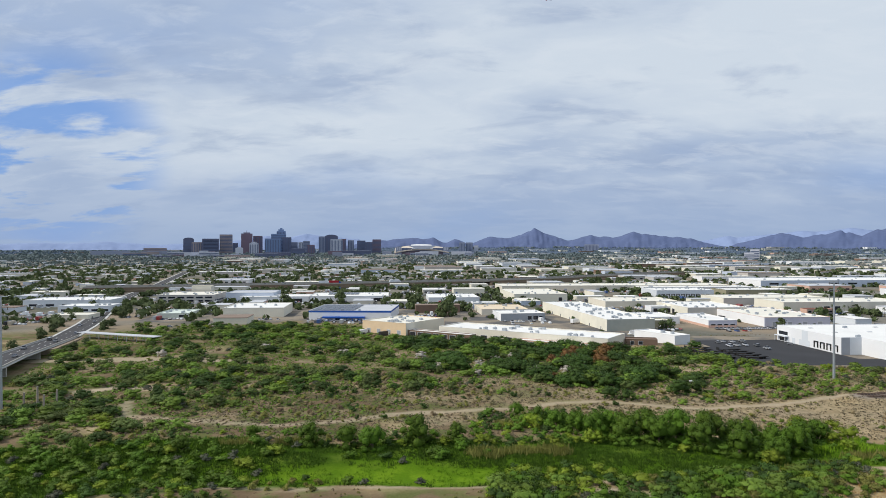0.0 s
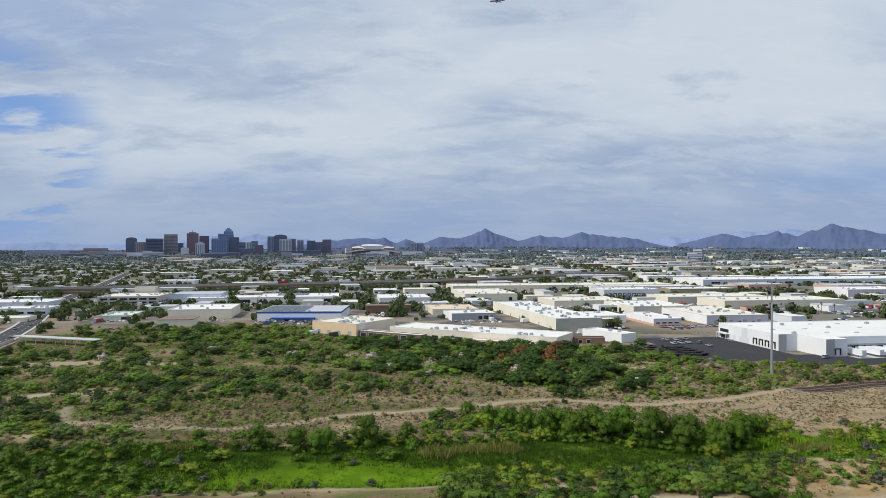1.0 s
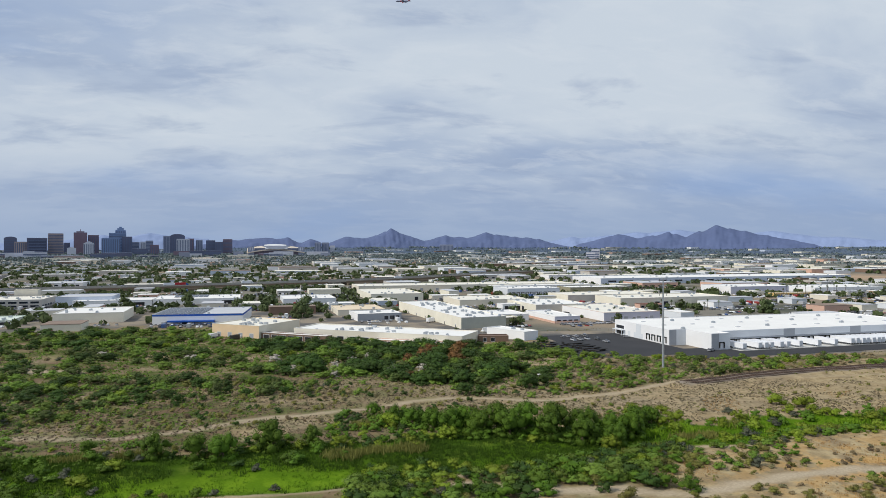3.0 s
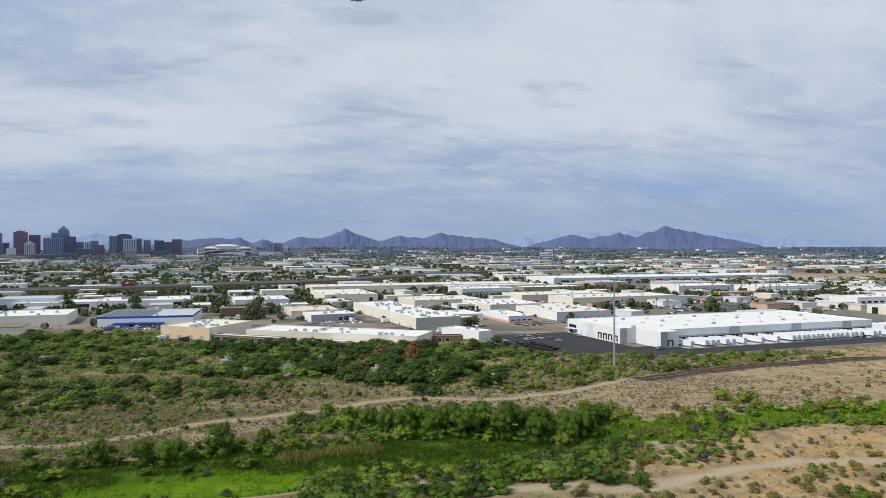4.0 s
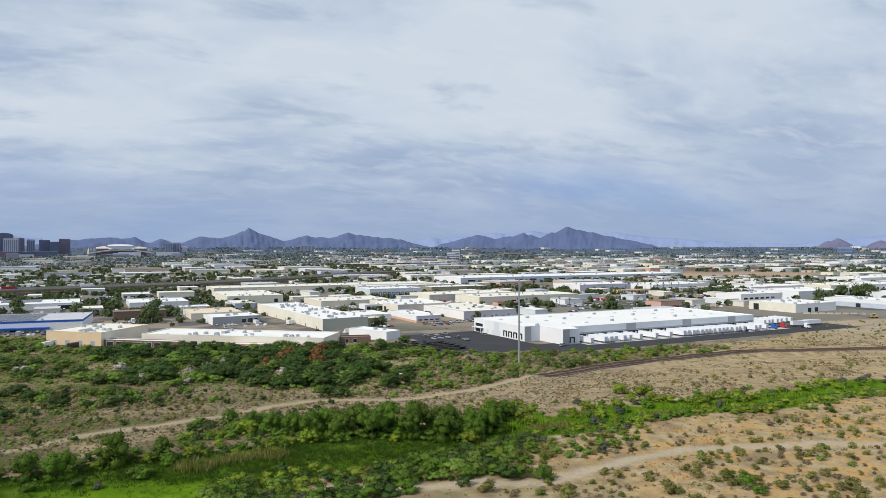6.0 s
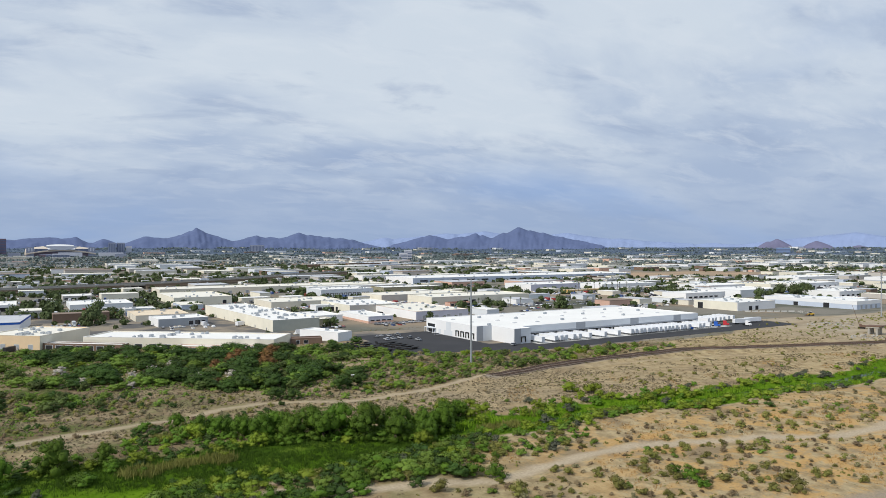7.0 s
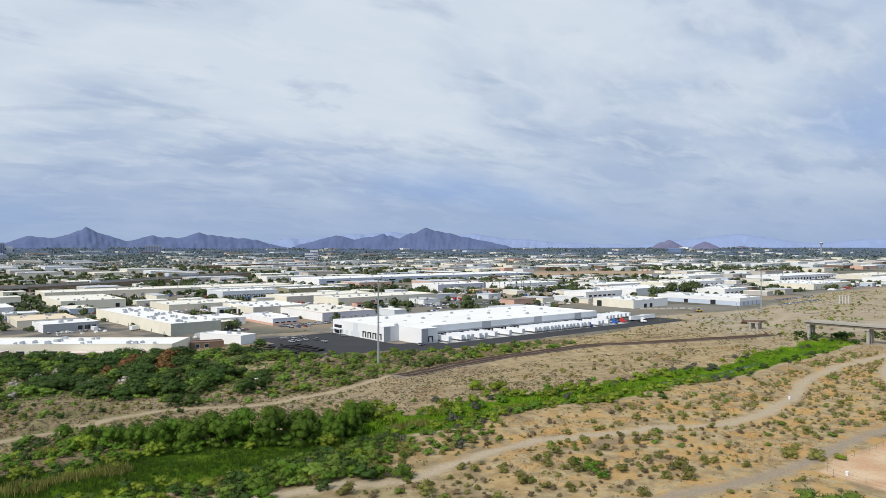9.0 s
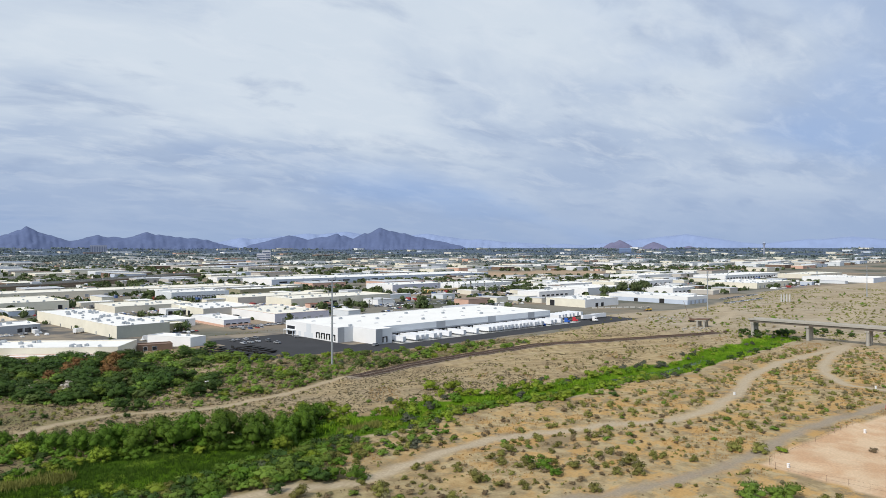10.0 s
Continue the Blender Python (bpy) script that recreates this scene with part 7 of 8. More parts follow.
fill([(16, 178), (46, 178), (46, 190), (20, 192)], 16, [(BUSH_W, 3, 3, 4.8), (BUSH_Y, 3, 2.6, 4.2), (BUSH_D, 1.2, 2.6, 4)], 2.8)
fill([(14, 177), (50, 179), (84, 184), (100, 188), (112, 190), (104, 176), (84, 162), (40, 158), (10, 160)], 120, [(BUSH_D, 2.4, 3, 5), (BUSH_M, 3, 3, 5.4), (BUSH_W, 2, 3, 5), (BUSH_Y, 1.0, 2.6, 4), (BUSH_G, 1.5, 2, 3.4), (BUSH_S, 0.8, 1.8, 3)], 2.3, 1.2)
fill([(-150, 170), (-50, 172), (-50, 200), (-150, 206)], 110, [(BUSH_W, 4, 2.0, 4.2), (BUSH_M, 2, 2, 3.4), (BUSH_Y, 1.0, 2, 3.6), (BUSH_S, 0.6, 1.8, 2.8)], 2.0, 1.15)
fill([(-110, 176), (-62, 174), (-52, 170), (-56, 160), (-120, 160)], 26, [(BUSH_W, 3, 2, 4), (BUSH_Y, 2, 2, 3.6), (BUSH_D, 2, 2, 3)], 2.8)
fill([(-56, 178), (-30, 176), (-30, 170), (-56, 170)], 9, [(BUSH_G, 3, 1.4, 2.4), (BUSH_Y, 1, 1.6, 2.4)], 2.8)
for x, y, h in ((-36, 180, 2.2), (-20, 176, 2.3), (-6, 178, 2.6)):
    grow(BUSH_S if x > -30 else BUSH_D, x, y, h)
fill([(84, 180), (112, 188), (128, 186), (150, 190), (150, 178), (125, 170), (100, 164), (84, 160)], 46, [(BUSH_W, 2, 2, 3.6), (BUSH_M, 2, 2, 3.6), (BUSH_G, 3, 1.6, 2.8), (BUSH_S, 1, 1.6, 2.6)], 2.0, 1.1)
# shrubs that stand out singly
for models, rows in ((BUSH_W, ((95, 155, 5.0), (91, 160, 4.8), (71, 172, 6.5), (61, 168, 6.0), (139, 136, 3.0), (139, 130, 4.0), (137, 124, 3.1), (-91, 173, 4.0))),
                     (BUSH_D, ((86, 160, 5.0), (74, 158, 3.3), (229, 176, 3.2))),
                     (BUSH_M, ((162, 84, 5.0), (169, 78, 5.0), (166, 80, 4.0), (157, 81, 3.2))),
                     (BUSH_G, ((77, 152, 3.8), (93, 141, 3.8), (142, 147, 3.6), (145, 125, 2.9), (137, 111, 2.7), (160, 118, 4.2), (155, 111, 3.8), (118, 134, 3.8), (226, 117, 3.4), (200, 101, 3.8), (319, 134, 4.2), (196, 107, 3.8), (172, 159, 2.6), (195, 161, 3.1), (199, 173, 3.3), (190, 180, 2.8))),
                     (BUSH_Y, ((130, 230, 4.2), (117, 229, 5.0), (178, 232, 5.6), (185, 226, 6.4), (205, 97, 2.4))),
                     # these six stand in for a dark brown heap beside the yard
                     (BUSH_B, ((214, 70, 2.6), (219, 66, 3.0), (222, 74, 2.4), (210, 62, 2.8), (226, 80, 2.0), (206, 56, 2.6))),
                     (BUSH_S, ((243, 193, 3.2), (262, 196, 3.2), (300, 212, 4.0), (310, 209, 3.6), (284, 212, 3.6), (203, 203, 3.4), (161, 210, 3.6), (236, 207, 3.0), (282, 188, 3.4), (152, 224, 3.2), (142, 198, 4.4), (124, 169, 3.5), (77, 175, 4.2)))):
    for x, y, h in rows:
        grow(models, x, y, h, 1.15)
# under and round the old bridge
fill([(440, 232), (470, 236), (500, 190), (540, 150), (560, 170), (500, 240), (470, 262)], 44, [(MESQUITE, 2, 3.5, 6), (BUSH_S, 2, 2, 3.5), (BUSH_Y, 2, 2, 3.6), (BUSH_D, 2, 2, 3.4)], 3)
# scattered desert shrubs
desert = [(BUSH_G, 6, 1.0, 2.6), (BUSH_B, 5, 0.8, 1.9), (BUSH_P, 2, 0.9, 1.8), (BUSH_M, 0.8, 1.4, 2.4)]
fill([(70, 150), (110, 168), (170, 178), (240, 176), (330, 182), (420, 196), (470, 170), (380, 120), (320, 105), (250, 110), (180, 108), (100, 125)], 760, desert, 1.4, 1.1)
fill([(100, 118), (190, 96), (180, 60), (90, 80)], 40, desert, 2.2)
fill([(-90, 300), (-30, 330), (40, 300), (95, 250), (20, 232), (-110, 244)], 260, [(BUSH_G, 5, 1.2, 2.6), (BUSH_B, 4, 1, 2.2), (BUSH_P, 1.5, 1, 2), (BUSH_D, 1.5, 1.6, 2.8)], 2.2)
fill([(-10, 276), (60, 282), (98, 262), (135, 270), (168, 286), (112, 302), (60, 298), (5, 312)], 90, [(BUSH_M, 4, 1.8, 3.4), (BUSH_G, 2, 1.6, 2.6), (BUSH_B, 3, 1.4, 2.4), (BUSH_D, 1, 1.8, 3)], 2.2, 1.15)
fill([(20, 262), (60, 264), (96, 250), (130, 260), (125, 228), (100, 226), (60, 240), (25, 252)], 50, [(BUSH_G, 3, 1.2, 2.4), (BUSH_B, 3, 1.0, 2.0), (BUSH_M, 1.5, 1.4, 2.4)], 2.4)
fill([(120, 250), (300, 268), (420, 250), (440, 226), (330, 222), (200, 222), (125, 226)], 90, desert, 2.6)
fill([(300, 300), (420, 345), (520, 400), (600, 345), (470, 290), (400, 285)], 110, desert, 3.4)
fill([(480, 290), (640, 350), (900, 420), (1000, 380), (800, 230), (560, 170)], 130, [(BUSH_G, 4, 1.6, 3.4), (BUSH_M, 2, 2, 4), (BUSH_B, 2, 1.2, 2.4)], 5)



def plant_shrubs():
    """The nearest 150 shrubs of a kind stand singly; the rest of it is one mesh."""
    kinds = {}
    for d, ob, m in sorted(SHRUBS, key=lambda q: q[0]):
        kinds.setdefault(ob.name.split(".")[0], []).append((ob, m))
    for name, row in kinds.items():
        used = set()
        for ob, m in row[:150]:
            if ob.name in used:
                c = ob.copy()
                scene.collection.objects.link(c)
            else:
                c = ob
                used.add(ob.name)
            c.matrix_basis = m
        vs, fs, ns, k0 = [], [], [], 0
        for ob, m in row[150:]:
            p = np.empty(len(ob.data.vertices) * 3)
            ob.data.vertices.foreach_get("co", p)
            mm = np.array(m)
            vs.append(p.reshape(-1, 3) @ mm[:3, :3].T + mm[:3, 3])
            ns.append(SOFT[ob.data.name] @ mm[:3, :3].T)
            fs += [[i + k0 for i in f.vertices] for k, f in enumerate(ob.data.polygons) if k < 200 or k % 4 == 0]
            k0 += len(p) // 3
        if vs:
            rest = new("far_" + name + "s", raw_mesh(name, np.concatenate(vs).tolist(), fs, row[0][0].data.materials[0]))
            shade_soft(rest.data, np.concatenate(ns))
            tagged(rest, "many farther shrubs of one kind on gravel", "shrubs", kind="stuff")


plant_shrubs()

# trees among the halls
for x, y, h in ((-98, 667, 8), (-58, 694, 13), (-164, 716, 14), (-112, 752, 15), (2, 602, 18), (9, 613, 9), (-5, 608, 7), (8, 720, 14), (18, 655, 11), (14, 664, 10), (24, 650, 9), (160, 505, 8), (166, 506, 9), (105, 560, 5), (250, 512, 9), (262, 508, 5), (272, 506, 5), (258, 505, 4), (108, 470, 5), (240, 770, 9), (232, 775, 8), (336, 616, 8), (350, 612, 7), (420, 560, 15), (425, 565, 13), (418, 562, 12)):
    grow(CITYTREE, x, y, h)
for x, y, h in ((440, 590, 9), (452, 640, 8), (466, 690, 12), (470, 695, 11), (500, 700, 10), (520, 742, 9), (590, 700, 12), (600, 705, 10), (640, 690, 9), (655, 640, 11), (668, 640, 12), (680, 640, 10), (600, 500, 9), (606, 505, 8), (700, 552, 16), (712, 548, 13), (745, 560, 18), (755, 565, 16), (765, 555, 19), (778, 560, 17), (790, 570, 15), (800, 560, 16), (812, 575, 14), (850, 600, 15), (830, 590, 16), (862, 604, 13)):
    grow(CITYTREE, x, y, h)
for x, y, h in ((900, 520, 9), (940, 530, 10), (-260, 640, 9), (-268, 645, 8), (-250, 650, 8), (-262, 640, 7), (-300, 605, 8), (-290, 612, 9), (-225, 640, 9), (-232, 655, 8)):
    grow(CITYTREE, x, y, h)


for k in range(16, 44):
    for side in (-1, 1):
        if RNG.random() < 0.65:
            p, q = ROADLINE[k], ROADLINE[k + 1]
            d = (q - p) / np.hypot(*(q - p))
            x, y = p + d * RNG.uniform(0, 8) + side * RNG.uniform(12, 22) * np.array([-d[1], d[0]])
            grow(CITYTREE, float(x), float(y), RNG.uniform(5, 9))


def palm(x, y, h):
    ob = thing("palm_tree", pose(x, y, zz(x, y), 0, 0, RNG.uniform(0, 360)), "tall slim fan palm beside the halls", "palm tree", "palms")
    bm = bmesh.new()
    tube(bm, (0, 0, -0.5), (0.2, 0, h * 0.5), 0.28, 0.22, 7)
    tube(bm, (0.2, 0, h * 0.5), (0.1, 0.1, h), 0.22, 0.18, 7)
    part("trunk", bm, BARK, ob)
    bm = bmesh.new()
    for k in range(26):
        a, e = k * 2.4, RNG.uniform(-0.7, 1.1)
        d = Vector((math.cos(a) * math.cos(e), math.sin(a) * math.cos(e), math.sin(e)))
        s = Vector((-math.sin(a), math.cos(a), 0)) * 0.35
        o = Vector((0.1, 0.1, h))
        p, q = o + d * 1.1, o + d * 2.0 + Vector((0, 0, -0.5))
        v = [bm.verts.new(c) for c in (o - s * 0.2, o + s * 0.2, p + s, p - s, q)]
        bm.faces.new((v[0], v[1], v[2], v[3]))
        bm.faces.new((v[3], v[2], v[4]))
    part("fronds", bm, CITY_LEAF, ob)


for k in range(9):
    palm(562 + k * 12 + RNG.uniform(-3, 3), 724 + k * 1.0 + RNG.uniform(-3, 3), RNG.uniform(9, 14))
for x, y, h in ((350, 622, 8), (362, 625, 7), (270, 560, 8), (300, 560, 7), (388, 604, 9), (398, 600, 8), (380, 596, 7), (-352, 700, 10), (-346, 705, 9), (455, 610, 9), (640, 740, 12), (652, 742, 13)):
    palm(x, y, h)


# ------------------------------------------------------------------ stuff that nobody could count
def strewn(name, label, category, material, spots, kind="tuft", size=(0.4, 0.9), leaves=7, seed=1):
    """Many little plants in one mesh: leaves upright (grass) or all round (tuft)."""
    rng = np.random.RandomState(seed)
    p = np.array(spots, float)
    n = len(p)
    z = terrain(p[:, 0], p[:, 1])
    h = rng.uniform(*size, n)
    k = leaves
    c = np.repeat(np.stack([p[:, 0], p[:, 1], z], -1), k, 0)
    hh = np.repeat(h, k)
    m = n * k
    a = rng.uniform(0, 6.283, m)
    if kind == "grass":
        c[:, :2] += rng.normal(size=(m, 2)) * (hh * 0.45)[:, None]
        lean = rng.normal(size=(m, 2)) * 0.25
        side = np.stack([np.cos(a), np.sin(a), 0 * a], -1) * (hh * 0.10)[:, None]
        tip = c + np.stack([lean[:, 0] * hh, lean[:, 1] * hh, hh * rng.uniform(0.7, 1.1, m)], -1)
        v = np.stack([c - side - np.array([0, 0, 0.1]), c + side - np.array([0, 0, 0.1]), tip], 1).reshape(-1, 3)
        f = np.arange(3 * m).reshape(m, 3)
    else:
        e = rng.uniform(0.0, 1.4, m)
        d = np.stack([np.cos(a) * np.cos(e), np.sin(a) * np.cos(e), np.sin(e)], -1)
        c = c + d * (hh * rng.uniform(0.4, 0.85, m))[:, None] * np.array([1.25, 1.25, 0.8])
        t = np.cross(d, rng.normal(size=(m, 3)))
        t /= np.linalg.norm(t, axis=1)[:, None]
        b = np.cross(d, t) + d * 0.4
        s = (hh * rng.uniform(0.28, 0.5, m))[:, None]
        v = np.stack([c - t * s, c - b * s * 0.8, c + t * s, c + b * s * 0.8], 1).reshape(-1, 3)
        f = np.arange(4 * m).reshape(m, 4)
    return tagged(new(name, raw_mesh(name, v.tolist(), f.tolist(), material)), label, category, kind="stuff")


def sown(n, box_, ok, seed):
    rng = np.random.RandomState(seed)
    x, y = rng.uniform(box_[0], box_[2], n), rng.uniform(box_[1], box_[3], n)
    keep = ok(x, y)
    return np.stack([x[keep], y[keep]], -1)


def open_ground(x, y):
    near = np.minimum.reduce([near_line(q, x, y) for q in (TRAIL, PAVED, BEND, BANK_TRAIL, RAIL, SAND_A)])
    d = np.hypot(x, y)
    return (near > 3.0) & ~inside(LOT, x, y) & ~inside(PAD, x, y) & (near_line(ROADLINE, x, y) > 14) & (d < 560) & ~inside(WEST_YARD, x, y)


marsh = sown(60000, (-200, 150, 480, 250), lambda x, y: (near_line(CREEK, x, y) < creek_width(x, y)) & (wave(x, y, 22, 3) > -0.5), 1)
on_lawn = np.hypot((marsh[:, 0] + 10) / 40, (marsh[:, 1] - 183.5) / 8) + 0.25 * wave(marsh[:, 0], marsh[:, 1], 18, 75) < 1.1
strewn("marsh_grass", "bright green marsh grass of an open wet lawn", "grass", GRASS, marsh[on_lawn][:6000], "grass", (0.3, 0.7), 6, 1)
strewn("creek_grass", "deep green grass filling the creek", "grass", CATTAIL, marsh[~on_lawn & (marsh[:, 0] < 115)][:9000], "grass", (0.5, 1.1), 6, 15)
strewn("marsh_grass", "bright green marsh grass along the narrow creek", "grass", GRASS, marsh[~on_lawn & (marsh[:, 0] >= 115)][:7000], "grass", (0.5, 1.1), 6, 16)
lush = sown(30000, (95, 175, 480, 245), lambda x, y: (near_line(CREEK, x, y) < creek_width(x, y) + 1) & (near_line(CREEK, x, y) > 2.5) & ((wave(x, y, 26, 71) > 0.45) | (np.hypot((x - 241) / 16, (y - 202) / 6) < 1)), 9)
strewn("lime_reed_grass", "tall lime-green reed grass along the creek", "grass", LIME_GRASS, lush[:4200], "grass", (0.9, 2.0), 7, 9)
cattails = sown(60000, (-170, 160, 92, 224), lambda x, y: (near_line(CREEK, x, y) < creek_width(x, y) - 1) & ((y > np.where(x > 14, 187, 195) + 6 * wave(x, y, 30, 72)) | (x < -48 + 8 * wave(x, y, 20, 74))) & (wave(x, y, 26, 73) > -0.4), 12)
strewn("cattails", "dark green cattails standing behind the grass", "cattails", CATTAIL, cattails[:15000], "grass", (0.4, 1.0), 6, 12)
REED_BEDS = ((14, 201, 8, 3.0), (22, 232, 5, 4), (-45, 212, 6, 2.5), (103, 188, 9, 4), (125, 201, 8, 3), (30, 203, 8, 3), (-62, 211, 5, 2))
reeds = sown(60000, (-70, 176, 330, 245), lambda x, y: np.logical_or.reduce([np.hypot((x - a) / p, (y - b) / q) < 1 + 0.3 * wave(x, y, 8, 14) for a, b, p, q in REED_BEDS]) | ((near_line(CREEK, x, y) < 15) & (near_line(CREEK, x, y) > 6) & (x > 60) & (wave(x, y, 34, 13) > 0.85)), 2)[:3600]
strewn("reeds", "yellowish reeds in clumps along the creek", "reeds", REED, reeds, "grass", (1.0, 2.2), 7, 2)
creekless = lambda x, y: near_line(CREEK, x, y) > creek_width(x, y) + 3
scrub = sown(30000, (-220, 90, 560, 480), lambda x, y: open_ground(x, y) & creekless(x, y) & (wave(x, y, 50, 21) > -0.2), 3)
strewn("dry_scrub", "low dry brown scrub dotted over the gravel", "scrub", LEAF_DRY, scrub[:10000], "tuft", (0.25, 0.6), 5, 3)
weeds = sown(22000, (-220, 90, 560, 480), lambda x, y: open_ground(x, y) & creekless(x, y) & (wave(x, y, 38, 22) > 0.15), 4)
strewn("green_scrub", "low olive scrub dotted over the gravel", "scrub", LEAF_OLIVE, weeds[:6500], "tuft", (0.3, 0.8), 9, 4)
straw = sown(30000, (90, 90, 460, 250), lambda x, y: open_ground(x, y) & creekless(x, y) & (wave(x, y, 44, 24) > 0.35), 5)
strewn("dry_grass", "dry orange grass in patches", "grass", STRAW, straw[:9000], "grass", (0.3, 0.7), 6, 5)
humps = sown(60000, (-110, 215, 430, 335), lambda x, y: open_ground(x, y) & creekless(x, y) & (wave(x, y, 30, 27) > np.where(x < 220, -0.7, 0.35)), 8)
strewn("bursage_humps", "low grey-brown bursage humps on stony ground", "scrub", BURSAGE, humps[:17000], "tuft", (0.3, 0.75), 5, 8)
far_weeds = sown(9000, (440, 120, 1100, 460), lambda x, y: (np.hypot(x, y) > 500) & (near_line(WASH, x, y) < 130) & (near_line(BANK_ROAD, x, y) > 5) & (wave(x, y, 90, 26) > -0.1), 6)
strewn("bank_scrub", "low scrub on the far river bank", "scrub", LEAF_OLIVE, far_weeds[:2800], "tuft", (0.6, 1.5), 8, 6)
understory = sown(24000, (-230, 205, 160, 540), lambda x, y: (inside(np.array(thicket, float), x, y) | ((x < -10 - 40 * wave(x, y, 60, 61)) & (wave(x, y, 40, 62) > -0.3))) & (near_line(SAND_A, x, y) > 7) & (near_line(SAND_B, x, y) > 4) & (near_line(SAND_C, x, y) > 3) & (near_line(ROADLINE, x, y) > 13) & (np.hypot(x, y) < 540), 7)
strewn("undergrowth", "green undergrowth between the thicket trees", "undergrowth", LEAF_MID, understory[:13000], "tuft", (0.4, 1.2), 7, 7)

# creek water
bm = bmesh.new()
ribbon(bm, dense(CREEK[9:16], 4), 2.0, lambda x, y, k: zz(x, y) + 0.05)
water = mat("still_dark_water", (0.012, 0.018, 0.012), 0.08, 0.1, 0.2, 2.0, 0.0, spec=0.6)
lone("water", bm, water, Matrix(), "narrow dark still water in the creek", "water", kind="structure")


def mixed_paint():
    """Vehicle paint in the usual mix of colours, one to a piece."""
    ma = mat("mixed_vehicle_paint", (0.5, 0.5, 0.5), 0.35, 0.05, 0.3, 3.0, 0.0, spec=0.5)
    nt = ma.node_tree
    geo, ramp = nt.nodes.new("ShaderNodeNewGeometry"), nt.nodes.new("ShaderNodeValToRGB")
    ramp.color_ramp.interpolation = "CONSTANT"
    shades = ((0.0, (0.78, 0.79, 0.80)), (0.30, (0.40, 0.41, 0.43)), (0.48, (0.03, 0.03, 0.035)), (0.68, (0.12, 0.125, 0.14)), (0.80, (0.30, 0.04, 0.035)), (0.86, (0.05, 0.10, 0.26)), (0.93, (0.45, 0.40, 0.31)))
    for k, (at, c) in enumerate(shades):
        e = ramp.color_ramp.elements[k] if k < 2 else ramp.color_ramp.elements.new(at)
        e.position, e.color = at, (*c, 1)
    nt.links.new(geo.outputs["Random Per Island"], ramp.inputs[0])
    nt.links.new(ramp.outputs[0], nt.nodes["Principled BSDF"].inputs["Base Color"])
    return ma


MIXED_PAINT = mixed_paint()


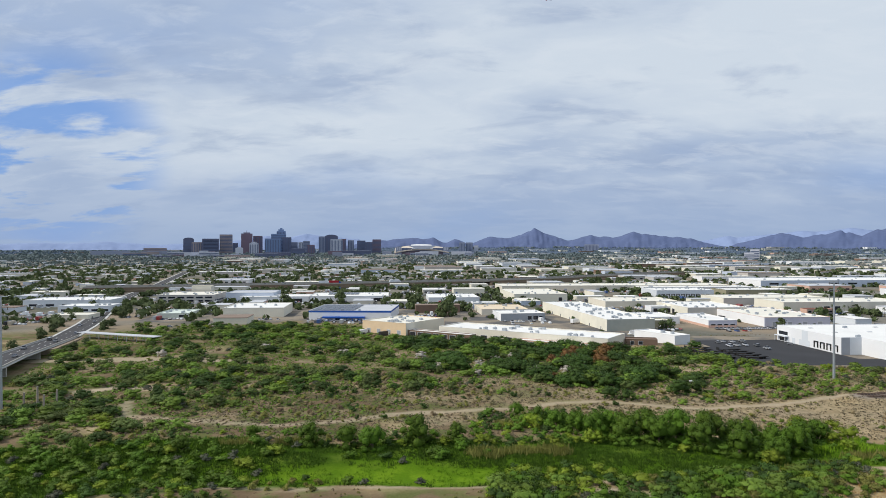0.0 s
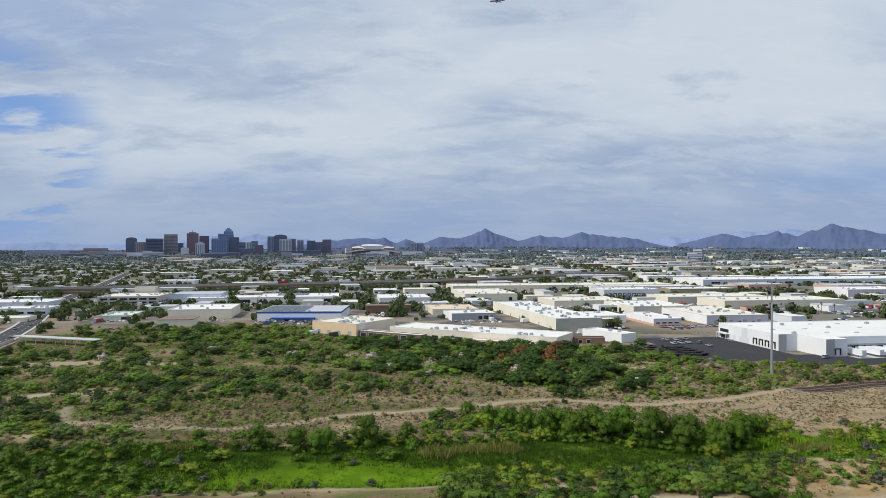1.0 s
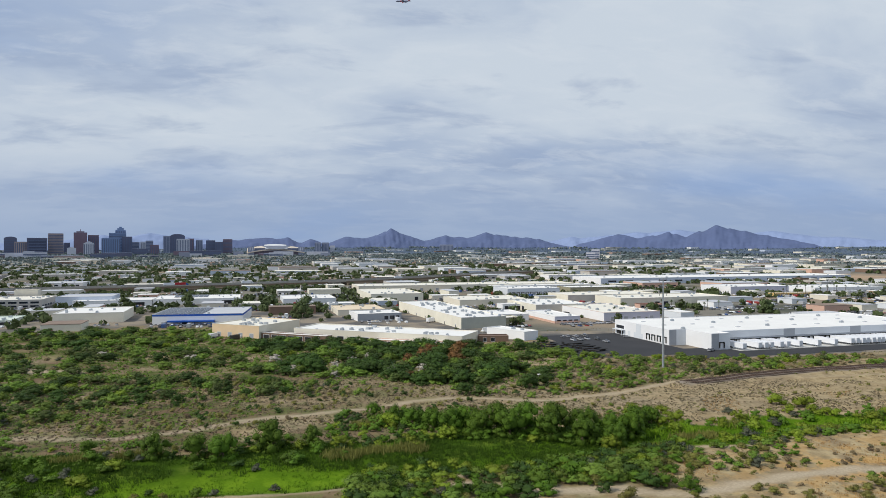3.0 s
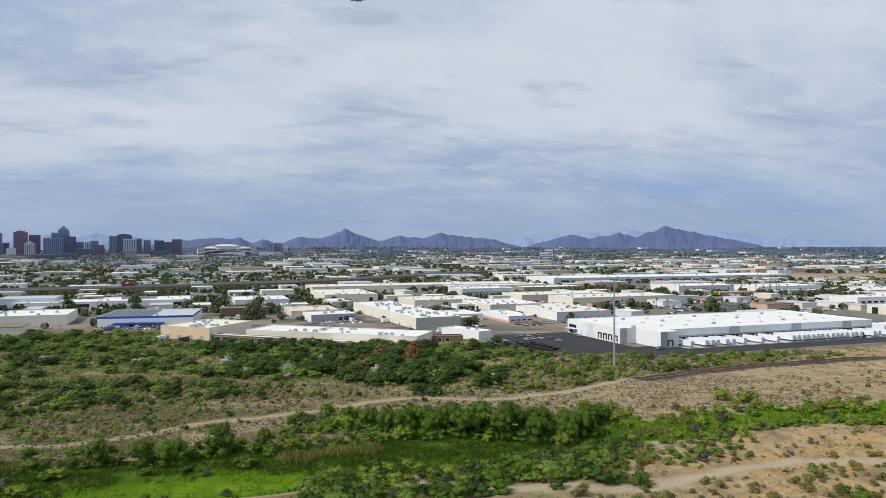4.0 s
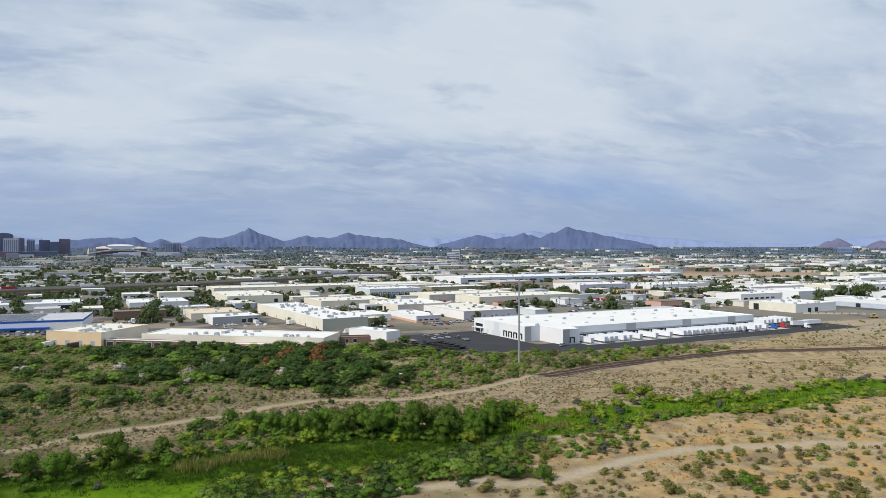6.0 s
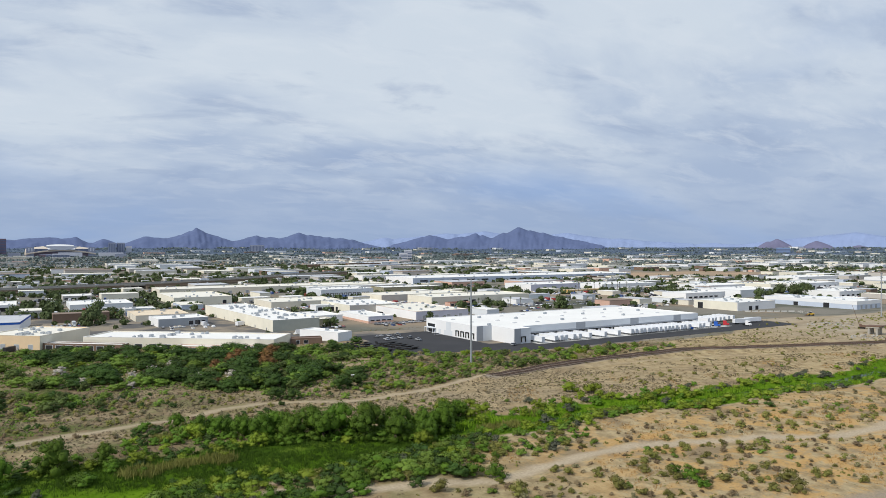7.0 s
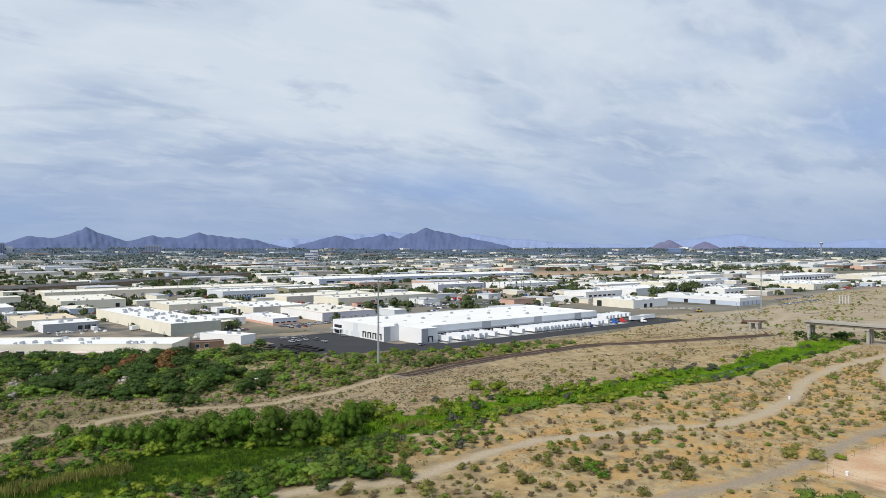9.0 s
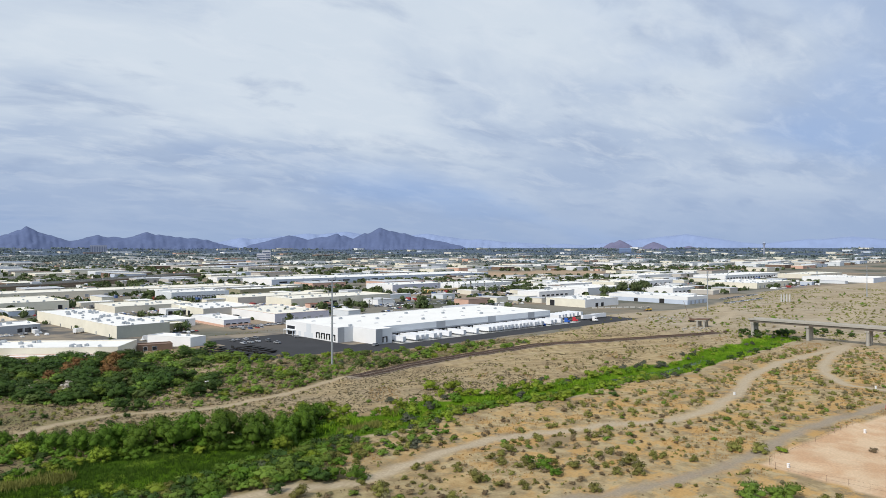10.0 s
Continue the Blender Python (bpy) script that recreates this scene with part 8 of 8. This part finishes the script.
# ------------------------------------------------------------------ the town beyond
def town():
    rng = np.random.RandomState(77)
    c, s = math.cos(radians(GRID)), math.sin(radians(GRID))
    walls, roofs, trees, far_trees, woods, lots = {}, {}, [], [], [], []
    wall_mats = [WHITE, SOFT_GREY, CREAM, BEIGE, TAUPE, PALE_BLUE, PINK, BROWN]
    roof_mats = [WHITE_ROOF, WHITE_ROOF, CREAM_ROOF, GREY_ROOF, mat("brown_roof", (0.24, 0.18, 0.14), 0.9, 0.12, 0.05, 0.8)]
    singles = 0

    def d_free(x, y):
        return float(near_line(FREEWAY, x, y)) if y < 1500 else 1e9

    def clear(x, y, r):
        for a, b, hd, lu, lv in KEEP_OUT:
            if abs(x - a) > lu + lv + r or abs(y - b) > lu + lv + r:
                continue
            ca, sa = math.cos(radians(hd)), math.sin(radians(hd))
            u, v = (x - a) * ca + (y - b) * sa, (y - b) * ca - (x - a) * sa
            if -r < u < lu + r and -r < v < lv + r:
                return False
        if bool(inside(FIELD, np.float64(x), np.float64(y))) or d_free(x, y) < 24 + r * 0.5:
            return False
        return x > -150 or float(near_line(ROADLINE, x, y)) > 12 + r * 0.6

    def hall(x, y, w, d, h, turned):
        nonlocal singles
        z = zz(x, y)
        wm, rm = wall_mats[rng.choice(8, p=[0.12, 0.17, 0.17, 0.17, 0.17, 0.08, 0.05, 0.07])], roof_mats[rng.choice(5, p=[0.13, 0.07, 0.25, 0.37, 0.18])]
        if singles < 200 and math.hypot(x, y) < 1650 and w > 18:
            singles += 1
            ob = thing("town_hall_block", turn(GRID + turned, x, y, z), "flat-roofed low commercial building with pale roof in the town", "building", "town buildings")
            part("shell", boxes((-w / 2, -d / 2, -1.5, w / 2, d / 2, h)), wm, ob)
            part("roof", boxes((-w / 2 - 0.15, -d / 2 - 0.15, h, w / 2 + 0.15, d / 2 + 0.15, h + 0.35)), rm, ob)
            n = int(w / 12) if math.hypot(x, y) < 1300 else 0
            if n:
                pm = mesh_of("window", boxes((-2.4, -0.1, 1.2, 2.4, -0.01, 3.2)), GLASS)
                for k in range(n):
                    part("window", pm, None, ob, m=pose(-w / 2 + (k + 0.5) * w / n, -d / 2, 0))
            for k in range(int(w / 22)):
                part("roof_unit", UNIT, None, ob, m=pose(rng.uniform(-w / 2 + 3, w / 2 - 3), rng.uniform(-d / 2 + 3, d / 2 - 3), h + 0.35))
            return
        a = radians(GRID + turned)
        ca, sa = math.cos(a), math.sin(a)
        for store, key, (x0, x1, z0, z1) in ((walls, wm, (0, 0, -2, h)), (roofs, rm, (0.2, 0.2, h, h + 0.4))):
            vs, fs = store.setdefault(key, ([], []))
            k0 = len(vs)
            e = x0
            for zq in (z0, z1):
                for px, py in ((-w / 2 - e, -d / 2 - e), (w / 2 + e, -d / 2 - e), (w / 2 + e, d / 2 + e), (-w / 2 - e, d / 2 + e)):
                    vs.append((x + ca * px - sa * py, y + sa * px + ca * py, z + zq))
            fs += [[k0 + i for i in f] for f in ((4, 5, 6, 7), (0, 1, 5, 4), (1, 2, 6, 5), (2, 3, 7, 6), (3, 0, 4, 7))]

    step = 118
    for iv in range(6, 40):
        for iu in range(-30, 42):
            u, v = iu * step + rng.uniform(-8, 8), iv * step + rng.uniform(-8, 8)
            x, y = c * u - s * v, s * u + c * v
            d, az = math.hypot(x, y), math.degrees(math.atan2(x, y))
            if d < 960 or d > 4300 or az < -38 or az > 76:
                continue
            if bool(river_land(x, y - 60)):
                continue
            if d > 3350:                 # a tree belt coloured blue for haze, with few buildings
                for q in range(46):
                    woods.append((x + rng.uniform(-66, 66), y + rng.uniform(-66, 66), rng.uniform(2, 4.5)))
                if rng.uniform() < 0.6:
                    continue
            kind = float(wave(x, y, 900, 31)) + 0.35 * float(wave(x, y, 260, 32)) + (0.25 if az > 12 else (-0.1 if az > -17 else -0.45))
            if kind > 0.12:
                for q in range(rng.choice([1, 2, 2]) if d < 2600 else rng.choice([0, 1, 1])):
                    w, dd, h = rng.uniform(35, 105), rng.uniform(22, 55), rng.uniform(5, 9)
                    px, py = x + rng.uniform(-14, 14), y + (q - 0.5) * 56 + rng.uniform(-8, 8)
                    if clear(px, py, w * 0.6):
                        hall(px, py, w, dd, h, 0)
                nt = 16
            else:
                for q in range(7 if d < 2000 else (3 if d < 2800 else 1)):
                    px, py = x + rng.uniform(-58, 58), y + rng.uniform(-58, 58)
                    if clear(px, py, 10):
                        hall(px, py, rng.uniform(11, 26), rng.uniform(9, 14), rng.uniform(3.5, 5.0), rng.choice([0, 90]))
                nt = 34
            for q in range(nt):
                px, py = x + rng.uniform(-62, 62), y + rng.uniform(-62, 62)
                if clear(px, py, 3):
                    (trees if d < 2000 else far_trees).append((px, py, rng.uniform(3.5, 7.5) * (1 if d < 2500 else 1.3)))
    # small buildings, yards and trees that fill the gaps between the near halls
    for k in range(6500):
        az = rng.uniform(-34, 73)
        d = 560 + (480 if az < 38 else 760) * math.sqrt(rng.uniform(0, 1))
        x, y = d * math.sin(radians(az)), d * math.cos(radians(az))
        if bool(river_land(x, y - 25)) or bool(inside(LOT, x, y)) or y < 0.9 * 380 and x > 300 or (440 < x < 660 and y < 470) or (-150 < x < -80 and 590 < y < 660):
            continue
        pick = rng.uniform()
        if pick < (0.035 if az < 38 else 0.14):
            w, dd = rng.uniform(16, 44), rng.uniform(12, 26)
            if clear(x, y, w * 0.62 + 4):
                hall(x, y, w, dd, rng.uniform(3.6, 7), rng.choice([0, 90]))
                KEEP_OUT.append((x - w / 2, y - w / 2, 0, w, w))
        elif pick < 0.18:
            if clear(x, y, 9):
                for q in range(rng.randint(3, 7)):
                    px, py = x + q * 3.1 * c, y + q * 3.1 * s
                    if clear(px, py, 4):
                        lots.append((px, py, GRID + 90 + rng.uniform(-3, 3)))
        elif clear(x, y, 2.5) and float(wave(x, y, 130, 51)) > (-0.35 if az < -6 else (-0.1 if az < 8 else 0.15)):
            trees.append((x, y, rng.uniform(2.5, 6.5)))
    # rows of vehicles parked round the halls
    rows = []
    for a, b, hd, lu, lv in list(KEEP_OUT):
        if math.hypot(a, b) > 1900 or lu > 250:
            continue
        ca, sa = math.cos(radians(hd)), math.sin(radians(hd))
        for side in (-7.5, -22.0, lv + 7.5):
            if rng.uniform() < 0.3:
                continue
            for k in range(int(lu / 3.0)):
                u = 1.5 + k * 3.0
                x, y = a + ca * u - sa * side, b + sa * u + ca * side
                if rng.uniform() < 0.62 and clear(x, y, 2.2) and not bool(river_land(x, y - 10)) and not bool(inside(LOT, x, y)) and y > 470:
                    rows.append((x, y, hd + 90, rng.uniform() < 0.10))
    for x, y, rz in lots[110:]:
        rows.append((x, y, rz, rng.uniform() < 0.2))
    rng.shuffle(rows)
    vs, fs = [], []
    for x, y, rz, truck in rows[:3600]:
        ca, sa, z = math.cos(radians(rz)), math.sin(radians(rz)), zz(x, y)
        tall = rng.uniform(0.85, 1.1)
        shapes = ((-3.6, -1.2, 0.3, 3.6, 1.2, 3.1, 0.0), (3.7, -1.1, 0.2, 5.4, 1.1, 2.2, 0.3)) if truck else ((-2.25, -0.9, 0.1, 2.25, 0.9, 0.85 * tall, 0.0), (-1.5, -0.8, 0.85 * tall, 1.0, 0.8, 1.45 * tall, 0.35))
        for x0, y0, z0, x1, y1, z1, slope in shapes:
            k0 = len(vs)
            for zq, e in ((z0, 0), (z1, slope)):
                for px, py in ((x0 + e, y0 + e * 0.4), (x1 - e, y0 + e * 0.4), (x1 - e, y1 - e * 0.4), (x0 + e, y1 - e * 0.4)):
                    vs.append((x + ca * px - sa * py, y + sa * px + ca * py, z + zq))
            fs += [[k0 + i for i in f] for f in ((4, 5, 6, 7), (0, 1, 5, 4), (1, 2, 6, 5), (2, 3, 7, 6), (3, 0, 4, 7))]
    tagged(new("parked_vehicles", raw_mesh("parked_vehicles", vs, fs, MIXED_PAINT)), "many parked cars and vans between far halls", "vehicles", kind="stuff")
    for x, y, rz in lots[:110]:
        park(x, y, zz(x, y) + 0.02, rz)
    for store, name, label in ((walls, "town_walls", "walls of many low far buildings"), (roofs, "town_roofs", "pale flat roofs of many low far buildings")):
        for ma, (vs, fs) in store.items():
            tagged(new(name, raw_mesh(name, vs, fs, ma)), label, "buildings", kind="stuff")
    for spots, k, ma in ((trees, 13, CITY_LEAF), (far_trees, 6, HAZED_LEAF), (woods, 5, HAZE_BELT_LEAF)):
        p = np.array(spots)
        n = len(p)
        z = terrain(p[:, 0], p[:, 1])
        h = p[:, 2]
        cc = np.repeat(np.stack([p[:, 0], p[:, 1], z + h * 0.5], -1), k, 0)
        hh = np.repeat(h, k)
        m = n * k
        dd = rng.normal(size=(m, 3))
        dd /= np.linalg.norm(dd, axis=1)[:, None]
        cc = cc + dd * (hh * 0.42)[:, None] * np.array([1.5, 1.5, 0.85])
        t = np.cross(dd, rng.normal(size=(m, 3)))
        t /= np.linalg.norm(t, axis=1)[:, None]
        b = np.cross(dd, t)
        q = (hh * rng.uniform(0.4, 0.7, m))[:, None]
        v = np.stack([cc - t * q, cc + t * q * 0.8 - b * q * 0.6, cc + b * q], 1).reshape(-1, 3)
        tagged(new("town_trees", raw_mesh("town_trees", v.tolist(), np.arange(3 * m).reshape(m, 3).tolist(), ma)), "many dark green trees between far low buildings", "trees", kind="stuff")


town()
